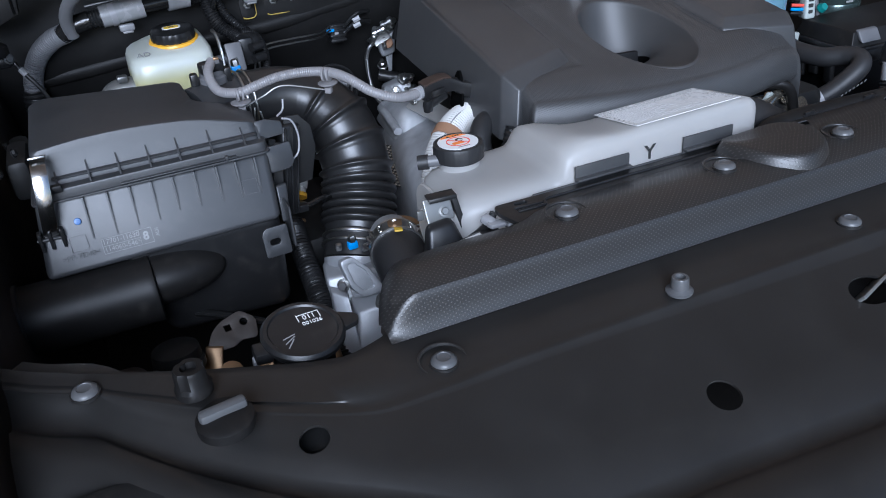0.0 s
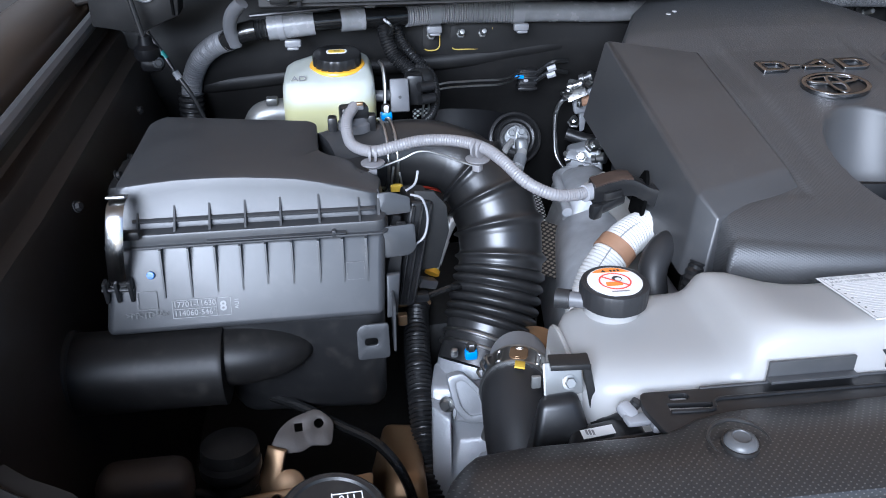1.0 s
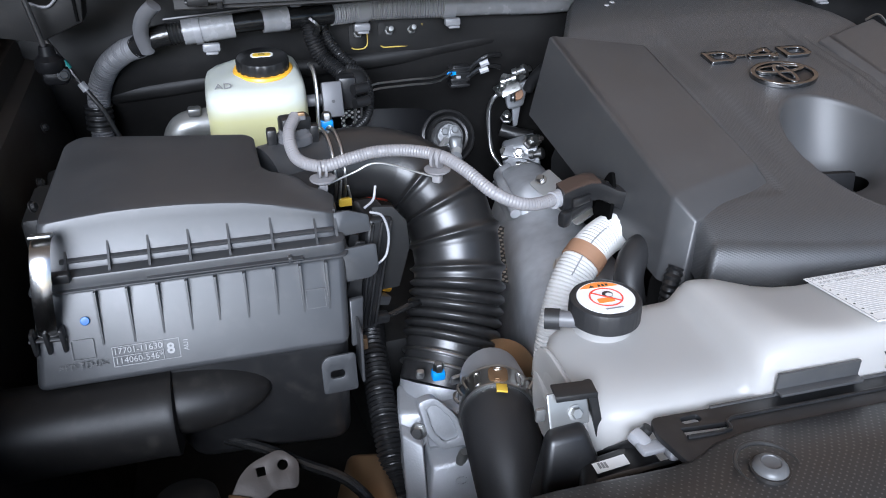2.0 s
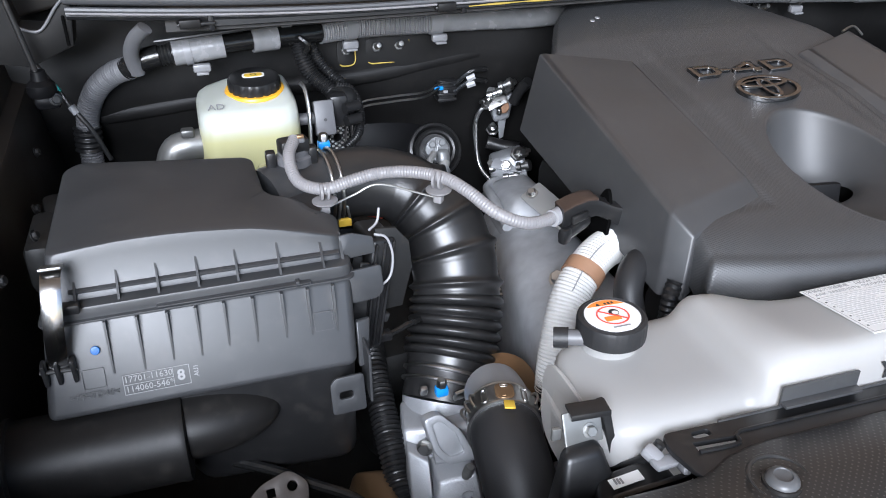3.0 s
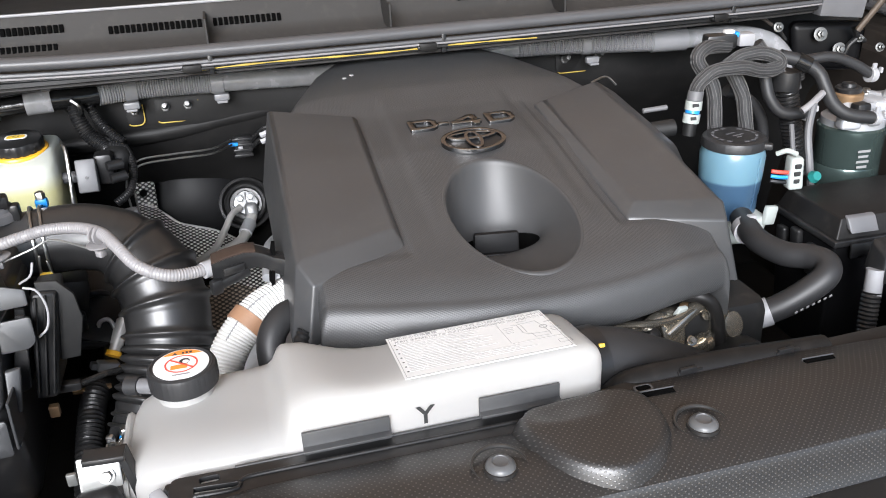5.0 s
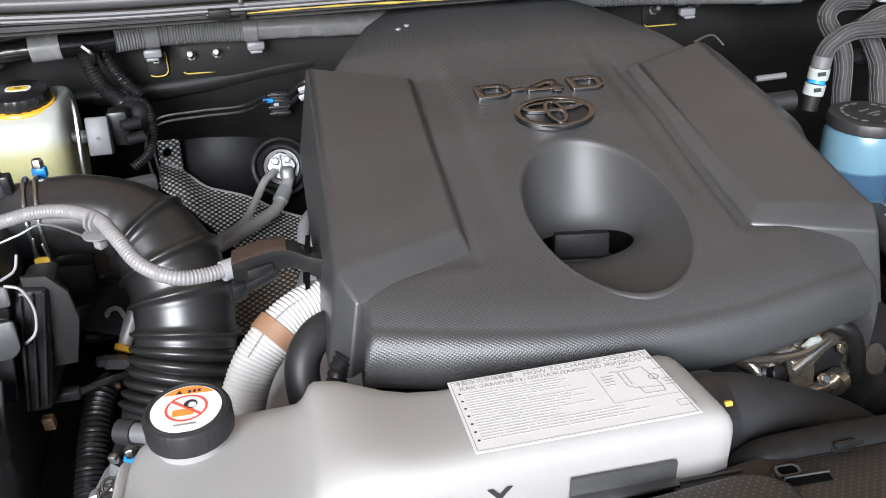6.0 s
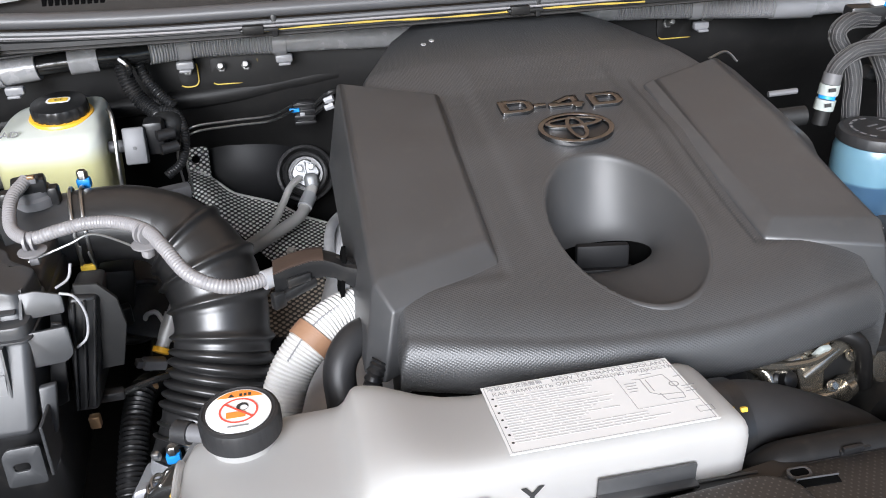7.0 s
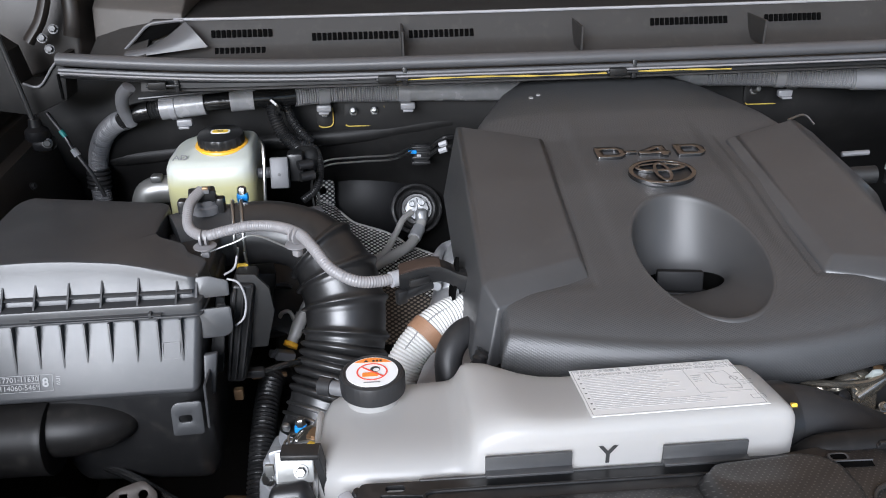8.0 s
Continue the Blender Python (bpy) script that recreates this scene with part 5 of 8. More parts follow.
    part("corner_rail", hull8([(-0.588, -0.150, 0.992), (-0.572, -0.146, 0.992), (-0.572, -0.140, 0.992), (-0.588, -0.143, 0.992)], [(-0.590, -0.166, 0.945), (-0.578, -0.162, 0.945), (-0.578, -0.156, 0.945), (-0.590, -0.158, 0.945)], 0.002), GREY_PLASTIC, t)
    for k in range(3):
        part("side_fin", hull8([(-0.572 - 0.004 * k, -0.112 + 0.018 * k, 1.040), (-0.562 - 0.004 * k, -0.112 + 0.018 * k, 1.038), (-0.562 - 0.004 * k, -0.108 + 0.018 * k, 1.038), (-0.572 - 0.004 * k, -0.108 + 0.018 * k, 1.040)], [(-0.596, -0.122 + 0.018 * k, 0.940), (-0.574, -0.122 + 0.018 * k, 0.950), (-0.574, -0.118 + 0.018 * k, 0.950), (-0.596, -0.118 + 0.018 * k, 0.940)], 0.001, 1), BLACK, t)
    part("side_pillar", hull8([(-0.556, -0.098, 1.058), (-0.526, -0.092, 1.054), (-0.532, -0.02, 1.045), (-0.562, -0.02, 1.045)], [(-0.576, -0.112, 0.925), (-0.553, -0.106, 0.920), (-0.553, -0.03, 0.92), (-0.576, -0.03, 0.92)], 0.006, 3), BLACK, t)
    part("side_web", plate([(-0.550, 0.960), (-0.522, 0.962), (-0.509, 1.012), (-0.512, 1.045), (-0.527, 1.064), (-0.550, 1.066)], 0.004, pose(0, -0.088, 0, 90, 0, 0), 0.0008), DEEP, t)
    for k in range(3):
        part("pillar_rib", hull8([(-0.552 + 0.010 * k, -0.101 + 0.002 * k, 1.052), (-0.549 + 0.010 * k, -0.101 + 0.002 * k, 1.052), (-0.549 + 0.010 * k, -0.090, 1.052), (-0.552 + 0.010 * k, -0.090, 1.052)], [(-0.573 + 0.008 * k, -0.115 + 0.002 * k, 0.930), (-0.570 + 0.008 * k, -0.115 + 0.002 * k, 0.930), (-0.570 + 0.008 * k, -0.10, 0.930), (-0.573 + 0.008 * k, -0.10, 0.930)], 0.0008, 1), BLACK, t)
    # steel bracket with a slotted hole on the front
    bk = part("mount_bracket", plate(round_poly([(-0.018, -0.021), (0.018, -0.021), (0.018, 0.021), (-0.012, 0.021), (-0.018, 0.014)], 0.004, 4), 0.003, pose(-0.6075, -0.1895, 0.931, 80, 0, 3), holes=[slot(-0.002, 0.0, 0.015, 0.009)]), GREY_PLASTIC, t, "folded mounting tab with a slotted hole")
    part("bracket_web", hull8([(-0.584, -0.188, 0.975), (-0.581, -0.188, 0.975), (-0.581, -0.15, 0.975), (-0.584, -0.15, 0.975)], [(-0.585, -0.193, 0.918), (-0.582, -0.193, 0.918), (-0.582, -0.15, 0.918), (-0.585, -0.15, 0.918)], 0.0008, 1), GREY_PLASTIC, t)
    # printed and moulded marks on the box front
    fm = pose(-0.791, -0.1655, 0.9765, 69, 0.0, 1.0)
    part("print", words("17701-11630", 0.0086, fm @ pose(-0.0075, 0.0050, 0.0)), PRINT, t)
    part("print", words("114060-546*", 0.0086, fm @ pose(-0.0075, -0.0048, 0.0)), PRINT, t)
    part("print", words("8", 0.0150, fm @ pose(0.0228, 0.0, 0.0), bold=0.0004), PRINT, t)
    part("print", words("AU1", 0.0065, fm @ pose(0.0375, 0.002, 0.0, 0, 0, 90)), PRINT, t)
    for w, h, x, y in ((0.062, 0.0005, 0.0, 0.0097), (0.062, 0.0005, 0.0, -0.0097), (0.0465, 0.0005, -0.0077, 0.0), (0.0005, 0.0194, -0.031, 0), (0.0005, 0.0194, 0.0155, 0), (0.0005, 0.0194, 0.031, 0)):
        part("print_rule", rbox((w, h, 0.0004), fm @ pose(x, y, 0.0), 0), PRINT, t)
    part("moulded_mark", words(">PP-TD40<", 0.0095, fm @ pose(-0.058, -0.004, 0.0), 0.0004), BLACK, t)
    for cx, cz, w in ((-0.848, 0.987, 0.021), (-0.622, 1.004, 0.020)):
        fr = round_poly([(-w / 2, -0.010), (w / 2, -0.010), (w / 2, 0.010), (-w / 2, 0.010)], 0.001, 2)
        part("date_frame", plate(fr, 0.0008, pose(cx, -0.1610 + (cz - 0.987) * 0.36, cz, 70, 0, 0.6), 0, holes=[[(x * 0.94, y * 0.94) for x, y in fr]]), SATIN, t)
    part("blue_dot", lathe([(0.0045, 0), (0.004, 0.001), (0, 0.0012)], 16, pose(-0.842, -0.1515, 1.013, 70, 0, 0)), DARK_BLUE, t, "small blue paint dot")
    # polished over-centre latch on the end
    lt = thing("latch", (-0.872, -0.15, 1.02), "polished steel over-centre latch on the filter box", "latch")
    line = [(-0.8645, -0.128, 1.096), (-0.8650, -0.145, 1.094), (-0.8665, -0.158, 1.078), (-0.8695, -0.166, 1.050), (-0.8730, -0.164, 1.022), (-0.8755, -0.158, 1.004), (-0.8760, -0.150, 0.998)]
    pts, _ = spline(line, 0.003)
    part("spring_band", sheet([[(p.x - 0.0090, p.y + 0.0012, p.z), (p.x - 0.0055, p.y, p.z), (p.x + 0.0055, p.y, p.z), (p.x + 0.0090, p.y + 0.0012, p.z)] for p in pts], 0.0012), POLISHED, lt, "polished curved steel band")
    part("thumb_tab", rbox((0.020, 0.016, 0.003), pose(-0.8640, -0.136, 1.1005, -16, 0, 0), 0.001), STEEL, lt)
    part("cross_pin", tube([(-0.893, -0.158, 1.002), (-0.860, -0.157, 1.000)], 0.0024, 10), BLACK, lt)
    for x in (-0.889, -0.877, -0.863):
        part("hook", rbox((0.0042, 0.012, 0.026), pose(x, -0.157, 1.000, 6, 0, 0), 0.0015), BLACK, lt)
    part("pivot", rbox((0.022, 0.010, 0.010), pose(-0.858, -0.142, 1.058), 0.002), BLACK, lt)
    # wire spring clip on the other end
    w = thing("wire_clip", (-0.545, -0.12, 1.03), "bent bright wire spring clip on the filter box", "wire clip")
    part("wire", tube([(-0.560, -0.105, 1.075), (-0.549, -0.096, 1.079), (-0.545, -0.090, 1.092)], 0.0014, 8), LIGHT_GREY, w)
    part("wire_loop", tube([(-0.556, -0.112, 1.073), (-0.543, -0.112, 1.067), (-0.537, -0.113, 1.045), (-0.541, -0.116, 1.022), (-0.552, -0.118, 1.012)], 0.0014, 8), LIGHT_GREY, w)
    # snorkel
    s = thing("intake_snorkel", (-0.86, -0.16, 0.85), "black round intake snorkel in front of the filter box", "intake pipe")
    part("pipe", lathe([(0.040, 0.0), (0.0465, 0.002), (0.0475, 0.006), (0.0465, 0.012), (0.0465, 0.07), (0.0468, 0.20), (0.046, 0.21)], 40, pose(-0.772, -0.163, 0.899, 0, -90, 0)), DULL, s)
    part("collar", lathe([(0.047, 0), (0.050, 0.002), (0.050, 0.025), (0.047, 0.028)], 40, pose(-0.935, -0.163, 0.899, 0, -90, 0)), DEEP, s)


air_box()


# ---- intake hose from the filter box ----
def intake_hose():
    h = thing("intake_hose", (-0.46, 0.0, 0.80), "black rubber intake hose with thick and fine bellows", "intake hose")
    path = [(-0.655, 0.050, 1.046), (-0.62, 0.068, 1.046), (-0.575, 0.082, 1.045), (-0.52, 0.085, 1.043), (-0.475, 0.076, 1.030), (-0.443, 0.052, 1.0), (-0.428, 0.022, 0.958), (-0.430, -0.008, 0.912), (-0.446, -0.042, 0.862), (-0.466, -0.074, 0.822), (-0.474, -0.086, 0.806)]
    _, at = spline(path, 0.002)
    whole = at[-1]

    def radius(s, w):
        u = s / w
        r = 0.0445 + 0.0115 * max(0.0, min(1.0, (u - 0.22) / 0.2))
        if u > 0.86:
            r -= 0.004 * min(1, (u - 0.86) / 0.05)
        if 0.24 < u < 0.66:
            # broad moulded rings with hollow spans between them
            k = ((u - 0.24) / 0.42 * 4) % 1.0
            r += 0.0066 * math.exp(-((k - 0.66) / 0.105) ** 2) - 0.0010 * math.sin(math.pi * k)
        elif 0.66 <= u < 0.87:
            # stacked round bellows with tight grooves
            k = ((u - 0.66) / 0.21 * 6) % 1.0
            r += 0.0125 * math.sqrt(max(0.0, math.sin(math.pi * k))) - 0.0072
        elif 0.90 < u < 0.915:
            r += 0.0012
        return r

    part("tube", tube(path[2:], radius, 56, 0.0012), RUBBER, h, flat=80)
    part("outlet", tube(path[:4], 0.043, 40, 0.006), GREY_PLASTIC, h)
    # two clamp wires and the screw block at each end
    def clamp(p, n, r, screw_at, name, material=STEEL, gap=0.012):
        c = thing(name, p, "wire hose clamp with a blue plastic screw block", "hose clamp", "hose clamps")
        m = Matrix.Translation(p) @ facing(n)
        for d in (-gap / 2, gap / 2):
            ring = [m @ Vector((r * math.cos(a), r * math.sin(a), d)) for a in np.linspace(0, 2 * math.pi, 49)]
            part("wire", tube(ring, 0.0022, 8, 0.004), material, c)
        sm = Matrix.Translation(screw_at)
        part("screw_block", rbox((0.016, 0.012, 0.013), sm, 0.003), BLUE, c, "blue plastic screw block")
        part("screw", lathe([(0.0065, 0), (0.0065, 0.008), (0.005, 0.010), (0, 0.010)], 6, sm @ pose(0, 0, 0.006)), STEEL, c)
        return c

    clamp((-0.572, 0.083, 1.045), (1, 0.14, -0.02), 0.047, (-0.568, 0.118, 1.086), "hose_clamp")
    c = clamp((-0.464, -0.070, 0.826), (-0.40, -0.62, -0.70), 0.0545, (-0.487, -0.126, 0.858), "hose_clamp", gap=0.014)
    part("clamp_bar", rbox((0.034, 0.006, 0.016), pose(-0.458, -0.132, 0.852, 20, 0, 10), 0.003), STEEL, c)
    part("clamp_nut", rbox((0.010, 0.008, 0.014), pose(-0.507, -0.118, 0.856, 20, 0, -10), 0.003), STEEL, c)
    y = thing("yellow_clip", (-0.564, 0.03, 1.0), "small yellow plastic retaining clip", "clip")
    part("tag", rbox((0.016, 0.006, 0.010), pose(-0.563, 0.026, 1.020), 0.001), YELLOW, y)
    part("arm", rbox((0.003, 0.003, 0.030), pose(-0.568, 0.026, 1.035, 0, 8, 0), 0.001), STEEL, y)
    part("arm", rbox((0.003, 0.003, 0.024), pose(-0.557, 0.026, 1.030, 0, -8, 0), 0.001), STEEL, y)
    # thin bracket wire along the hose
    part("support_wire", tube([(-0.600, -0.040, 1.072), (-0.560, -0.030, 1.082), (-0.530, -0.035, 1.093), (-0.478, -0.070, 1.086)], 0.0013, 6), ZINC, h)
    # air flow sensor on the outlet
    s = thing("flow_sensor", (-0.615, 0.06, 1.08), "small black air flow sensor plug on the outlet", "sensor")
    part("base", lathe([(0.022, 0), (0.022, 0.010), (0.019, 0.013), (0.019, 0.020), (0, 0.021)], 28, pose(-0.612, 0.072, 1.086)), MID_GREY, s)
    part("plug", rbox((0.036, 0.022, 0.018), pose(-0.612, 0.066, 1.112, 0, 0, 12), 0.004), BLACK, s)
    part("lock", rbox((0.014, 0.012, 0.008), pose(-0.606, 0.058, 1.122), 0.002), MID_GREY, s)
    part("red_lock", rbox((0.008, 0.006, 0.004), pose(-0.604, 0.054, 1.126), 0.001), TAN, s)
    for x, d in ((-0.640, 0.0), (-0.590, 0.004)):
        part("side_tab", rbox((0.012, 0.016, 0.022), pose(x, 0.066 + d, 1.096), 0.003), BLACK, s)


intake_hose()


# ---- grey sensor cable over the hose ----
def sensor_cable():
    c = thing("sensor_cable", (-0.48, -0.05, 1.08), "grey corrugated sensor cable over the intake hose", "cable")
    path = [(-0.611, 0.058, 1.122), (-0.622, 0.030, 1.112), (-0.618, -0.005, 1.096), (-0.594, -0.034, 1.096), (-0.565, -0.036, 1.102), (-0.535, -0.038, 1.108), (-0.500, -0.052, 1.1115), (-0.470, -0.078, 1.112), (-0.452, -0.108, 1.107), (-0.430, -0.138, 1.092), (-0.402, -0.148, 1.080), (-0.375, -0.140, 1.074), (-0.350, -0.127, 1.072)]
    part("conduit", tube(path, ribbed(0.0069, 0.0034, 0.0003), 16, 0.0009), CABLE, c)
    for p, ang in (((-0.594, -0.036, 1.093), 0), ((-0.474, -0.077, 1.108), -40)):
        m = Matrix.Translation(p) @ pose(0, 0, 0, 0, 0, ang)
        for off in (-0.0035, 0.0035):
            part("saddle", lathe([(0.0084, -0.0016), (0.0100, -0.0014), (0.0100, 0.0014), (0.0084, 0.0016)], 20, m @ pose(off, 0, 0.001, 0, 90, 0)), CABLE, c)
        part("dish", lathe([(0.004, -0.018), (0.006, -0.017), (0.014, -0.012), (0.0145, -0.010), (0.006, -0.009)], 20, m), CABLE, c)
        part("stem", rbox((0.010, 0.010, 0.012), m @ pose(0, 0, -0.020), 0.002), CABLE, c)
    part("ferrule", tube([(-0.362, -0.134, 1.072), (-0.340, -0.122, 1.0715)], 0.0098, 14), LIGHT_GREY, c)
    b = thing("cable_guide", (-0.31, -0.11, 1.05), "black plastic cable guide with a painted brown reflection on top", "cable guide")
    run = ((-0.352, -0.130, 1.082, 1.060), (-0.335, -0.122, 1.083, 1.060), (-0.315, -0.115, 1.0835, 1.061), (-0.302, -0.112, 1.081, 1.060), (-0.292, -0.111, 1.076, 1.056), (-0.282, -0.111, 1.070, 1.048), (-0.270, -0.112, 1.066, 1.041), (-0.255, -0.113, 1.065, 1.039))
    part("channel", loft([[(x, v, z) for v, z in squircle(y, (zt + zb) / 2, 0.024, zt - zb, 9.0, 24)] for x, y, zt, zb in run]), BLACK, b)
    part("painted_reflection_top", loft([[(x, v, z) for v, z in squircle(y, zt + 0.0006, 0.026, 0.003, 8.0, 16)] for x, y, zt, zb in run[:4]]), BROWN_REFLECTION, b)
    part("side_clip", rbox((0.026, 0.005, 0.010), pose(-0.328, -0.134, 1.068, 0, 0, 24), 0.002), BLACK, b)
    part("lower_lip", rbox((0.050, 0.010, 0.012), pose(-0.334, -0.134, 1.056, 0, -6, 28), 0.003), BLACK, b)
    part("hook", rbox((0.014, 0.010, 0.018), pose(-0.350, -0.144, 1.054, 0, 0, 28), 0.003), BLACK, b)
    part("boss", lathe([(0.010, 0), (0.010, 0.012), (0.007, 0.015), (0, 0.015)], 16, pose(-0.281, -0.112, 1.054, 0, -10, 0)), BLACK, b)


sensor_cable()


# ---- white sleeved coolant hose ----
h = thing("sleeved_hose", (-0.32, -0.15, 0.93), "white braided sleeve hose with a brown tape band", "hose")
path = [(-0.225, -0.104, 1.007), (-0.270, -0.113, 1.0125), (-0.298, -0.127, 1.0115), (-0.322, -0.142, 1.001), (-0.345, -0.158, 0.980), (-0.360, -0.174, 0.952), (-0.370, -0.187, 0.918), (-0.374, -0.194, 0.885)]
part("sleeve", tube(path, ribbed(0.0218, 0.0038, 0.0006), 28, 0.00095), SLEEVE, h)
part("seam", tube([(p[0] - 0.004, p[1] - 0.0125, p[2] + 0.0180) for p in path[:5]], 0.0010, 6), GREY_INK, h)
part("tape_band", tube([(-0.3165, -0.1386, 1.0045), (-0.3285, -0.1464, 0.9962)], 0.0240, 28, 0.003), BROWN_TAPE, h, "brown tape band")
part("lower_end", tube([(-0.3735, -0.193, 0.892), (-0.376, -0.198, 0.86), (-0.378, -0.20, 0.80)], 0.0215, 20), HOSE_RUBBER, h)
h = thing("bypass_hose", (-0.29, -0.2, 0.95), "dark rubber bypass hose beside the engine cover", "hose")
part("tube", tube([(-0.262, -0.165, 1.02), (-0.285, -0.185, 1.022), (-0.300, -0.205, 1.006), (-0.300, -0.222, 0.97), (-0.298, -0.23, 0.90)], 0.016, 20), HOSE_RUBBER, h)
h = thing("vacuum_hose", (-0.27, -0.24, 0.95), "thin ribbed black vacuum hose", "hose")
part("tube", tube([(-0.262, -0.232, 1.03), (-0.272, -0.240, 1.01), (-0.276, -0.245, 0.95)], ribbed(0.0085, 0.006, 0.0008), 14, 0.0015), BLACK, h)


# ---- metal intake elbow and big coolant hose ----
e = thing("thermostat_elbow", (-0.50, -0.12, 0.72), "grey cast aluminium elbow under the intake hose", "elbow")
part("neck", tube([(-0.474, -0.085, 0.808), (-0.484, -0.101, 0.782), (-0.494, -0.117, 0.755)], lambda s, w: 0.0505 - 0.004 * s / w, 36, 0.006), ALU, e)
part("body", hull8([(-0.540, -0.140, 0.822), (-0.462, -0.158, 0.826), (-0.440, -0.105, 0.822), (-0.528, -0.080, 0.818)], [(-0.540, -0.205, 0.69), (-0.450, -0.212, 0.69), (-0.445, -0.11, 0.69), (-0.535, -0.10, 0.69)], 0.006), ALU, e, flat=25)
part("wedge", hull8([(-0.512, -0.196, 0.782), (-0.468, -0.203, 0.790), (-0.466, -0.170, 0.800), (-0.514, -0.165, 0.796)], [(-0.540, -0.252, 0.68), (-0.456, -0.252, 0.68), (-0.456, -0.18, 0.68), (-0.535, -0.18, 0.68)], 0.004), ALU, e, flat=25)
part("side_facet", hull8([(-0.541, -0.165, 0.812), (-0.520, -0.185, 0.806), (-0.515, -0.16, 0.806), (-0.538, -0.145, 0.812)], [(-0.546, -0.225, 0.70), (-0.524, -0.240, 0.70), (-0.52, -0.18, 0.70), (-0.545, -0.17, 0.70)], 0.003), ALU, e, flat=25)
lug = [(-0.026, 0.028), (-0.006, 0.031), (0.016, 0.006), (0.030, -0.026), (0.026, -0.033), (-0.004, -0.033), (-0.018, -0.014)]
part("lug", plate(round_poly(lug, 0.007, 4), 0.016, pose(-0.4975, -0.186, 0.838, 70, 0, 3), 0.0015, holes=[round_poly([(-0.017, 0.020), (-0.006, 0.022), (0.010, 0.003), (0.018, -0.022), (0.0, -0.024), (-0.011, -0.010)], 0.005, 3)]), ALU, e)
part("lug_floor", plate(round_poly([(a * 0.86, b * 0.86) for a, b in lug], 0.005, 3), 0.010, pose(-0.4975, -0.182, 0.8365, 70, 0, 3)), ALU, e)
part("ledge", rbox((0.058, 0.020, 0.006), pose(-0.484, -0.180, 0.805, 8, 3, -4), 0.002), ALU, e)
part("cast_mark", plate(circle(0, 0, 0.0075, 24, 0.005), 0.001, pose(-0.482, -0.213, 0.770, 68, 0, 0), 0, holes=[circle(0, 0, 0.0055, 24, 0.0033)]), ALU, e)
bolt("bolt", (-0.524, -0.182, 0.828), 0.0072, e, facing((-0.5, -0.8, 0.3)))
part("spring_screw", lathe([(0.0062, 0.0)] + [(0.0062 - 0.0012 * (k % 2), 0.0022 * k) for k in range(1, 12)] + [(0.0045, 0.027), (0, 0.027)], 18, Matrix.Translation((-0.4800, -0.196, 0.782)) @ facing((0.1, -0.35, 0.9))), ZINC, e)

h = thing("radiator_hose", (-0.46, -0.30, 0.86), "thick black radiator hose with a band clamp", "hose")
path = [(-0.436, -0.165, 0.874), (-0.441, -0.198, 0.885), (-0.451, -0.233, 0.897), (-0.460, -0.266, 0.8995), (-0.463, -0.300, 0.889), (-0.462, -0.335, 0.862), (-0.458, -0.375, 0.828), (-0.452, -0.43, 0.79)]
part("metal_stub", tube(path[:3], 0.0345, 32), ALU, h)
part("tube", tube(path[2:], 0.0375, 40, 0.005), HOSE_RUBBER, h)
for k in range(7):
    part("print_bar", rbox((0.0012, 0.0008, 0.005), pose(-0.4920 + 0.0004 * k, -0.330 - 0.006 * k, 0.884 - 0.0056 * k, 40, -30, 0), 0), GREY_INK, h)
c = thing("band_clamp", (-0.45, -0.24, 0.90), "bright slotted steel band clamp on the radiator hose", "hose clamp", "hose clamps")
d = (Vector((-0.460, -0.266, 0.8995)) - Vector((-0.4465, -0.217, 0.892))).normalized()
mid = Vector((-0.4545, -0.2440, 0.8980))
bm_ = Matrix.Translation(mid) @ d.to_track_quat("Z", "Y").to_matrix().to_4x4()
part("band", lathe([(0.0380, -0.0185), (0.0398, -0.0190), (0.0402, -0.0178), (0.0392, -0.0165), (0.0392, 0.0165), (0.0402, 0.0178), (0.0398, 0.0190), (0.0380, 0.0185)], 64, bm_), STEEL, c, "polished steel band")


def on_band(ang, along=0.0, lift=0.0392):
    """A pose on the band: ang from straight up, over the top; z outwards, y along the hose."""
    up = bm_.inverted().to_3x3() @ Vector((0, 0, 1))
    a = math.atan2(up.y, up.x) + radians(ang)
    out = Vector((math.cos(a), math.sin(a), 0))
    side = Vector((-math.sin(a), math.cos(a), 0))
    rot = Matrix((side, Vector((0, 0, 1)), out)).transposed().to_4x4()
    return bm_ @ Matrix.Translation(out * lift + Vector((0, 0, along))) @ rot


for ang in (-33, 33):
    part("pressed_slot", plate(slot(0, 0, 0.008, 0.026), 0.0016, on_band(ang, 0, 0.0404), 0.0005, holes=[slot(0, 0, 0.0042, 0.021)]), STEEL, c)
part("pressed_slot", plate(slot(0, 0, 0.009, 0.0055), 0.0014, on_band(0, -0.010, 0.0402), 0.0004, holes=[slot(0, 0, 0.006, 0.003)]), STEEL, c)
part("pressed_slot", plate(slot(0, 0, 0.008, 0.0055), 0.0014, on_band(2, 0.012, 0.0402), 0.0004, holes=[slot(0, 0, 0.005, 0.003)]), TAN, c)
part("tan_reflection", plate(slot(0, 0, 0.020, 0.030), 0.0010, on_band(0, 0, 0.0394), 0.0003), TAN, c)
for ang in (-52, -64, 52, 64, 78):
    part("hook", tube([on_band(ang, -0.016) @ Vector((0, 0, 0.000)), on_band(ang, -0.012) @ Vector((0, 0, 0.005)), on_band(ang, -0.002) @ Vector((0, 0, 0.006)), on_band(ang, 0.006) @ Vector((0, 0, 0.001))], 0.0016, 8), STEEL, c)
part("yellow_mark", rbox((0.011, 0.014, 0.002), on_band(-4, 0.026, 0.0385), 0.0005), YELLOW, c, "yellow alignment mark")


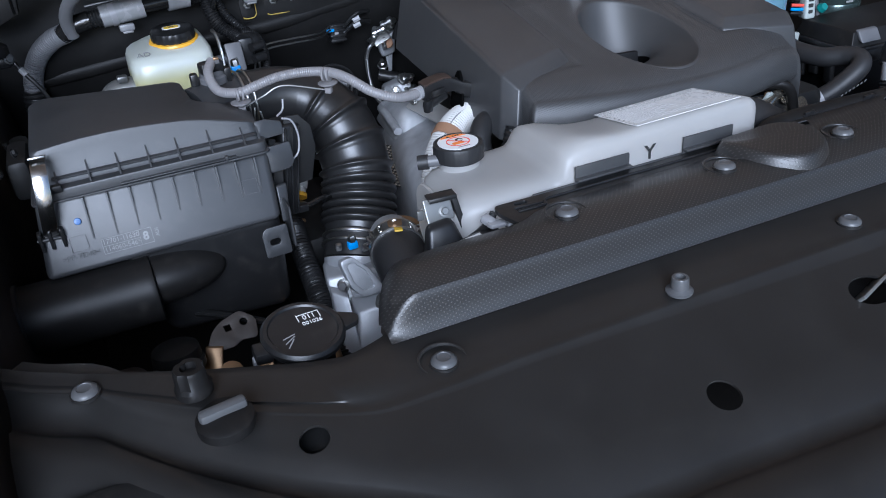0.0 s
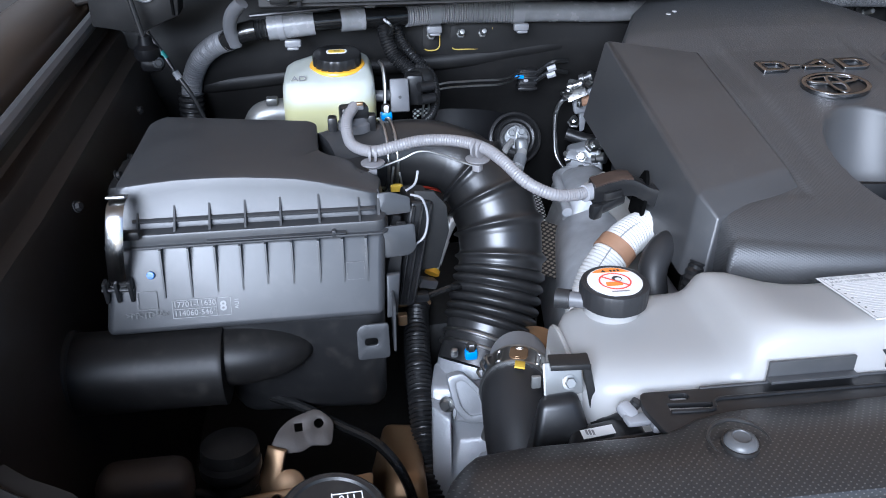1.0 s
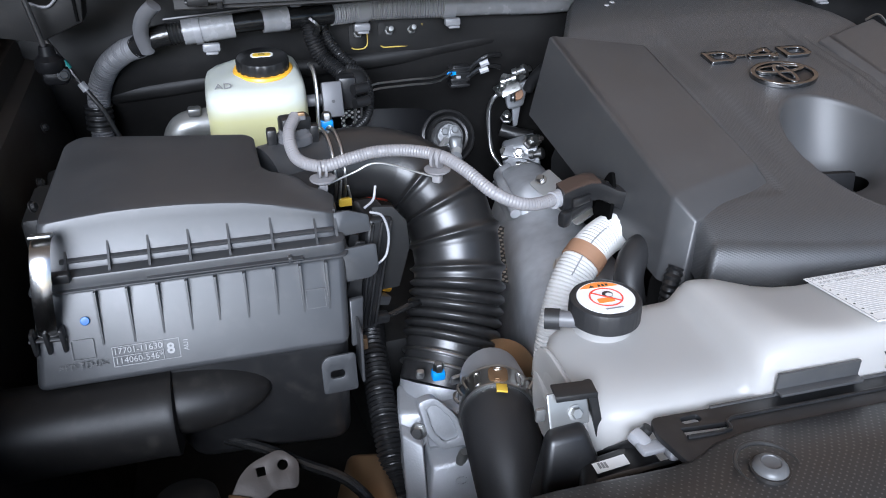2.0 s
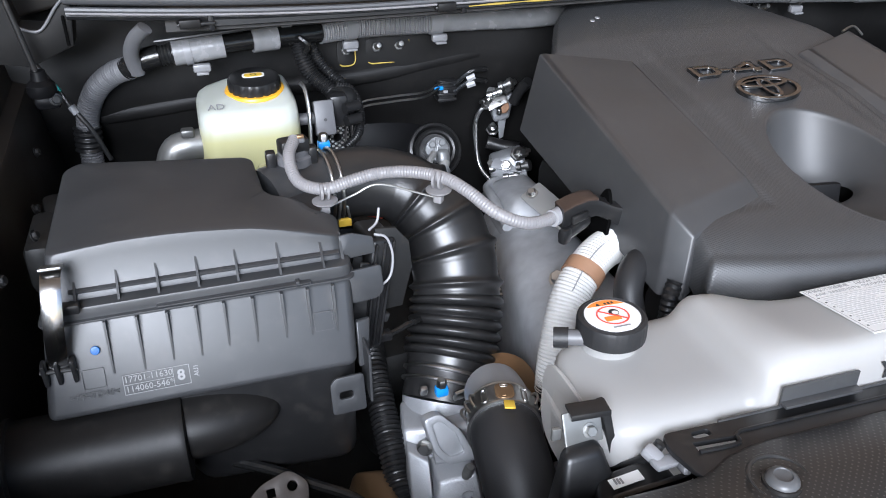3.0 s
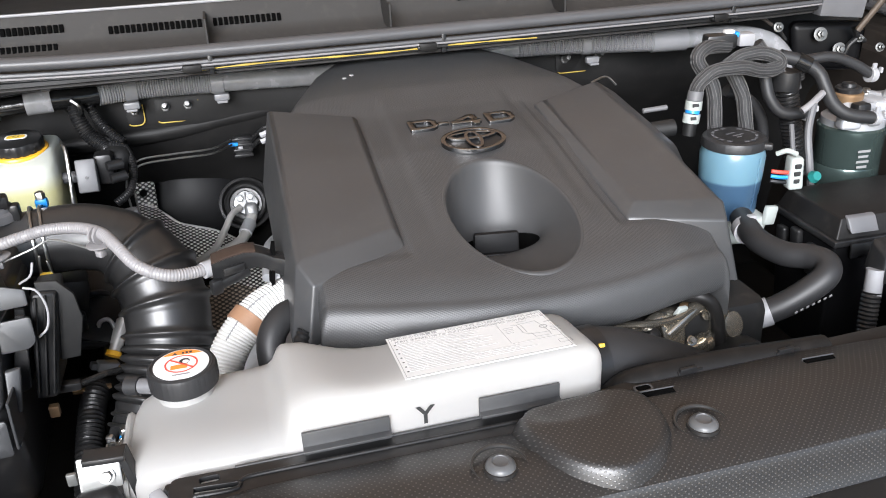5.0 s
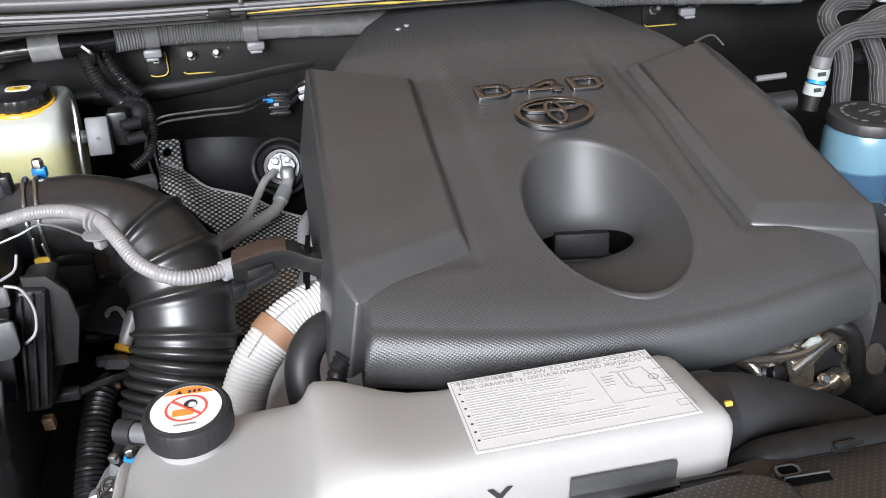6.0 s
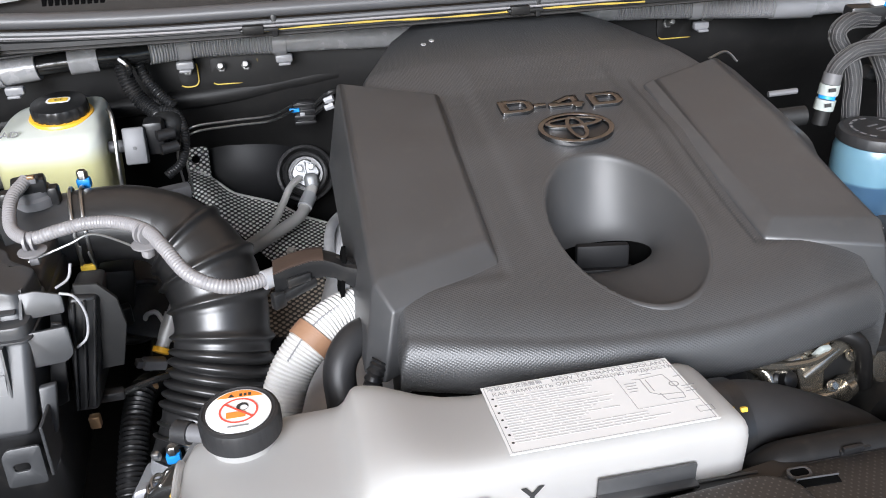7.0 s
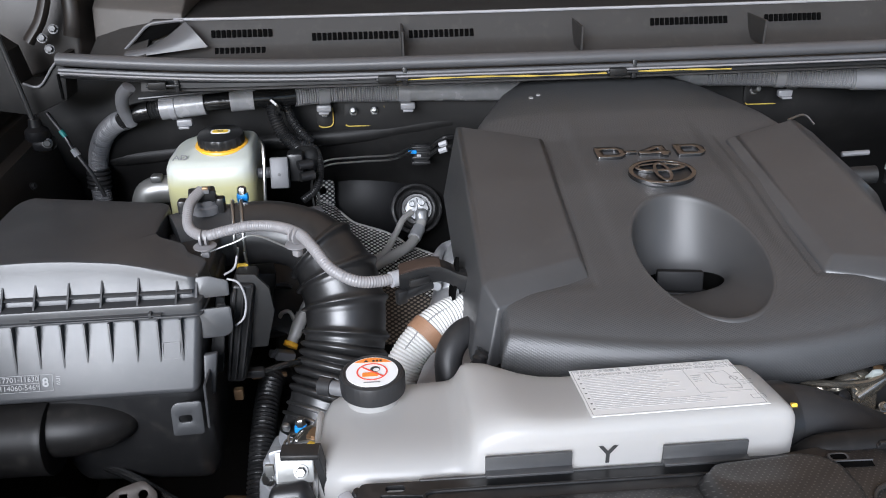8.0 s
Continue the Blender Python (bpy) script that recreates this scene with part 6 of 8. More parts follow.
# ---- castings between hose and engine cover ----
g = thing("intake_manifold", (-0.32, 0.05, 0.75), "dull grey cast engine housing beside the cover", "engine casting")
part("housing", hull8([(-0.362, -0.13, 0.895), (-0.215, -0.15, 0.930), (-0.185, 0.30, 0.905), (-0.268, 0.33, 0.872)], [(-0.385, -0.26, 0.70), (-0.22, -0.27, 0.70), (-0.19, 0.36, 0.70), (-0.30, 0.38, 0.70)], 0.034, 6), CASTING, g, flat=60)
part("top_lobe", hull8([(-0.275, 0.20, 0.925), (-0.20, 0.20, 0.930), (-0.19, 0.33, 0.915), (-0.255, 0.34, 0.900)], [(-0.30, 0.16, 0.85), (-0.20, 0.16, 0.85), (-0.18, 0.38, 0.85), (-0.278, 0.38, 0.85)], 0.026, 6), CASTING, g, flat=60)
part("rim_bead", tube([(-0.290, 0.17, 0.897), (-0.283, 0.25, 0.905), (-0.268, 0.32, 0.893), (-0.240, 0.355, 0.888)], 0.008, 12), CASTING, g)
part("stay", plate(round_poly([(-0.020, -0.085), (0.012, -0.085), (0.022, 0.085), (-0.016, 0.085)], 0.006, 4), 0.003, pose(-0.240, 0.12, 0.945, -6, -30, 6)), PIPE, g)
for p, r in (((-0.292, -0.02, 0.915), 0.0095), ((-0.262, -0.01, 0.928), 0.0085), ((-0.250, 0.175, 0.946), 0.0065)):
    bolt("bolt", p, r, g, facing((-0.4, -0.3, 0.8)))
k = thing("tan_housing", (-0.41, -0.16, 0.78), "brown metal pump housing deep in the bay", "engine part")
part("drum", lathe([(0.02, 0), (0.040, 0.004), (0.046, 0.012), (0.046, 0.040), (0.042, 0.046), (0.042, 0.064), (0.024, 0.072), (0, 0.073)], 32, pose(-0.392, -0.080, 0.785, 35, 0, -20)), TAN, k)
part("spigot", tube([(-0.415, -0.17, 0.835), (-0.425, -0.20, 0.83)], 0.018, 16), TAN, k)


# ---- brake fluid reservoir ----
def brake_reservoir():
    t = thing("brake_reservoir", (-0.645, 0.34, 0.985), "translucent brake fluid reservoir half full of yellow fluid", "fluid reservoir")
    secs = []
    # up the height: left, right, front, rear
    for z, xl, xr, yf, yb in ((0.955, -0.705, -0.585, 0.275, 0.395), (0.962, -0.714, -0.578, 0.266, 0.402), (0.99, -0.718, -0.575, 0.262, 0.405), (1.03, -0.718, -0.574, 0.262, 0.408), (1.055, -0.7175, -0.574, 0.263, 0.409), (1.075, -0.7165, -0.575, 0.266, 0.410), (1.084, -0.713, -0.576, 0.272, 0.410), (1.089, -0.704, -0.578, 0.282, 0.410), (1.0925, -0.690, -0.580, 0.296, 0.409), (1.096, -0.678, -0.582, 0.306, 0.407), (1.0985, -0.668, -0.586, 0.318, 0.403), (1.1, -0.655, -0.594, 0.33, 0.395)):
        secs.append([(x, y, z) for x, y in squircle((xl + xr) / 2, (yf + yb) / 2, xr - xl, yb - yf, 6, 48)])
    part("bottle", loft(secs), BRAKE, t, flat=80)
    part("front_foot", hull8([(-0.640, 0.225, 1.005), (-0.615, 0.222, 1.005), (-0.612, 0.27, 1.01), (-0.645, 0.27, 1.01)], [(-0.634, 0.215, 0.965), (-0.622, 0.215, 0.965), (-0.62, 0.27, 0.955), (-0.64, 0.27, 0.955)], 0.004), BRAKE, t)
    m = pose(-0.631, 0.334, 1.0975, 6, 0, 0)
    part("seal_ring", lathe([(0.042, -0.004), (0.0435, 0.0), (0.042, 0.003), (0.036, 0.004)], 40, m), AMBER, t, "orange rubber seal ring")
    cap = part("cap", lathe([(0.037, 0.002), (0.038, 0.004), (0.038, 0.016), (0.0362, 0.0195), (0.033, 0.021), (0, 0.0212)], 72, m, wave=lambda a, r, z: 1 - (0.05 if 0.003 < z < 0.018 and math.sin(18 * a) > 0.2 else 0)), BLACK, t, "black fluted screw cap")
    part("cap_label", plate(slot(0, 0, 0.032, 0.016), 0.0008, m @ pose(0, 0.003, 0.0219), 0), WHITE, cap)
    part("cap_sign", plate(slot(0, 0, 0.026, 0.012), 0.0004, m @ pose(0, 0.003, 0.0223), 0), YELLOW, cap)
    part("cap_sign", plate(slot(0, 0, 0.009, 0.005), 0.0004, m @ pose(0, 0.003, 0.0226), 0, holes=[slot(0, 0, 0.007, 0.0032)]), INK, cap)
    part("moulded_mark", words("AD", 0.017, pose(-0.690, 0.286, 1.0925, 20, 0, 0), 0.0004), GREY_INK, t)
    part("bright_strap", tube([(-0.566, 0.318, 1.106), (-0.561, 0.308, 1.098), (-0.560, 0.292, 1.070), (-0.562, 0.282, 1.03), (-0.563, 0.278, 1.0)], 0.0032, 8), STEEL, t)
    part("side_neck", tube([(-0.705, 0.305, 1.034), (-0.738, 0.302, 1.034), (-0.755, 0.302, 1.026), (-0.765, 0.303, 1.000)], 0.0225, 20), ZINC, t)
    part("neck_nut", rbox((0.018, 0.018, 0.012), pose(-0.734, 0.292, 1.058), 0.003), OLD_ZINC, t)
    c = thing("level_connector", (-0.54, 0.31, 1.03), "plain grey wiring connector beside the brake reservoir", "connector")
    part("shell", rbox((0.030, 0.020, 0.052), pose(-0.537, 0.303, 1.054, -20, 0, 0), 0.003), MID_GREY, c)
    part("pin", lathe([(0.0025, 0), (0.0025, 0.001), (0, 0.001)], 10, pose(-0.537, 0.2915, 1.055, 70, 0, 0)), INK, c)
    part("back_shell", rbox((0.028, 0.03, 0.05), pose(-0.512, 0.325, 1.058), 0.006), BLACK, c)
    part("plug", tube([(-0.575, 0.312, 1.052), (-0.545, 0.310, 1.053)], 0.009, 12), MID_GREY, c)
    for p in ((-0.506, 0.30, 1.066), (-0.504, 0.302, 1.045)):
        part("boot", tube([p, (p[0] + 0.022, p[1] + 0.01, p[2])], 0.008, 12), BLACK, c)
    w = thing("looped_cable", (-0.49, 0.33, 1.0), "black ribbed cable looping behind the connector", "cable")
    part("loop", tube([(-0.505, 0.37, 1.082), (-0.482, 0.365, 1.072), (-0.474, 0.345, 1.045), (-0.482, 0.325, 1.015), (-0.505, 0.31, 1.0)], ribbed(0.0065, 0.004, 0.0006), 12, 0.001), BLACK, w)
    part("ball", rbox((0.05, 0.04, 0.05), pose(-0.498, 0.36, 1.055), 0.02, 4), DEEP, w)
    part("grey_bracket", rbox((0.045, 0.02, 0.02), pose(-0.49, 0.25, 1.0, 0, 0, 15), 0.004), MID_GREY, w)


brake_reservoir()


# ---- wiring harness along the firewall ----
def harness():
    h = thing("firewall_harness", (0, 0.44, 1.12), "thick grey wiring harness taped and ribbed along the firewall", "wiring harness")

    def run(name, pts, r, mat, rib=None, label=""):
        part(name, tube(pts, ribbed(r, *rib) if rib else r, 20, 0.0012 if rib else 0.006), mat, h, label)

    run("ribbed_tail", [(-0.888, 0.462, 0.96), (-0.886, 0.465, 1.00), (-0.879, 0.462, 1.045), (-0.858, 0.450, 1.085), (-0.828, 0.430, 1.112), (-0.802, 0.412, 1.124)], 0.0165, MID_GREY, (0.0045, 0.0012))
    run("tail_boot", [(-0.888, 0.463, 0.985), (-0.885, 0.465, 1.022)], 0.0205, BLACK, (0.009, 0.0014))
    run("black_wrap", [(-0.808, 0.414, 1.121), (-0.785, 0.404, 1.135), (-0.757, 0.402, 1.141)], 0.0165, BLACK_TAPE)
    run("ribbed_gap", [(-0.775, 0.404, 1.137), (-0.735, 0.402, 1.143)], 0.0145, BLACK, (0.005, 0.0013))
    run("grey_sleeve", [(-0.738, 0.402, 1.143), (-0.70, 0.403, 1.146), (-0.664, 0.404, 1.149)], 0.0195, GREY_TAPE)
    run("sleeve_collar", [(-0.722, 0.402, 1.144), (-0.712, 0.402, 1.145)], 0.0212, CONDUIT)
    run("black_core", [(-0.668, 0.404, 1.149), (-0.618, 0.408, 1.151)], 0.0145, BLACK_TAPE)
    run("grey_sleeve", [(-0.622, 0.407, 1.151), (-0.583, 0.412, 1.1515)], 0.019, GREY_TAPE)
    run("black_wrap", [(-0.588, 0.412, 1.1515), (-0.556, 0.418, 1.1505), (-0.512, 0.432, 1.1495)], 0.0170, BLACK_TAPE)
    run("ribbed_conduit", [(-0.515, 0.430, 1.1495), (-0.46, 0.446, 1.149), (-0.40, 0.448, 1.148), (-0.325, 0.442, 1.147)], 0.0182, CONDUIT, (0.0042, 0.0010))
    run("collar", [(-0.474, 0.443, 1.149), (-0.456, 0.446, 1.149)], 0.0202, CONDUIT)
    run("collar", [(-0.332, 0.442, 1.147), (-0.312, 0.441, 1.1465)], 0.0196, CONDUIT)
    run("taped_run", [(-0.33, 0.442, 1.147), (-0.25, 0.440, 1.1455), (-0.147, 0.440, 1.142), (0.0, 0.443, 1.146), (0.13, 0.443, 1.153), (0.234, 0.430, 1.158)], 0.0170, GREY_TAPE)
    run("ribbed_conduit", [(0.22, 0.432, 1.158), (0.28, 0.421, 1.159), (0.34, 0.410, 1.158), (0.40, 0.398, 1.157), (0.463, 0.386, 1.156), (0.52, 0.377, 1.156)], 0.0182, CONDUIT, (0.0042, 0.0010))
    run("collar", [(0.338, 0.4105, 1.158), (0.353, 0.4075, 1.158)], 0.0200, CONDUIT)
    run("grey_sleeve", [(0.468, 0.386, 1.156), (0.533, 0.376, 1.156)], 0.0212, CONDUIT)
    run("taped_run", [(0.525, 0.377, 1.156), (0.58, 0.370, 1.158), (0.625, 0.364, 1.157), (0.67, 0.356, 1.150), (0.705, 0.346, 1.134), (0.73, 0.335, 1.10), (0.74, 0.32, 1.05)], 0.0180, GREY_TAPE)
    # strap that rises to the cowl, and hanging tags
    part("strap", tube([(-0.792, 0.400, 1.118), (-0.795, 0.382, 1.15), (-0.785, 0.360, 1.178), (-0.768, 0.345, 1.196)], 0.0110, 14, flatten=0.7), MID_GREY, h)
    for x, y, z in ((-0.700, 0.392, 1.120), (-0.466, 0.434, 1.124), (-0.318, 0.430, 1.124), (0.362, 0.412, 1.126)):
        part("tag_clip", rbox((0.026, 0.012, 0.012), pose(x, y, z), 0.003), CONDUIT, h)
        part("tag_hook", rbox((0.018, 0.016, 0.004), pose(x, y - 0.006, z - 0.006), 0.0015), CONDUIT, h)
    # branch down to the reservoir
    b = thing("harness_branch", (-0.52, 0.40, 1.05), "two black ribbed cable branches below the harness", "cable")
    part("branch", tube([(-0.552, 0.412, 1.140), (-0.548, 0.405, 1.115), (-0.536, 0.398, 1.09), (-0.515, 0.385, 1.072), (-0.505, 0.37, 1.062)], ribbed(0.0115, 0.0048, 0.0012), 16, 0.0012), BLACK, b)
    part("branch", tube([(-0.532, 0.424, 1.135), (-0.522, 0.418, 1.11), (-0.506, 0.410, 1.088), (-0.488, 0.40, 1.072)], ribbed(0.0075, 0.0042, 0.0009), 14, 0.0012), BLACK, b)
    part("tie", tube([(-0.552, 0.398, 1.152), (-0.540, 0.394, 1.140), (-0.545, 0.398, 1.126)], 0.005, 8), BLACK_TAPE, b)
    # thin line above the harness
    l = thing("bonnet_cable", (-0.5, 0.36, 1.18), "thin black bonnet release cable under the cowl", "cable")
    part("line", tube([(-0.76, 0.36, 1.172), (-0.66, 0.352, 1.180), (-0.60, 0.345, 1.186), (-0.52, 0.35, 1.184), (-0.43, 0.345, 1.188), (-0.36, 0.335, 1.194)], 0.0028, 8), BLACK, l)
    part("sleeve", rbox((0.016, 0.008, 0.008), pose(-0.575, 0.345, 1.186), 0.002), MID_GREY, l)


harness()


# ---- fittings on the firewall ----
def firewall_fittings():
    studs = [(-0.468, 0.472, 1.104), (-0.416, 0.472, 1.105), (-0.378, 0.472, 1.105), (0.330, 0.472, 1.116), (0.40, 0.472, 1.118)]
    for x, y, z in studs:
        s = thing("firewall_stud", (x, y, z), "zinc threaded stud on the firewall", "stud", "firewall studs")
        m = pose(x, y, z, 68, 0, 0)
        part("shank", lathe([(0.0052, 0)] + [(0.0050 + 0.0004 * (k % 2), 0.002 * k) for k in range(1, 13)] + [(0.004, 0.027), (0, 0.0275)], 16, m), ZINC, s)
        part("nut", lathe([(0.008, 0.0), (0.008, 0.006), (0.0065, 0.007)], 6, m), ZINC, s)
    for cx, w, z, name in ((-0.397, 0.075, 1.100, "plate_recess"), (-0.468, 0.030, 1.100, "plate_recess"), (0.365, 0.105, 1.112, "plate_recess")):
        o = round_poly([(-w / 2, -0.020), (w / 2, -0.020), (w / 2, 0.022), (-w / 2, 0.022)], 0.012, 4)
        b = thing(name, (cx, 0.468, z), "recessed plate on the firewall edged with yellow sealer", "firewall plate")
        part("plate", plate(o, 0.002, pose(cx, 0.469, z, 84, 0, 0)), BAY_PAINT, b)
        m = pose(cx, 0.467, z, 84, 0, 0)
        edge = [m @ Vector((x, y, 0.0006)) for x, y in o[2:-8]]
        part("sealer_edge", tube(edge, 0.0011, 6, 0.004), SEALER, b, "line of yellow sealer")
    # pressed ridge below the studs
    single("pressed_ridge", tube([(-0.98, 0.488, 1.025), (-0.80, 0.487, 1.035), (-0.65, 0.484, 1.048), (-0.50, 0.482, 1.055), (-0.40, 0.480, 1.062), (-0.30, 0.480, 1.075), (-0.20, 0.480, 1.085), (0.0, 0.482, 1.09)], 0.017, 12, 0.01), BAY_PAINT, (-0.5, 0.47, 1.05), "rounded pressed ridge in the dark firewall", "firewall", kind="structure")
    # brake lines: thin steel tubes stand in for the highlights on black pipes
    for dz, dy in ((0.0, 0.0), (-0.010, 0.004)):
        p = thing("brake_line", (-0.40, 0.42, 1.03), "black brake pipe along the firewall, drawn as its bright highlight only", "pipe", "brake pipes")
        part("pipe", tube([(-0.482 + dz, 0.375, 0.94), (-0.483 + dz, 0.372, 1.02 + dz), (-0.468, 0.374 + dy, 1.046 + dz), (-0.41, 0.392 + dy, 1.045 + dz), (-0.35, 0.412 + dy, 1.040 + dz), (-0.315, 0.44 + dy, 1.043 + dz)], 0.0018, 8), STEEL, p)
    c = thing("pipe_clip", (-0.30, 0.47, 1.0), "black pipe clip block with a blue tag on the firewall", "clip")
    part("block", rbox((0.030, 0.022, 0.040), pose(-0.296, 0.470, 1.020), 0.004), BLACK, c)
    for k in range(4):
        part("jaw", rbox((0.034, 0.026, 0.005), pose(-0.296, 0.468, 1.006 + 0.010 * k), 0.001), BLACK, c)
    part("blue_tag", rbox((0.016, 0.006, 0.006), pose(-0.312, 0.456, 1.029), 0.001), BLUE, c)
    part("white_tag", rbox((0.008, 0.006, 0.005), pose(-0.300, 0.455, 1.022), 0.001), LIGHT_GREY, c)
    for k, (a, b) in enumerate((((-0.282, 0.462, 1.030), (-0.225, 0.455, 1.055)), ((-0.282, 0.462, 1.018), (-0.225, 0.455, 1.034)))):
        part("wire", tube([a, ((a[0] + b[0]) / 2, a[1] - 0.01, (a[2] + b[2]) / 2 + 0.012), b], 0.005, 8), BLACK_TAPE, c)
        part("sleeve", tube([(-0.262, 0.453, a[2] + 0.012), (-0.248, 0.450, a[2] + 0.017)], 0.0062, 8), LIGHT_GREY, c)
    # black bulkhead dome with a grommet and the pipe block
    d = thing("bulkhead_cover", (-0.40, 0.52, 0.85), "smooth black domed cover on the firewall", "cover")
    bm = bmesh.new()
    bmesh.ops.create_uvsphere(bm, u_segments=36, v_segments=18, radius=1.0)
    bm.transform(pose(-0.40, 0.535, 0.905, -20, 0, 0) @ Matrix.Diagonal((0.105, 0.030, 0.105, 1)))
    part("dome", bm, GLOSS_BLACK, d)
    g = thing("pipe_grommet", (-0.306, 0.49, 0.89), "black rubber grommet round an aluminium pipe block", "grommet")
    m = pose(-0.306, 0.502, 0.895, 62, 0, 0) @ Matrix.Diagonal((0.80, 0.80, 0.9, 1))
    part("outer_ring", lathe([(0.060, -0.02), (0.064, 0.0), (0.062, 0.006), (0.056, 0.008), (0.052, 0.002), (0.050, -0.006)], 44, m), RUBBER, g)
    part("inner_ring", lathe([(0.050, -0.006), (0.049, 0.008), (0.045, 0.012), (0.040, 0.010), (0.037, 0.0), (0, -0.002)], 44, m), RUBBER, g)
    part("pipe_block", lathe([(0.030, 0), (0.031, 0.012), (0.028, 0.018), (0, 0.019)], 28, m, wave=lambda a, r, z: 1 - 0.1 * abs(math.sin(2 * a))), PIPE_BLOCK, g)
    bolt("bolt", m @ Vector((-0.012, 0.010, 0.018)), 0.0065, g, facing((0, -0.88, 0.47)), PIPE_BLOCK)
    bolt("bolt", m @ Vector((0.012, 0.012, 0.018)), 0.0065, g, facing((0, -0.88, 0.47)), PIPE_BLOCK)
    part("split_rib", rbox((0.004, 0.040, 0.008), m @ pose(0, 0.004, 0.020), 0.0015), PIPE_BLOCK, g)
    part("lobe", rbox((0.030, 0.036, 0.026), m @ pose(0.010, -0.020, 0.022), 0.010, 3), PIPE_BLOCK, g)
    a = thing("air_conditioning_pipes", (-0.35, 0.40, 0.88), "two bent bare metal air conditioning pipes", "pipe")
    part("thin_pipe", tube([(-0.318, 0.470, 0.902), (-0.335, 0.440, 0.900), (-0.350, 0.41, 0.885), (-0.372, 0.36, 0.872), (-0.41, 0.31, 0.872)], 0.006, 12), PIPE, a)
    part("thick_pipe", tube([(-0.298, 0.468, 0.882), (-0.310, 0.440, 0.868), (-0.325, 0.405, 0.862), (-0.352, 0.37, 0.862), (-0.39, 0.33, 0.860), (-0.43, 0.29, 0.860)], 0.0098, 14), PIPE, a)
    part("sleeve", tube([(-0.304, 0.454, 0.874), (-0.315, 0.428, 0.866)], 0.0125, 14), ALU, a)
    # dimpled heat shield
    s = thing("heat_shield", (-0.38, 0.40, 0.80), "dimpled bare aluminium heat shield", "heat shield")
    rows = []
    top_run, low_run = spline([(-0.500, 0.505, 0.925), (-0.462, 0.487, 0.912), (-0.440, 0.480, 0.888), (-0.400, 0.475, 0.872), (-0.360, 0.470, 0.858), (-0.322, 0.466, 0.832), (-0.270, 0.458, 0.812)], 0.010)[0], spline([(-0.500, 0.455, 0.900), (-0.470, 0.432, 0.883), (-0.436, 0.414, 0.849), (-0.401, 0.396, 0.815), (-0.378, 0.378, 0.796), (-0.330, 0.355, 0.780), (-0.270, 0.330, 0.765)], 0.010)[0]
    for u in np.linspace(0, 1, 26):
        a, b = top_run[int(u * (len(top_run) - 1))], low_run[int(u * (len(low_run) - 1))]
        rows.append([tuple(a.lerp(b, v) + Vector((0, -0.010, 0.008)) * math.sin(v * math.pi)) for v in np.linspace(0, 1, 8)])
    part("sheet", sheet(rows, 0.0012), SHIELD, s)
    part("rolled_edge", tube([tuple(q) for q in top_run[::3]], 0.0022, 8), PIPE, s)
    part("tab", plate(round_poly([(-0.018, -0.03), (0.018, -0.03), (0.018, 0.03), (-0.018, 0.03)], 0.006, 3), 0.0012, pose(-0.482, 0.500, 0.932, 70, 0, 0), holes=[circle(-0.004, 0.010, 0.007)]), SHIELD, s)
    part("lower_sheet", sheet([[(-0.415 + 0.19 * u, 0.10 + 0.10 * v + 0.02 * math.sin(u * 5), 0.835 - 0.04 * u + 0.05 * v) for v in np.linspace(0, 1, 8)] for u in np.linspace(0, 1, 10)], 0.0012), DARK_SHIELD, s, "dull dimpled lower heat shield")
    bolt("bolt", (-0.475, 0.47, 0.905), 0.006, s, facing((0, -0.6, 0.8)))
    bolt("bolt", (-0.345, 0.36, 0.822), 0.006, s, facing((0, -0.6, 0.8)))
    # bright fittings behind the engine cover's corner
    f = thing("fuel_fittings", (-0.19, 0.47, 0.85), "bright zinc pipe fittings and nuts behind the engine", "fittings")
    nuts = (((-0.205, 0.470, 1.002), 0.011, (-0.5, -0.6, 0.6)), ((-0.182, 0.475, 1.010), 0.012, (0.5, -0.6, 0.6)), ((-0.214, 0.478, 0.985), 0.008, (-0.8, -0.4, 0.3)), ((-0.188, 0.515, 0.915), 0.010, (-0.2, -0.6, 0.8)), ((-0.215, 0.43, 0.885), 0.010, (-0.6, -0.6, 0.4)), ((-0.196, 0.37, 0.925), 0.011, (0.1, -0.8, 0.5)), ((-0.178, 0.39, 0.918), 0.009, (0.3, -0.8, 0.5)), ((-0.205, 0.395, 0.895), 0.008, (-0.3, -0.8, 0.5)))
    for p, r, d in nuts:
        part("fitting", lathe([(r * 1.25, 0), (r * 1.25, r * 0.3), (r, r * 0.35), (r, r), (r * 0.8, r * 1.3), (r * 0.5, r * 1.3), (r * 0.5, r * 2.2), (0, r * 2.2)], 6, Matrix.Translation(p) @ facing(d)), STEEL, f)
    part("body_top", hull8([(-0.212, 0.468, 0.990), (-0.165, 0.468, 0.998), (-0.160, 0.50, 1.0), (-0.205, 0.50, 0.992)], [(-0.200, 0.475, 0.945), (-0.170, 0.475, 0.950), (-0.165, 0.505, 0.95), (-0.195, 0.505, 0.945)], 0.006), ALU, f)
    for p, r, l, d in (((-0.222, 0.455, 1.006), 0.0075, 0.030, (0.9, -0.3, 0.35)), ((-0.200, 0.455, 1.020), 0.0085, 0.026, (0.8, -0.4, 0.4)), ((-0.226, 0.455, 0.985), 0.006, 0.024, (0.2, -0.4, 0.9)), ((-0.196, 0.462, 0.968), 0.005, 0.030, (-0.1, -0.3, 0.95)), ((-0.228, 0.420, 0.880), 0.0075, 0.034, (0.95, -0.2, 0.2)), ((-0.205, 0.405, 0.868), 0.007, 0.030, (0.9, -0.4, 0.2)), ((-0.182, 0.40, 0.886), 0.0095, 0.026, (0.8, -0.5, 0.3))):
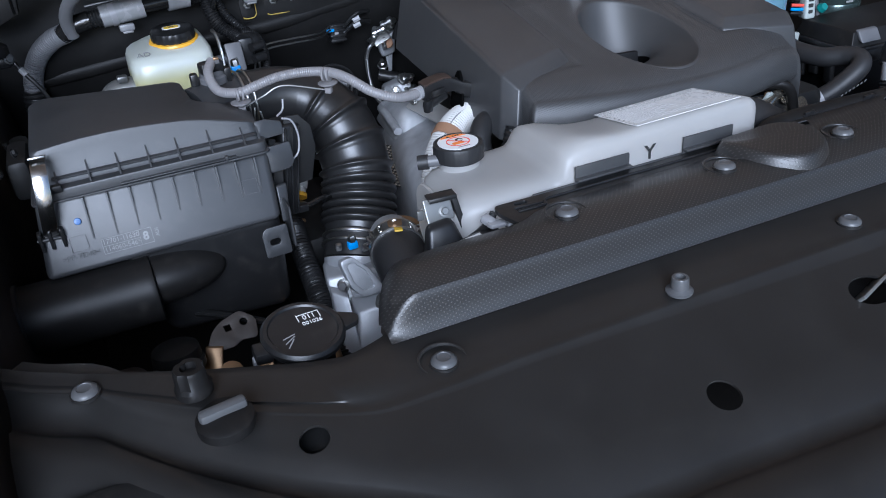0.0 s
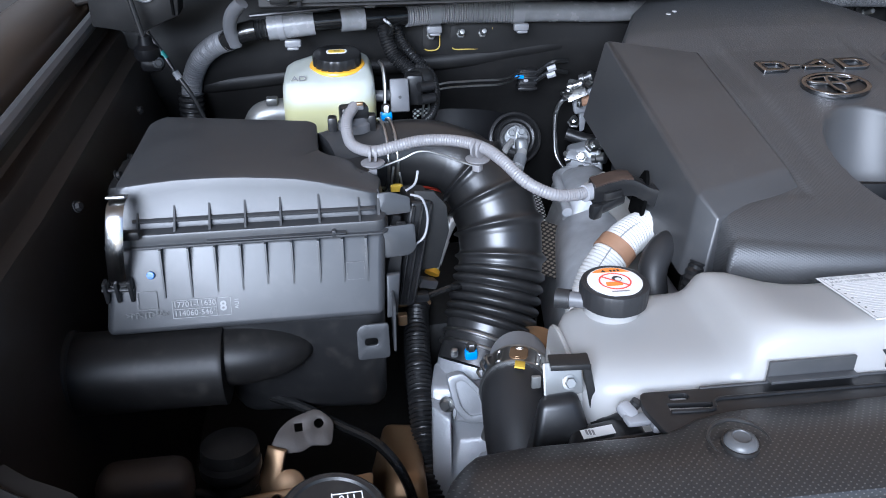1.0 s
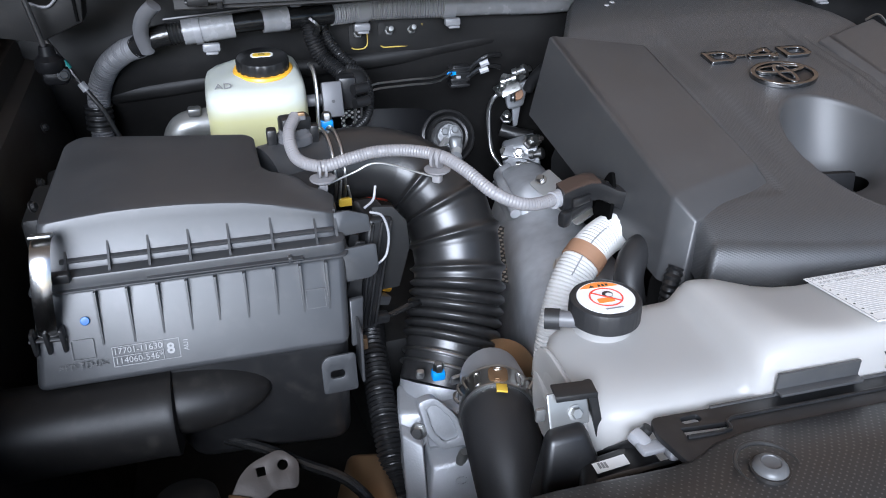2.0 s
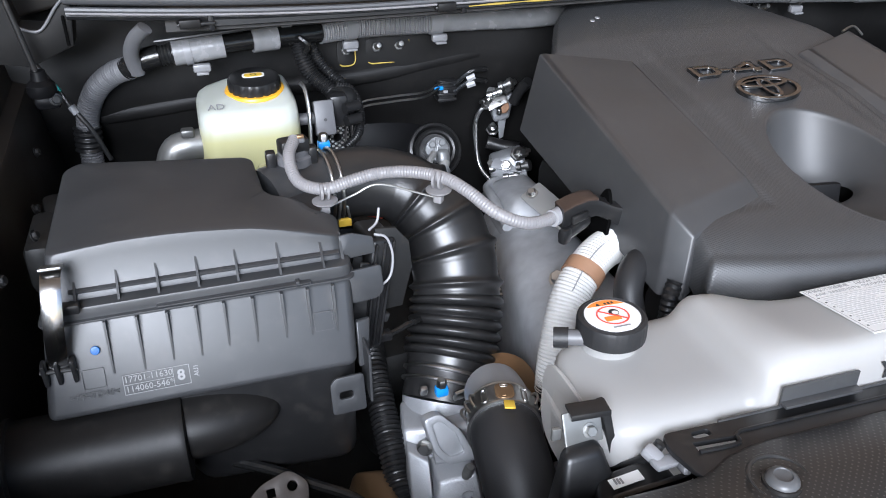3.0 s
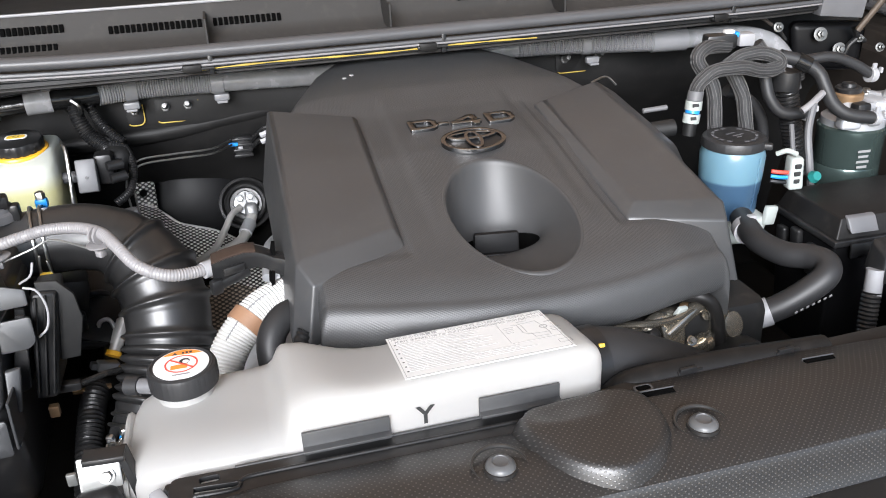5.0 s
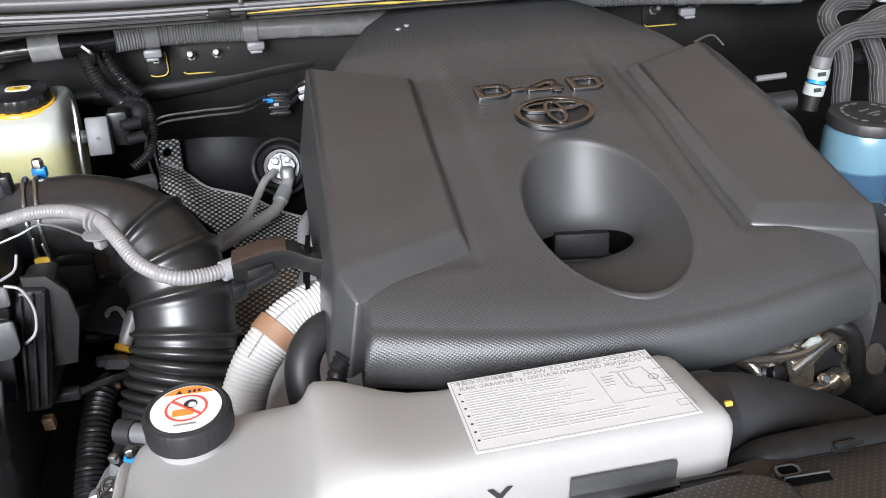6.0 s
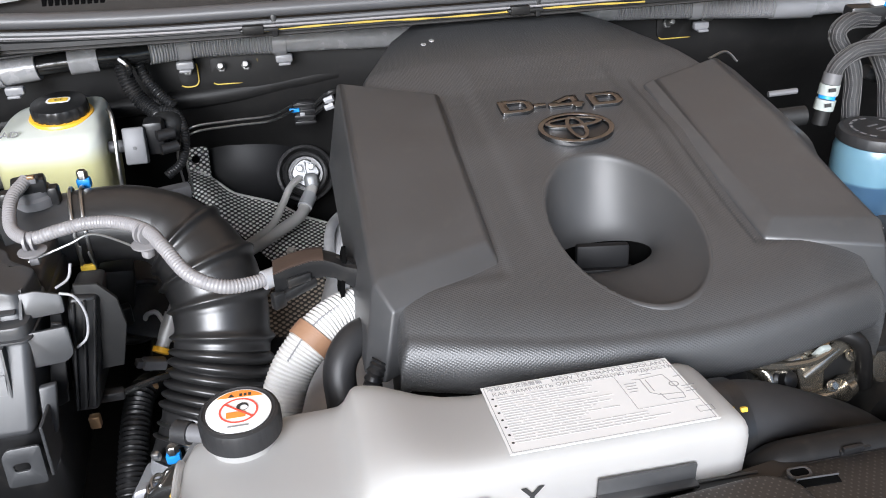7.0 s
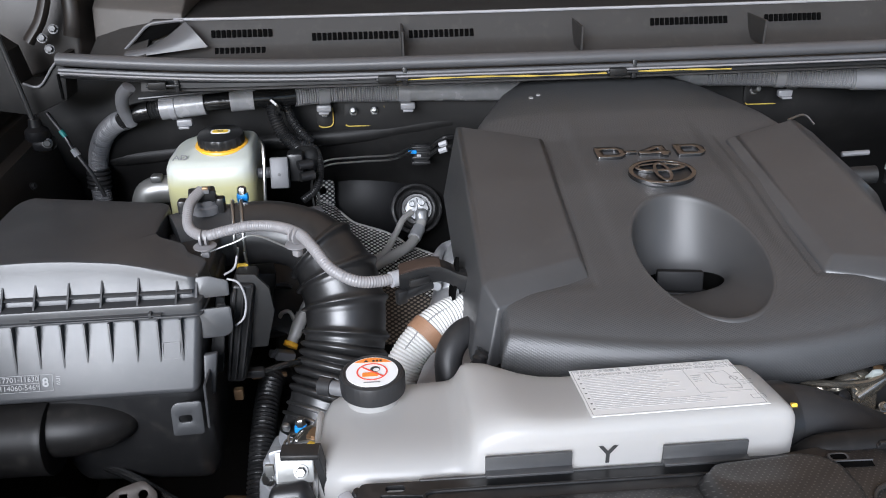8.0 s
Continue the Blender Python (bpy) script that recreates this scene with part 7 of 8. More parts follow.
        bm = lathe([(r, 0), (r, l * 0.3), (r * 0.72, l * 0.34), (r * 0.72, l * 0.62), (r * 1.1, l * 0.66), (r * 1.1, l * 0.9), (r * 0.8, l), (0, l)], 14, Matrix.Translation(p) @ facing(d))
        part("union", bm, STEEL, f)
    part("clamp_leaf", plate(round_poly([(-0.020, -0.012), (0.020, -0.008), (0.016, 0.014), (-0.014, 0.012)], 0.004, 3), 0.002, Matrix.Translation((-0.205, 0.452, 0.995)) @ facing((-0.2, -0.75, 0.6), 20)), STEEL, f)
    part("clamp_leaf", plate(round_poly([(-0.030, -0.010), (0.030, -0.012), (0.026, 0.012), (-0.024, 0.010)], 0.004, 3), 0.003, Matrix.Translation((-0.200, 0.405, 0.892)) @ facing((-0.1, -0.6, 0.75), -12)), ALU, f)
    part("guard_rod", tube([(-0.240, 0.46, 0.955), (-0.241, 0.455, 0.915), (-0.239, 0.445, 0.882), (-0.228, 0.425, 0.862), (-0.215, 0.41, 0.852)], 0.0028, 8), STEEL, f)
    part("copper_seal", lathe([(0.010, 0), (0.012, 0.003), (0.010, 0.006)], 16, Matrix.Translation((-0.188, 0.466, 0.978)) @ facing((0, -0.8, 0.4))), BROWN_TAPE, f)
    part("blade", hull8([(-0.188, 0.488, 0.952), (-0.170, 0.488, 0.954), (-0.170, 0.494, 0.954), (-0.188, 0.494, 0.952)], [(-0.182, 0.492, 0.905), (-0.174, 0.492, 0.908), (-0.174, 0.497, 0.908), (-0.182, 0.497, 0.905)], 0.002), ALU, f)
    part("black_arm", tube([(-0.215, 0.47, 0.912), (-0.19, 0.46, 0.905), (-0.16, 0.45, 0.90)], 0.012, 12), BLACK, f)
    part("body_low", hull8([(-0.228, 0.42, 0.895), (-0.170, 0.40, 0.915), (-0.160, 0.44, 0.915), (-0.215, 0.46, 0.895)], [(-0.225, 0.41, 0.855), (-0.165, 0.38, 0.865), (-0.16, 0.44, 0.865), (-0.215, 0.46, 0.855)], 0.007), ALU, f)
    part("bent_pipe", tube([(-0.212, 0.475, 0.985), (-0.228, 0.48, 0.968), (-0.234, 0.485, 0.94), (-0.235, 0.47, 0.90), (-0.232, 0.45, 0.868), (-0.215, 0.42, 0.845)], 0.0042, 8), STEEL, f)
    part("black_pipe", tube([(-0.150, 0.44, 1.03), (-0.160, 0.455, 1.01), (-0.168, 0.465, 0.985)], 0.010, 12), BLACK, f)


firewall_fittings()


# ---- left side of the bay ----
def left_side():
    p = thing("bonnet_strut", (-0.88, 0.25, 1.0), "thin black bonnet strut rod with a green band", "strut")
    part("rod", tube([(-0.925, 0.395, 1.145), (-0.9035, 0.390, 1.108), (-0.886, 0.377, 1.080), (-0.866, 0.372, 1.045), (-0.850, 0.372, 1.00)], 0.0036, 10), BLACK, p)
    part("green_band", tube([(-0.9075, 0.391, 1.115), (-0.9010, 0.389, 1.104)], 0.0044, 10), GREEN, p)
    part("white_sleeve", tube([(-0.889, 0.379, 1.085), (-0.8825, 0.376, 1.074)], 0.0058, 10), LIGHT_GREY, p)
    q = thing("bonnet_cable_guide", (-0.92, 0.28, 1.08), "thin dark cable running down beside the hinge", "cable")
    part("line", tube([(-0.934, 0.300, 1.305), (-0.930, 0.300, 1.281), (-0.920, 0.300, 1.221), (-0.910, 0.300, 1.158)], 0.0040, 10), BLACK, q)
    part("stop", lathe([(0.016, 0), (0.019, 0.006), (0.018, 0.016), (0.011, 0.022), (0.009, 0.034), (0, 0.034)], 24, pose(-0.908, 0.300, 1.128)), GLOSS_BLACK, q)
    part("foot", rbox((0.034, 0.03, 0.022), pose(-0.905, 0.312, 1.118), 0.008), GLOSS_BLACK, q)
    bolt("bolt", (-0.893, 0.292, 1.124), 0.006, q, facing((0.3, -0.9, 0.2)), BLACK)
    h = thing("bonnet_bracket", (-0.90, 0.30, 1.19), "grey brown painted steel bonnet hinge bracket", "hinge")
    side = [(-0.985, 1.172), (-0.918, 1.160), (-0.860, 1.184), (-0.851, 1.253), (-0.859, 1.254), (-0.896, 1.208), (-0.925, 1.212), (-0.936, 1.262), (-0.985, 1.300)]
    part("cheek", plate([(x, z) for x, z in side], 0.05, pose(0, 0.325, 0, 90, 0, 0), 0.002), BAY_PAINT, h)
    part("edge_line", tube([(-0.921, 0.322, 1.2125), (-0.897, 0.322, 1.2075), (-0.872, 0.322, 1.236), (-0.853, 0.322, 1.2555)], 0.0020, 8), MID_GREY, h)
    part("slot", rbox((0.004, 0.003, 0.040), pose(-0.866, 0.3235, 1.205), 0.0008, 1), HOLLOW_SHADE, h)
    part("arm", tube([(-0.93, 0.40, 1.262), (-0.905, 0.41, 1.300), (-0.890, 0.42, 1.36), (-0.89, 0.43, 1.45)], 0.016, 12, 0.01, flatten=0.6), WING, h)
    part("arm", tube([(-0.875, 0.44, 1.262), (-0.868, 0.44, 1.30), (-0.872, 0.45, 1.36), (-0.885, 0.46, 1.46)], 0.013, 12, 0.01, flatten=0.6), WING, h)
    for x, z in ((-0.905, 1.268), (-0.897, 1.250), (-0.885, 1.282)):
        bolt("bolt", (x, 0.395, z), 0.006, h, facing((0.1, -0.9, 0.3)), BLACK)
    t = thing("wing_trim_block", (-0.90, 0.42, 1.26), "brown grey plastic corner trim beside the cowl", "trim")
    part("block", hull8([(-1.20, 0.47, 1.40), (-0.862, 0.470, 1.345), (-0.836, 0.60, 1.345), (-1.20, 0.60, 1.42)], [(-1.20, 0.45, 1.14), (-0.868, 0.440, 1.215), (-0.800, 0.60, 1.23), (-1.20, 0.60, 1.14)], 0.006), WING, t)
    part("screen_tray", hull8([(-0.845, 0.475, 1.302), (-0.690, 0.445, 1.292), (-0.690, 0.70, 1.40), (-0.845, 0.70, 1.42)], [(-0.845, 0.455, 1.225), (-0.690, 0.435, 1.225), (-0.690, 0.70, 1.25), (-0.845, 0.70, 1.25)], 0.004), TRAY, t, "beige grey tray below the windscreen")
    # bolts on the inner wing
    for p in ((-0.905, 0.02, 1.06), (-0.915, -0.11, 1.08), (-0.93, 0.18, 1.02), (-0.935, 0.30, 1.05)):
        bolt("wing_bolt", p, 0.005, None, facing((0.9, -0.2, 0.3)), BLACK)
    # clips and tape on the inner wing behind the filter box
    g = thing("wing_bracket", (-0.91, 0.05, 0.95), "dark dirty brackets on the inner wing", "bracket")
    part("bracket", rbox((0.03, 0.10, 0.06), pose(-0.905, 0.06, 1.02), 0.01), DEEP, g)
    part("bracket", rbox((0.03, 0.06, 0.08), pose(-0.91, 0.20, 0.98, 0, 0, 10), 0.01), DEEP, g)


left_side()


# ---- low in the bay, in front of the filter box ----
def low_front():
    w = thing("washer_cap", (-0.645, -0.50, 0.985), "black washer bottle cap with a printed code and a finger tab", "bottle cap")
    m = pose(-0.650, -0.500, 0.985, 10, 4, 0)
    part("lid", lathe([(0.040, -0.004), (0.043, 0.0), (0.043, 0.005), (0.040, 0.0085), (0.036, 0.0085), (0.0345, 0.0065), (0.030, 0.0062), (0, 0.0066)], 48, m), BLACK, w)
    part("finger_tab", plate(round_poly([(0.030, -0.014), (0.058, -0.005), (0.060, 0.006), (0.030, 0.020)], 0.006, 4), 0.006, m @ pose(0, 0, 0.006)), BLACK, w)
    part("hinge", rbox((0.018, 0.020, 0.014), m @ pose(-0.044, -0.008, -0.004), 0.003), BLACK, w)
    part("hinge_pin", rbox((0.006, 0.010, 0.010), m @ pose(-0.052, -0.012, -0.010), 0.002), LIGHT_GREY, w)
    part("code_print", words("011", 0.0095, m @ pose(0.011, 0.017, 0.0068, 0, 0, 6)), WHITE, w)
    part("code_print", words("001026", 0.0072, m @ pose(0.0125, 0.0085, 0.0068, 0, 0, 6)), WHITE, w)
    for dx, dy, ww, hh in ((0.0105, 0.0222, 0.023, 0.0008), (-0.001, 0.017, 0.0008, 0.0105), (0.022, 0.0185, 0.0008, 0.0105)):
        part("code_frame", rbox((ww, hh, 0.0003), m @ pose(dx, dy, 0.0068, 0, 0, 6), 0), WHITE, w)
    for k in range(3):
        part("wiper_sign", rbox((0.014, 0.0012, 0.0004), m @ pose(-0.016, -0.006 - 0.005 * k, 0.0068, 0, 0, 20 + 18 * k), 0), GREY_INK, w)
    part("neck", lathe([(0.032, -0.09), (0.032, -0.004)], 28, m), DEEP, w)
    b = thing("hood_latch_bracket", (-0.69, -0.20, 0.79), "pressed steel bracket with two holes below the filter box", "bracket")
    o = round_poly([(-0.052, -0.022), (-0.010, -0.024), (0.0, -0.018), (0.024, -0.022), (0.030, 0.006), (0.012, 0.024), (-0.020, 0.016), (-0.034, 0.006)], 0.008, 4)
    part("plate", plate(o, 0.003, pose(-0.688, -0.197, 0.820, 42, 0, 6), holes=[circle(0.012, 0.006, 0.0055), round_poly([(-0.016, 0.0), (-0.007, 0.0), (-0.007, 0.009), (-0.016, 0.009)], 0.001, 2)]), BROWN_STEEL, b)
    part("leg", hull8([(-0.735, -0.215, 0.815), (-0.715, -0.222, 0.812), (-0.712, -0.218, 0.812), (-0.735, -0.21, 0.815)], [(-0.76, -0.25, 0.74), (-0.735, -0.26, 0.74), (-0.735, -0.255, 0.74), (-0.76, -0.245, 0.74)], 0.001, 1), TAN, b)
    part("round_boss", lathe([(0.017, 0), (0.017, 0.01), (0.010, 0.012), (0, 0.012)], 20, pose(-0.712, -0.235, 0.775, 50, 0, 0)), TAN, b)
    # ribbed loom that runs down past the filter box
    l = thing("ribbed_loom", (-0.54, -0.12, 0.70), "black ribbed cable loom running down beside the filter box", "cable")
    part("conduit", tube([(-0.533, 0.085, 0.80), (-0.540, 0.03, 0.835), (-0.545, -0.01, 0.830), (-0.548, -0.06, 0.808), (-0.549, -0.12, 0.775), (-0.548, -0.18, 0.735), (-0.545, -0.25, 0.69)], ribbed(0.0165, 0.0062, 0.0016), 20, 0.0015), BLACK, l)
    part("conduit", tube([(-0.525, -0.10, 0.770), (-0.524, -0.16, 0.725), (-0.522, -0.25, 0.66)], ribbed(0.0085, 0.005, 0.0009), 14, 0.0014), BLACK, l)
    k = thing("sensor_pigtail", (-0.57, -0.06, 0.92), "small grey sensor plug beside the intake hose", "connector")
    part("plug", rbox((0.030, 0.013, 0.012), pose(-0.548, -0.075, 0.915, 0, 5, 8), 0.003), BLACK, k)
    part("wire", tube([(-0.535, -0.073, 0.914), (-0.505, -0.06, 0.915), (-0.485, -0.04, 0.905)], 0.004, 8), BLACK_TAPE, k)
    part("tan_tab", rbox((0.012, 0.010, 0.016), pose(-0.568, -0.085, 0.890), 0.002), TAN, k)
    c = thing("black_cable", (-0.62, -0.2, 0.78), "thin black cable across the lower bay", "cable")
    part("line", tube([(-0.76, -0.13, 0.835), (-0.70, -0.155, 0.822), (-0.655, -0.18, 0.81), (-0.605, -0.205, 0.79), (-0.575, -0.24, 0.75), (-0.565, -0.29, 0.68)], 0.0062, 10), BLACK_TAPE, c)
    # dark canister under the snorkel and the tan frame rail
    d = thing("horn_canister", (-0.80, -0.24, 0.75), "dark ribbed rubber canister below the snorkel", "canister")
    part("body", lathe([(0.030, 0), (0.034, 0.01), (0.030, 0.018), (0.034, 0.026), (0.030, 0.034), (0.036, 0.042), (0.038, 0.07), (0.036, 0.085), (0.020, 0.092), (0, 0.093)], 32, pose(-0.774, -0.235, 0.764, -6, 0, 0) @ Matrix.Diagonal((0.86, 0.86, 0.86, 1))), DULL, d)
    part("foot", lathe([(0.024, 0), (0.026, 0.004), (0.022, 0.03), (0.027, 0.034), (0.022, 0.038), (0.022, 0.07)], 28, pose(-0.775, -0.236, 0.700)), DULL, d)
    part("clip_band", lathe([(0.039, 0), (0.0395, 0.002), (0.0395, 0.010), (0.039, 0.012)], 32, pose(-0.773, -0.240, 0.813, -6, 0, 0) @ Matrix.Diagonal((0.86, 0.86, 0.86, 1))), BLACK, d)
    r = thing("frame_rail", (-0.65, -0.33, 0.62), "tan primed steel frame rail low in the bay", "frame rail")
    part("rail", rbox((0.40, 0.05, 0.05), pose(-0.66, -0.335, 0.700, 20, 4, 3), 0.008), TAN, r)
    part("hump", hull8([(-0.60, -0.22, 0.76), (-0.555, -0.23, 0.76), (-0.555, -0.13, 0.76), (-0.60, -0.12, 0.76)], [(-0.62, -0.30, 0.66), (-0.55, -0.31, 0.66), (-0.55, -0.1, 0.66), (-0.62, -0.1, 0.66)], 0.012), TAN, r)
    part("tower", rbox((0.10, 0.06, 0.16), pose(-0.862, -0.275, 0.765, -14, 4, 6), 0.022, 4), BROWN_STEEL, r)
    part("upper_rail", plate(round_poly([(-0.085, -0.016), (0.075, -0.012), (0.080, 0.014), (-0.080, 0.014)], 0.005, 3), 0.004, pose(-0.695, -0.262, 0.778, 38, -2, 6), holes=[circle(-0.070, 0.0, 0.005), circle(-0.030, 0.002, 0.0075), circle(0.030, 0.002, 0.006)]), TAN, r)
    part("loop", tube([(-0.835, -0.262, 0.770), (-0.828, -0.262, 0.792), (-0.808, -0.262, 0.800), (-0.790, -0.262, 0.790)], 0.006, 10), DULL, r)
    part("clip", rbox((0.024, 0.020, 0.016), pose(-0.634, -0.302, 0.748), 0.004), DEEP, r)
    part("clip", rbox((0.030, 0.02, 0.03), pose(-0.61, -0.28, 0.762), 0.006), DEEP, r)
    part("pressed_frame", plate(round_poly([(-0.022, -0.012), (0.022, -0.012), (0.022, 0.012), (-0.022, 0.012)], 0.004, 3), 0.002, pose(-0.588, -0.318, 0.735, 40, 0, 4), holes=[round_poly([(-0.018, -0.008), (0.018, -0.008), (0.018, 0.008), (-0.018, 0.008)], 0.003, 2)]), TAN, r)
    # dark engine mass between box and hose
    e = thing("engine_block", (-0.47, 0.10, 0.70), "dark engine parts deep between box and hose", "engine part")
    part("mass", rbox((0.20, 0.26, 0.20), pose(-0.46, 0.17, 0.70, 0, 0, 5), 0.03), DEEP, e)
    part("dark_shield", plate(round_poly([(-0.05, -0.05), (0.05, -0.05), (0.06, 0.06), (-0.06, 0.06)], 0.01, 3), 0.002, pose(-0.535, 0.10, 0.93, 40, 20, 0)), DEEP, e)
    part("grey_pipe", tube([(-0.476, 0.100, 0.940), (-0.490, 0.090, 0.918), (-0.503, 0.075, 0.895), (-0.514, 0.058, 0.874)], 0.0082, 16), PIPE, e)
    part("pipe_sleeve", tube([(-0.496, 0.085, 0.908), (-0.510, 0.065, 0.882)], 0.0100, 16), PIPE, e)
    part("plug_band", tube([(-0.5135, 0.059, 0.875), (-0.5160, 0.0545, 0.8705)], 0.0108, 16), AMBER, e)
    part("pipe_plug", rbox((0.030, 0.016, 0.014), pose(-0.524, 0.046, 0.862, 0, 24, 24), 0.003), MID_GREY, e)
    part("plug_lug", rbox((0.010, 0.012, 0.010), pose(-0.540, 0.042, 0.868, 0, 24, 24), 0.002), MID_GREY, e)
    part("pipe_clamp", tube([(-0.530, 0.078, 0.893), (-0.528, 0.080, 0.912), (-0.515, 0.080, 0.916), (-0.508, 0.078, 0.900)], 0.0032, 8), PIPE, e)
    part("tan_rail", rbox((0.05, 0.008, 0.006), pose(-0.545, 0.02, 0.845, 0, 6, 12), 0.002), TAN, e)
    part("black_box", rbox((0.05, 0.05, 0.06), pose(-0.560, 0.10, 0.955, 0, 10, 10), 0.008), DULL, e)
    part("black_clip", rbox((0.02, 0.014, 0.03), pose(-0.548, 0.06, 0.93, 10, 0, 20), 0.004), BLACK, e)
    part("black_line", tube([(-0.56, 0.12, 0.93), (-0.535, 0.11, 0.945), (-0.515, 0.12, 0.935), (-0.50, 0.14, 0.90)], 0.005, 8), BLACK, e)
    part("black_line", tube([(-0.555, 0.05, 0.90), (-0.54, 0.07, 0.885), (-0.53, 0.10, 0.87)], 0.006, 8), BLACK, e)
    part("red_cap", rbox((0.05, 0.02, 0.012), pose(-0.51, 0.16, 0.955, 0, 0, 10), 0.004), RED_INK, e)


low_front()


# ---- right side of the bay ----
def strands(pts, r, count):
    """Pale threads that run along a braided hose, each a thin flattened ridge of its own."""
    bm = bmesh.new()
    line, at = spline(pts, 0.005)
    up = Vector((0, 0, 1)) if abs((line[1] - line[0]).normalized().z) < 0.9 else Vector((0, 1, 0))
    frames = []
    for i, p in enumerate(line):
        d = (line[min(i + 1, len(line) - 1)] - line[max(i - 1, 0)]).normalized()
        side = d.cross(up).normalized()
        up = side.cross(d).normalized()
        frames.append((p, side, up))
    for k in range(count):
        rows = []
        for i, (p, side, u) in enumerate(frames):
            a = 2 * math.pi * k / count + 0.08 * math.sin(i * 0.7)
            w = 0.055 + 0.02 * math.sin(i * 1.9 + k)
            rows.append([p + (side * math.cos(a + q) + u * math.sin(a + q)) * (r + h) for q, h in ((-w, -0.0004), (-w * 0.5, 0.0005), (w * 0.5, 0.0005), (w, -0.0004))])
        join(bm, sheet(rows))
    return bm


def right_side():
    b = thing("fluid_bottle", (0.423, 0.03, 0.985), "blue steering fluid bottle with a black ribbed cap", "fluid bottle")
    m = pose(0.423, 0.030, 0)
    part("bottle", lathe([(0.034, 0.935), (0.041, 0.940), (0.0435, 0.950), (0.0440, 0.995), (0.0455, 1.000), (0.0475, 1.03), (0.0485, 1.058), (0.0455, 1.069), (0.042, 1.075)], 40, m), WASH, b, flat=60)
    part("cap", lathe([(0.046, 1.0705), (0.0485, 1.072), (0.0485, 1.081), (0.0462, 1.0850), (0.041, 1.0868), (0.039, 1.0862), (0.020, 1.0878), (0, 1.0882)], 64, m, wave=lambda a, r, z: 1 - (0.015 if 1.0715 < z < 1.082 and math.sin(24 * a) > 0 else 0)), HOSE_RUBBER, b)
    part("cap_tab", rbox((0.020, 0.012, 0.010), pose(0.452, -0.008, 1.0775, 0, 0, -35), 0.003), HOSE_RUBBER, b)
    for k in range(16):
        a = 2 * math.pi * k / 16
        if k not in (3, 11):
            part("print_bar", rbox((0.0075, 0.0035, 0.0006), pose(0.423 + 0.032 * math.cos(a), 0.03 + 0.032 * math.sin(a), 1.0872, 0, 0, math.degrees(a) + 90), 0), MID_GREY, b)
    for dx, dy, w in ((-0.004, 0.006, 0.016), (0.003, -0.004, 0.020), (0.0, -0.012, 0.010)):
        part("print_bar", rbox((w, 0.003, 0.0006), pose(0.423 + dx, 0.03 + dy, 1.0881, 0, 0, 15), 0), MID_GREY, b)
    part("bottle_seam", tube([(0.440, -0.0165, 1.062), (0.4395, -0.0145, 1.03), (0.438, -0.0105, 0.975)], 0.0012, 6), WASH, b)
    part("cradle", hull8([(0.388, -0.022, 0.962), (0.462, -0.030, 0.972), (0.468, 0.05, 0.968), (0.39, 0.05, 0.962)], [(0.395, -0.018, 0.925), (0.455, -0.025, 0.925), (0.46, 0.045, 0.925), (0.40, 0.045, 0.925)], 0.008), CRADLE, b, "white plastic cradle")
    part("cradle_tab", rbox((0.022, 0.010, 0.030), pose(0.462, -0.026, 0.972, 0, 10, 10), 0.003), CRADLE, b)
    h = thing("return_hose", (0.36, -0.19, 0.93), "black rubber return hose bent back on itself", "hose")
    part("tube", tube([(0.392, -0.055, 0.990), (0.373, -0.10, 0.994), (0.364, -0.140, 0.994), (0.372, -0.182, 0.994), (0.390, -0.212, 1.000), (0.395, -0.236, 1.000), (0.382, -0.250, 0.990), (0.350, -0.247, 0.967), (0.322, -0.240, 0.950), (0.292, -0.228, 0.936)], 0.0165, 22), HOSE_RUBBER, h)
    for pts in (((0.300, -0.231, 0.9395), (0.318, -0.2385, 0.948)), ((0.377, -0.085, 0.990), (0.371, -0.102, 0.990))):
        c = thing("spring_clamp", pts[0], "pale steel spring clamp on the return hose", "hose clamp", "spring clamps")
        part("band", tube(pts, 0.0185, 22, 0.004), LIGHT_GREY, c)
        part("ear", rbox((0.012, 0.010, 0.008), Matrix.Translation(Vector(pts[0]) + Vector((0.004, -0.008, 0.018))), 0.002), LIGHT_GREY, c)
    part("stub", tube([(0.305, -0.233, 0.942), (0.262, -0.218, 0.921)], 0.012, 16), BLACK, h)
    # bars of unreadable print on the hose
    for k in range(7):
        part("print_bar", rbox((0.004, 0.0012, 0.003), pose(0.338 + 0.0075 * k, -0.2625 - 0.0004 * k, 0.955 + 0.0028 * k, 20, -18, 8), 0), GREY_INK, h)
    # fuel filter
    f = thing("fuel_filter", (0.70, 0.10, 0.95), "dark green metal fuel filter with a cast aluminium head", "fuel filter")
    fm = pose(0.695, 0.100, 0)
    part("can", lathe([(0.050, 0.93), (0.053, 0.935), (0.0535, 0.985), (0.052, 0.988), (0.0535, 0.991), (0.0535, 1.040), (0.0548, 1.044), (0.0548, 1.052), (0.052, 1.055)], 44, fm), CAN, f)
    part("head", lathe([(0.050, 1.055), (0.050, 1.066), (0.040, 1.072), (0.040, 1.090), (0.034, 1.096), (0, 1.097)], 36, fm), ALU, f)
    part("head_arm", hull8([(0.70, 0.06, 1.100), (0.785, 0.055, 1.098), (0.79, 0.12, 1.098), (0.70, 0.125, 1.10)], [(0.70, 0.06, 1.065), (0.785, 0.055, 1.068), (0.79, 0.12, 1.068), (0.70, 0.125, 1.065)], 0.008), ALU, f)
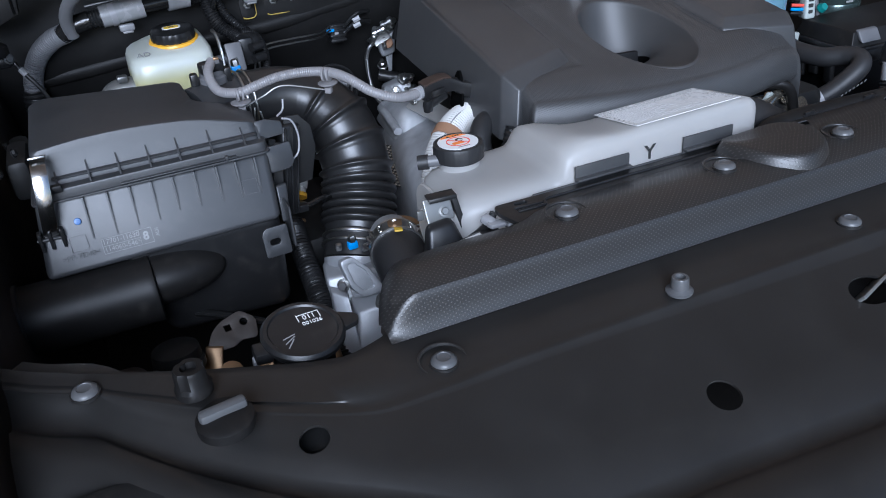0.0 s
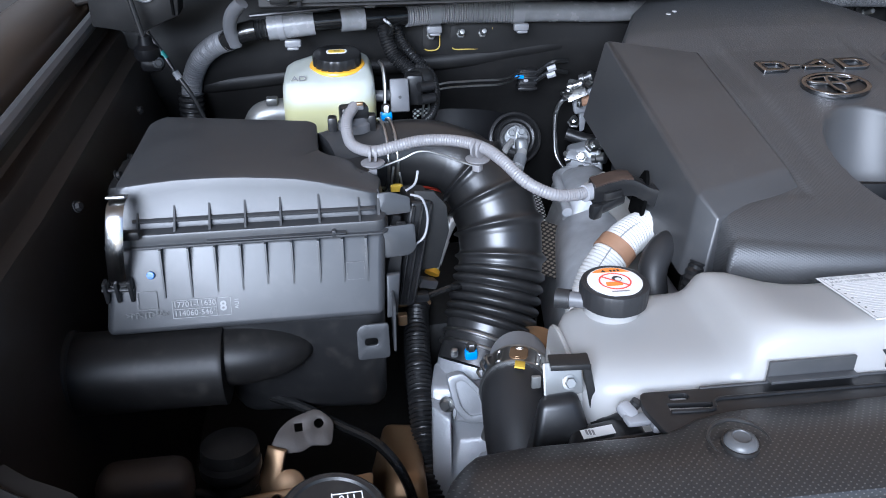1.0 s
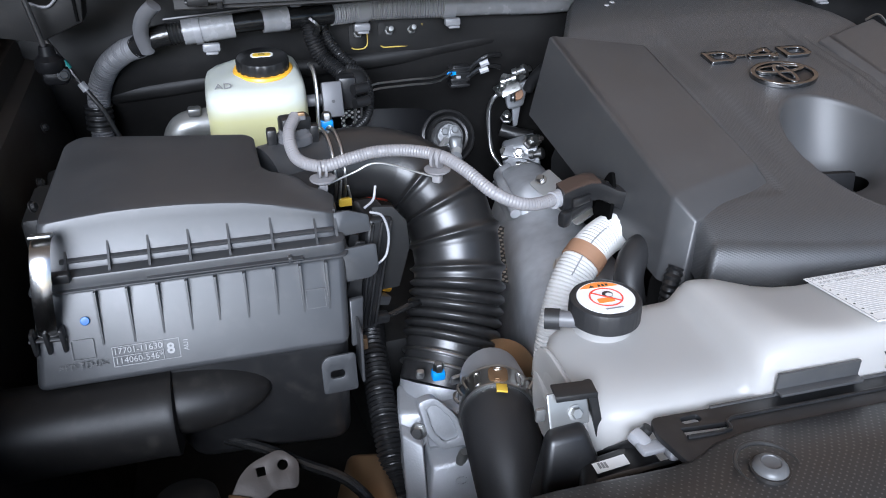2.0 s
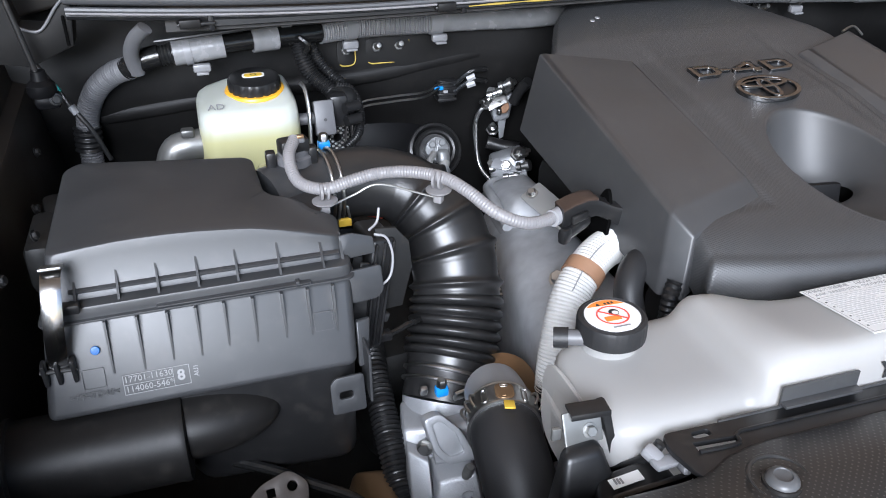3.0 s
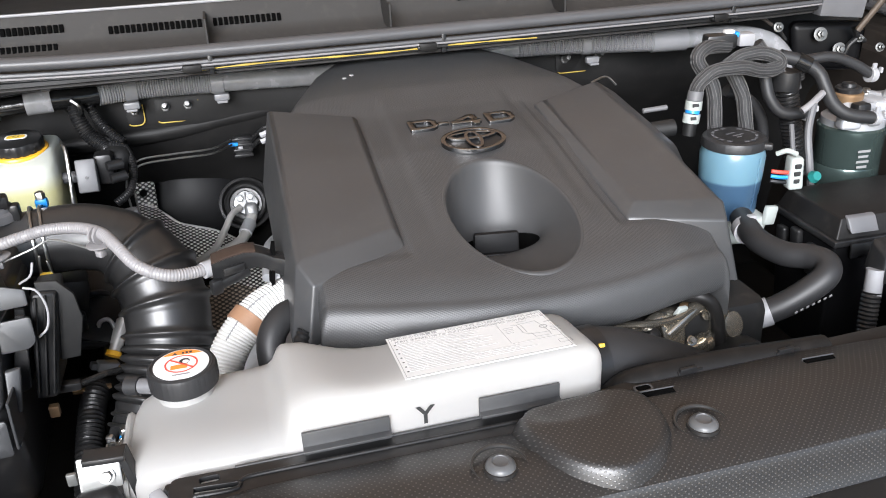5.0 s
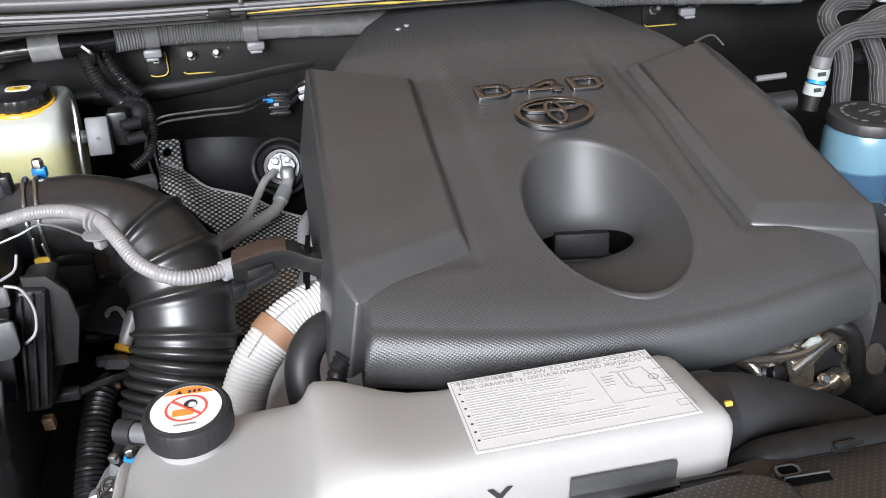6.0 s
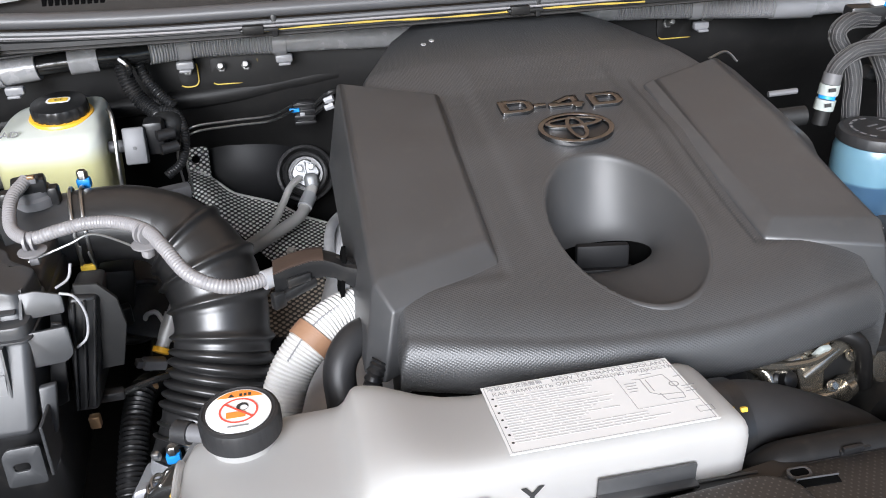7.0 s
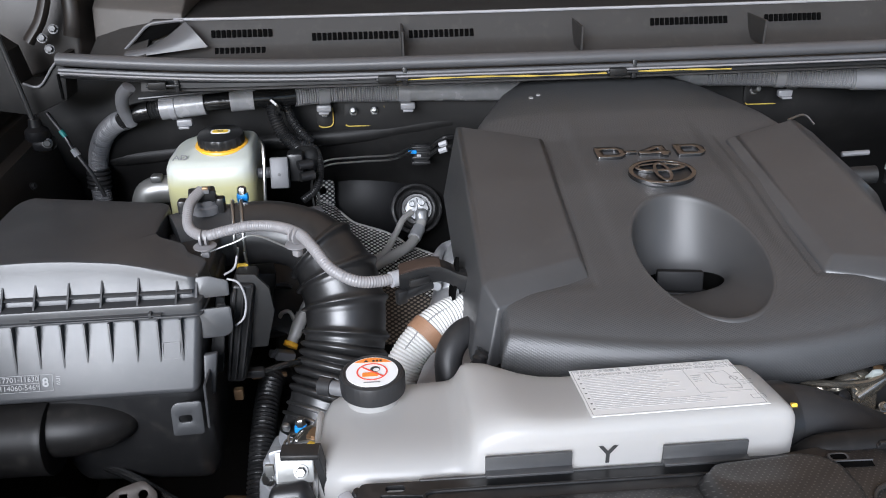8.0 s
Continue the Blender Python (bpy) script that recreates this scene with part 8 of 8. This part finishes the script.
    part("primer_plug", lathe([(0.024, 1.092), (0.025, 1.094), (0.025, 1.106), (0.023, 1.108), (0.020, 1.108)], 28, pose(0.680, 0.105, 0)), TAN, f, "gold passivated ring of the primer pump")
    part("primer_cap", lathe([(0.020, 1.104), (0.021, 1.107), (0.021, 1.114), (0.018, 1.117), (0.012, 1.117), (0.011, 1.122), (0, 1.123)], 28, pose(0.680, 0.105, 0), wave=lambda a, r, z: 1 - (0.03 if 1.106 < z < 1.115 and math.sin(20 * a) > 0 else 0)), BLACK, f)
    part("head_lug", hull8([(0.640, 0.058, 1.088), (0.668, 0.050, 1.088), (0.672, 0.075, 1.088), (0.645, 0.080, 1.088)], [(0.636, 0.055, 1.060), (0.668, 0.046, 1.060), (0.672, 0.075, 1.060), (0.640, 0.080, 1.060)], 0.005), ALU, f)
    part("head_rib", rbox((0.010, 0.05, 0.02), pose(0.735, 0.085, 1.094, 0, 0, 20), 0.003), ALU, f)
    part("outlet_dome", lathe([(0.018, 0), (0.018, 0.008), (0.013, 0.016), (0, 0.019)], 24, pose(0.745, 0.075, 1.096)), ALU, f)
    part("sensor_plug", rbox((0.026, 0.022, 0.03), pose(0.675, 0.065, 1.085), 0.005), BLACK, f)
    part("spigot", tube([(0.765, 0.075, 1.086), (0.81, 0.06, 1.075)], 0.009, 12), ALU, f)
    for p in ((0.755, 0.09, 1.099), (0.722, 0.112, 1.099)):
        bolt("bolt", p, 0.007, f)
    for k in range(4):
        part("print_bar", rbox((0.022 - 0.004 * (k % 2), 0.0008, 0.004), pose(0.682, 0.0472, 1.022 - 0.009 * k, 0, 0, -6), 0), GREY_INK, f)
    # black fuse box
    x = thing("fuse_box", (0.62, -0.1, 0.85), "black fuse box with a flat ribbed lid", "fuse box")
    part("lid", hull8([(0.509, 0.0, 1.000), (0.86, -0.012, 1.003), (0.86, -0.132, 1.000), (0.508, -0.122, 0.999)], [(0.497, 0.006, 0.972), (0.87, -0.004, 0.975), (0.87, -0.142, 0.970), (0.496, -0.133, 0.970)], 0.0025, 3), DULL, x)
    part("lid_rim", hull8([(0.493, 0.008, 0.972), (0.872, -0.002, 0.974), (0.872, -0.146, 0.970), (0.492, -0.137, 0.970)], [(0.493, 0.008, 0.962), (0.872, -0.002, 0.964), (0.872, -0.146, 0.960), (0.492, -0.137, 0.960)], 0.002), BLACK, x)
    part("tray", hull8([(0.499, 0.002, 0.963), (0.86, -0.008, 0.965), (0.86, -0.138, 0.961), (0.498, -0.129, 0.961)], [(0.510, -0.004, 0.76), (0.85, -0.012, 0.76), (0.85, -0.130, 0.76), (0.510, -0.120, 0.76)], 0.005), GLOSS_BLACK, x)
    for y, z0 in ((-0.020, 0.925), (-0.052, 0.935), (-0.090, 0.925)):
        part("tray_boss", hull8([(0.488, y + 0.010, z0 + 0.022), (0.500, y + 0.010, z0 + 0.022), (0.500, y - 0.010, z0 + 0.022), (0.488, y - 0.010, z0 + 0.022)], [(0.494, y + 0.010, z0 - 0.03), (0.505, y + 0.010, z0 - 0.03), (0.505, y - 0.010, z0 - 0.03), (0.494, y - 0.010, z0 - 0.03)], 0.004), BLACK, x)
    part("lid_latch", hull8([(0.515, -0.118, 1.0015), (0.560, -0.120, 1.0020), (0.560, -0.128, 1.000), (0.515, -0.126, 1.000)], [(0.515, -0.128, 0.984), (0.560, -0.130, 0.984), (0.560, -0.141, 0.980), (0.515, -0.139, 0.980)], 0.002), MID_GREY, x)
    part("latch_foot", rbox((0.046, 0.004, 0.022), pose(0.538, -0.143, 0.955, -8, 0, -2), 0.0015), BLACK, x)
    c = thing("battery_cable", (0.50, -0.22, 0.9), "black battery lead with a grey terminal cover", "cable")
    part("cover", hull8([(0.485, -0.205, 1.010), (0.53, -0.205, 1.012), (0.53, -0.235, 1.0), (0.487, -0.238, 0.996)], [(0.478, -0.205, 0.965), (0.53, -0.205, 0.965), (0.53, -0.240, 0.955), (0.478, -0.242, 0.955)], 0.006), BLACK, c)
    part("sleeve", tube([(0.480, -0.228, 0.975), (0.476, -0.235, 0.94)], 0.0115, 14), LIGHT_GREY, c)
    part("lead", tube([(0.476, -0.234, 0.945), (0.468, -0.245, 0.90), (0.45, -0.27, 0.83)], ribbed(0.012, 0.006, 0.0010), 14, 0.0015), BLACK, c)
    k = thing("battery", (0.58, -0.32, 0.8), "battery with a pale label panel beside the fuse box", "battery")
    part("case", rbox((0.22, 0.15, 0.18), pose(0.62, -0.31, 0.86), 0.006), DEEP, k)
    part("tray", rbox((0.20, 0.13, 0.25), pose(0.62, -0.31, 0.646), 0.01), DEEP, k)
    part("label_panel", plate(round_poly([(-0.02, -0.05), (0.02, -0.05), (0.02, 0.05), (-0.012, 0.03)], 0.003, 2), 0.0012, pose(0.508, -0.31, 0.90, 90, 0, -90)), WHITE, k)
    # braided hoses and their loops
    for pts, r in ((((0.391, 0.098, 1.128), (0.394, 0.100, 1.141), (0.401, 0.100, 1.155), (0.424, 0.098, 1.169), (0.467, 0.096, 1.1705), (0.509, 0.096, 1.161), (0.536, 0.098, 1.166), (0.534, 0.106, 1.178), (0.506, 0.112, 1.186), (0.476, 0.114, 1.183), (0.456, 0.118, 1.168)), 0.0105),
                   (((0.437, 0.095, 1.04), (0.435, 0.100, 1.068), (0.432, 0.112, 1.135), (0.420, 0.124, 1.160), (0.409, 0.130, 1.183), (0.428, 0.136, 1.197), (0.469, 0.140, 1.196)), 0.0110),
                   (((0.494, 0.095, 1.04), (0.491, 0.100, 1.071), (0.486, 0.112, 1.120), (0.474, 0.124, 1.151), (0.458, 0.134, 1.172)), 0.0110),
                   (((0.520, 0.140, 1.195), (0.555, 0.130, 1.150), (0.575, 0.125, 1.135), (0.600, 0.125, 1.140)), 0.0095)):
        t = thing("braided_hose", pts[0], "grey and black braided fuel hose in a loop", "hose", "braided hoses")
        part("braid", tube(pts, r, 18, 0.004), BRAID, t)
        tagged(part("braid_thread", strands(pts, r, 14), STRAND, t), "pale woven threads along the hose", kind="stuff")
    q = thing("quick_connector", (0.36, 0.065, 1.09), "white and blue quick connector on the fuel hose", "connector")
    run = [Vector(v) for v in ((0.384, 0.094, 1.072), (0.386, 0.095, 1.092), (0.388, 0.096, 1.106), (0.3895, 0.097, 1.112), (0.391, 0.098, 1.126), (0.3935, 0.0995, 1.140))]
    part("stub", tube(run[:2], 0.0105, 16), DEEP, q)
    part("white_band", tube(run[1:3], 0.0130, 18), CRADLE, q)
    part("blue_band", tube(run[2:4], 0.0110, 18), BLUE, q)
    part("white_band", tube(run[3:5], 0.0130, 18), CRADLE, q)
    part("collar", tube(run[4:6], 0.0122, 18), MID_GREY, q)
    for k, w in ((1, 0.009), (3, 0.010)):
        c0 = (run[k] + run[k + 1]) / 2
        part("code_bar", rbox((w, 0.0016, 0.005), pose(c0.x - 0.004, c0.y - 0.0130, c0.z + 0.003, -20, 0, 0), 0), INK, q)
    # smooth fuel hoses to the filter
    for pts, r in ((((0.545, 0.112, 1.178), (0.578, 0.100, 1.168), (0.602, 0.088, 1.151), (0.611, 0.077, 1.128), (0.623, 0.066, 1.102), (0.645, 0.055, 1.086), (0.690, 0.045, 1.078)), 0.0105),
                   (((0.590, 0.120, 1.163), (0.641, 0.113, 1.167), (0.682, 0.107, 1.153), (0.722, 0.100, 1.130)), 0.0085),
                   (((0.528, 0.124, 1.155), (0.530, 0.120, 1.140), (0.536, 0.110, 1.110), (0.556, 0.100, 1.087), (0.600, 0.090, 1.085)), 0.0095),
                   (((0.564, 0.15, 1.01), (0.562, 0.15, 1.035), (0.551, 0.15, 1.069), (0.526, 0.15, 1.098), (0.480, 0.15, 1.120)), 0.0095)):
        t = thing("fuel_hose", pts[0], "smooth dark grey rubber fuel hose", "hose", "fuel hoses")
        part("tube", tube(pts, r, 16, 0.005), HOSE_RUBBER, t)
    t = thing("hose_sleeve", (0.57, 0.10, 1.16), "short shiny black sleeve joining two fuel hoses", "hose sleeve")
    part("sleeve", tube([(0.570, 0.103, 1.171), (0.588, 0.095, 1.162)], 0.0130, 18), BLACK_TAPE, t)
    for p in ((0.688, 0.046, 1.078), (0.716, 0.101, 1.133), (0.596, 0.091, 1.085)):
        c = thing("spring_clamp", p, "pale steel spring clamp on a fuel hose", "hose clamp", "spring clamps")
        part("band", lathe([(0.0115, -0.006), (0.0125, -0.005), (0.0125, 0.005), (0.0115, 0.006)], 20, Matrix.Translation(p) @ facing((1, 0.1, -0.1))), LIGHT_GREY, c)
        part("ear", rbox((0.008, 0.005, 0.012), Matrix.Translation(Vector(p) + Vector((0, -0.004, 0.014))), 0.002), LIGHT_GREY, c)
        part("ear", rbox((0.005, 0.008, 0.010), Matrix.Translation(Vector(p) + Vector((0.008, -0.010, 0.009))), 0.002), LIGHT_GREY, c)
    t = thing("ribbed_tube", (0.56, 0.12, 1.0), "black ribbed plastic tube beside the fuel filter", "hose")
    part("tube", tube([(0.572, 0.13, 1.140), (0.575, 0.125, 1.126), (0.591, 0.12, 1.058), (0.612, 0.11, 0.970)], ribbed(0.0165, 0.0062, 0.0018), 20, 0.0016), BLACK, t)
    part("collar", lathe([(0.023, 0), (0.024, 0.01), (0.022, 0.03)], 24, pose(0.574, 0.128, 1.118)), BLACK, t)
    part("grey_wire", tube([(0.572, 0.05, 1.115), (0.566, 0.045, 1.07), (0.566, 0.03, 1.02), (0.570, 0.02, 0.97)], 0.0060, 10), MID_GREY, t)
    part("wire_boot", tube([(0.552, 0.05, 1.104), (0.568, 0.05, 1.114), (0.590, 0.055, 1.128)], 0.0055, 10), CABLE, t)
    part("grey_wire", tube([(0.545, 0.06, 1.08), (0.535, 0.03, 1.03), (0.528, 0.01, 0.99)], 0.0040, 8), MID_GREY, t)
    t = thing("wire_plug", (0.50, 0.0, 1.01), "white wiring plug with coloured wires", "connector")
    part("shell", hull8([(0.505, -0.005, 1.050), (0.525, -0.008, 1.050), (0.528, 0.015, 1.050), (0.508, 0.018, 1.050)], [(0.500, -0.012, 1.000), (0.525, -0.015, 1.000), (0.53, 0.01, 1.0), (0.505, 0.012, 1.0)], 0.005), CRADLE, t)
    part("clip", tube([(0.487, 0.01, 1.055), (0.497, 0.0, 1.062), (0.512, -0.004, 1.056)], 0.004, 8), CRADLE, t)
    for z in (1.014, 1.026, 1.038):
        part("pocket", rbox((0.010, 0.004, 0.007), pose(0.513, -0.0105, z, 0, 0, -5), 0.001, 1), INK, t)
    for d, mat in ((0, RED_INK), (0.008, BLUE), (0.016, BLACK)):
        part("wire", tube([(0.478, 0.005, 1.030 - d), (0.492, 0.0, 1.028 - d), (0.505, 0.0, 1.026 - d)], 0.003, 6), mat, t)
    part("green_plug", lathe([(0.009, 0), (0.010, 0.003), (0.007, 0.012), (0, 0.012)], 16, pose(0.550, 0.0, 1.012, 60, 0, 0)), GREEN, t)
    # connector block among the loops
    t = thing("loop_connector", (0.46, 0.13, 1.19), "black and grey connector block on the fuel hoses", "connector")
    part("block", rbox((0.05, 0.025, 0.022), pose(0.455, 0.145, 1.203, 0, 0, -8), 0.004), BLACK, t)
    part("grey_block", rbox((0.026, 0.022, 0.020), pose(0.495, 0.138, 1.204, 0, 0, -8), 0.003), LIGHT_GREY, t)
    part("white_lock", rbox((0.016, 0.012, 0.006), pose(0.468, 0.142, 1.217), 0.002), WHITE, t)
    part("blue_lock", rbox((0.006, 0.012, 0.008), pose(0.478, 0.138, 1.213), 0.001), BLUE, t)
    # thin silver line from the cover's corner
    t = thing("thin_line", (0.31, 0.13, 1.1), "thin bare metal line behind the engine cover", "pipe")
    part("line", tube([(0.245, 0.16, 1.155), (0.275, 0.172, 1.158), (0.29, 0.165, 1.145)], 0.0018, 6), STEEL, t)
    part("pin", tube([(0.31, 0.11, 1.115), (0.348, 0.105, 1.118)], 0.0040, 10), MID_GREY, t)
    part("black_stub", tube([(0.30, 0.08, 1.092), (0.345, 0.075, 1.095)], 0.013, 14), DEEP, t)
    # thin release cable under the cowl edge, with a beige sleeve where it rises
    t = thing("release_cable", (0.60, 0.36, 1.19), "thin dark cable with a beige sleeve under the cowl", "cable")
    part("line", tube([(0.36, 0.362, 1.201), (0.45, 0.362, 1.198), (0.53, 0.362, 1.195), (0.613, 0.360, 1.1915)], 0.0022, 8), MID_GREY, t)
    part("sleeve", tube([(0.605, 0.360, 1.192), (0.628, 0.358, 1.196), (0.642, 0.357, 1.203), (0.656, 0.357, 1.206), (0.663, 0.357, 1.198), (0.672, 0.357, 1.190), (0.702, 0.356, 1.171)], 0.0036, 8), BROWN_STEEL, t)
    part("tail", tube([(0.702, 0.356, 1.171), (0.720, 0.355, 1.158), (0.735, 0.353, 1.140)], 0.0034, 8), BLACK, t)
    # bolted bracket in the far corner
    t = thing("corner_bracket", (0.80, 0.36, 1.15), "grey painted bracket with bolts in the bay corner", "bracket")
    part("box", rbox((0.088, 0.03, 0.070), pose(0.805, 0.305, 1.222, 0, 6, -6), 0.003), MID_GREY, t)
    part("plate", hull8([(0.750, 0.365, 1.170), (0.895, 0.330, 1.165), (0.90, 0.35, 1.165), (0.755, 0.38, 1.170)], [(0.765, 0.360, 1.075), (0.89, 0.325, 1.075), (0.90, 0.345, 1.075), (0.770, 0.372, 1.075)], 0.016, 4), GLOSS_BLACK, t)
    part("arm", tube([(0.868, 0.318, 1.140), (0.852, 0.320, 1.126), (0.846, 0.322, 1.108), (0.836, 0.326, 1.095)], 0.0055, 10), BLACK, t)
    part("arm", tube([(0.852, 0.315, 1.160), (0.868, 0.316, 1.140), (0.884, 0.316, 1.132)], 0.0045, 10), BLACK, t)
    for p, r in (((0.798, 0.337, 1.148), 0.0105), ((0.836, 0.325, 1.118), 0.0105), ((0.870, 0.316, 1.138), 0.006), ((0.915, 0.310, 1.118), 0.007), ((0.714, 0.352, 1.166), 0.0075)):
        part("washer", lathe([(r * 1.25, 0), (r * 1.25, 0.002), (r * 0.9, 0.0025)], 24, Matrix.Translation(p) @ facing((-0.2, -0.9, 0.25))), OLD_ZINC, t)
        part("nut", lathe([(r * 0.8, 0.002), (r * 0.8, 0.008), (r * 0.5, 0.009), (r * 0.45, 0.014), (0, 0.0145)], 6, Matrix.Translation(p) @ facing((-0.2, -0.9, 0.25))), OLD_ZINC, t)
    part("brace_rod", tube([(0.84, 0.29, 1.16), (0.875, 0.27, 1.23), (0.90, 0.26, 1.29)], 0.006, 10), PAINT, t)


right_side()


# ---- engine parts under the cover's front edge ----
def front_engine():
    h = thing("charge_hose", (0.10, -0.37, 0.95), "dark grey moulded charge air hose behind the coolant tank", "hose")
    part("tube", tube([(-0.030, -0.368, 1.015), (0.004, -0.366, 1.016), (0.036, -0.362, 1.010), (0.070, -0.356, 0.994), (0.108, -0.350, 0.972), (0.16, -0.344, 0.940), (0.25, -0.335, 0.87)], lambda s, w: 0.0355 + 0.0005 * math.sin(s * 42) + (0.0025 if s < 0.035 else 0) + 0, 32, 0.0022), HOSE_RUBBER, h)
    part("cuff", tube([(-0.010, -0.367, 1.0155), (0.016, -0.365, 1.0145)], 0.0395, 32, 0.004), BLACK, h)
    for x in (0.000, 0.012):
        part("yellow_mark", rbox((0.006, 0.006, 0.004), pose(x, -0.385, 1.0505 - x * 0.2, -25, 0, 0), 0.001), YELLOW, h)
    d = thing("air_duct", (0.06, -0.42, 1.0), "black moulded plastic air duct behind the radiator cover", "duct")
    part("channel", tube([(-0.002, -0.418, 0.985), (0.008, -0.418, 1.004), (0.024, -0.419, 1.0185), (0.050, -0.420, 1.0225), (0.118, -0.421, 1.0235), (0.24, -0.424, 1.020)], 0.0155, 20, 0.005), DULL, d)
    part("seam", tube([(0.008, -0.432, 1.010), (0.026, -0.434, 1.0265), (0.055, -0.435, 1.030), (0.118, -0.436, 1.031)], 0.0016, 8), BLACK, d)
    w = thing("thin_hose", (0.22, -0.28, 0.9), "thin black hose bending down in front of the engine", "hose")
    part("tube", tube([(0.170, -0.245, 1.000), (0.192, -0.262, 1.006), (0.210, -0.270, 0.996), (0.221, -0.272, 0.966), (0.228, -0.274, 0.916), (0.229, -0.276, 0.85)], 0.0082, 16), DULL, w)
    part("pale_washer", lathe([(0.0085, 0), (0.016, 0.001), (0.016, 0.003), (0.0085, 0.004)], 24, pose(0.228, -0.274, 0.914, 10, 0, 0)), CRADLE, w)
    part("tube", tube([(0.245, -0.20, 0.985), (0.275, -0.215, 0.965), (0.292, -0.235, 0.935)], 0.006, 12), BLACK_TAPE, w)
    e = thing("front_engine_parts", (0.13, -0.24, 0.88), "bright and dull metal engine parts under the cover", "engine part")
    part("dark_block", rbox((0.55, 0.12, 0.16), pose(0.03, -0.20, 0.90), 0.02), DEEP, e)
    part("bright_pipe", tube([(0.06, -0.275, 0.955), (0.105, -0.29, 0.955), (0.15, -0.29, 0.952), (0.205, -0.272, 0.945), (0.235, -0.255, 0.955)], 0.007, 16), OILY, e)
    part("elbow", tube([(0.10, -0.25, 0.978), (0.115, -0.268, 0.972), (0.118, -0.285, 0.945)], 0.008, 18), OILY, e)
    part("flange", rbox((0.024, 0.010, 0.014), pose(0.160, -0.258, 0.972, 30, 10, 20), 0.003), OILY, e)
    part("tan_bit", rbox((0.020, 0.012, 0.010), pose(0.190, -0.250, 0.985, 0, 10, 30), 0.003), TAN, e)
    part("grey_block", rbox((0.045, 0.03, 0.035), pose(0.075, -0.255, 0.960, 10, 0, 10), 0.008), BLACK, e)
    part("dark_drum", lathe([(0.04, -0.02), (0.044, 0.0), (0.04, 0.03), (0, 0.032)], 28, pose(0.245, -0.285, 0.905, 70, 0, 0)), DEEP, e)
    for p in ((0.02, -0.275, 0.985), (0.045, -0.27, 0.978), (0.135, -0.268, 0.975), (0.18, -0.283, 0.958), (0.21, -0.262, 0.975)):
        bolt("bolt", p, 0.0045, e, facing((0.1, -0.7, 0.6)), OILY)
    part("bright_elbow", tube([(0.112, -0.262, 0.955), (0.126, -0.268, 0.976), (0.143, -0.266, 0.986), (0.157, -0.262, 0.974), (0.160, -0.262, 0.955)], 0.0085, 18), OILY, e)
    part("bright_tube", tube([(0.155, -0.268, 0.962), (0.172, -0.264, 0.972), (0.190, -0.258, 0.982), (0.216, -0.250, 0.988)], 0.0090, 18), OILY, e)
    part("pale_lug", rbox((0.014, 0.006, 0.016), pose(0.172, -0.266, 0.990, 25, 10, 15), 0.002), CRADLE, e)
    part("bright_stud", lathe([(0.008, 0), (0.009, 0.003), (0.006, 0.006), (0.006, 0.014), (0, 0.015)], 14, Matrix.Translation((0.030, -0.292, 1.006)) @ facing((0.2, -0.8, 0.5))), OILY, e)
    # brackets, unions and pipes crowded under the cover
    part("bracket", hull8([(0.145, -0.262, 0.990), (0.185, -0.256, 0.986), (0.188, -0.246, 0.986), (0.147, -0.250, 0.990)], [(0.150, -0.284, 0.945), (0.176, -0.280, 0.945), (0.178, -0.266, 0.945), (0.152, -0.270, 0.945)], 0.003), OILY, e)
    part("union", lathe([(0.010, 0), (0.012, 0.003), (0.012, 0.010), (0.009, 0.012), (0.009, 0.020), (0.006, 0.022), (0, 0.022)], 18, Matrix.Translation((0.125, -0.268, 0.965)) @ facing((0.3, -0.8, 0.5))), BLACK, e)
    part("union", lathe([(0.008, 0), (0.010, 0.002), (0.010, 0.010), (0.006, 0.012), (0, 0.012)], 16, Matrix.Translation((0.062, -0.282, 0.975)) @ facing((0.1, -0.7, 0.7))), BLACK, e)
    part("clamp_band", tube([(0.196, -0.278, 0.946), (0.206, -0.273, 0.946)], 0.0125, 18, 0.004), OILY, e)
    part("pipe", tube([(0.088, -0.262, 0.985), (0.120, -0.276, 0.988), (0.160, -0.272, 0.985), (0.190, -0.262, 0.990)], 0.0045, 10), OILY, e)
    part("pipe", tube([(0.030, -0.285, 0.985), (0.060, -0.292, 0.968), (0.095, -0.300, 0.948)], 0.005, 10), BLACK, e)
    part("pump_body", lathe([(0.022, 0), (0.024, 0.004), (0.024, 0.018), (0.016, 0.022), (0.016, 0.030), (0, 0.031)], 26, Matrix.Translation((0.235, -0.245, 0.948)) @ facing((0.3, -0.8, 0.4))), OILY, e)
    for p in ((-0.225, -0.262, 1.0), (-0.205, -0.262, 0.995)):
        part("pale_stub", tube([p, (p[0] + 0.004, p[1] - 0.01, p[2] - 0.05)], 0.009, 12), ALU, e)
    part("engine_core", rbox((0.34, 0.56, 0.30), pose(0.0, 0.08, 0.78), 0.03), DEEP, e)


front_engine()
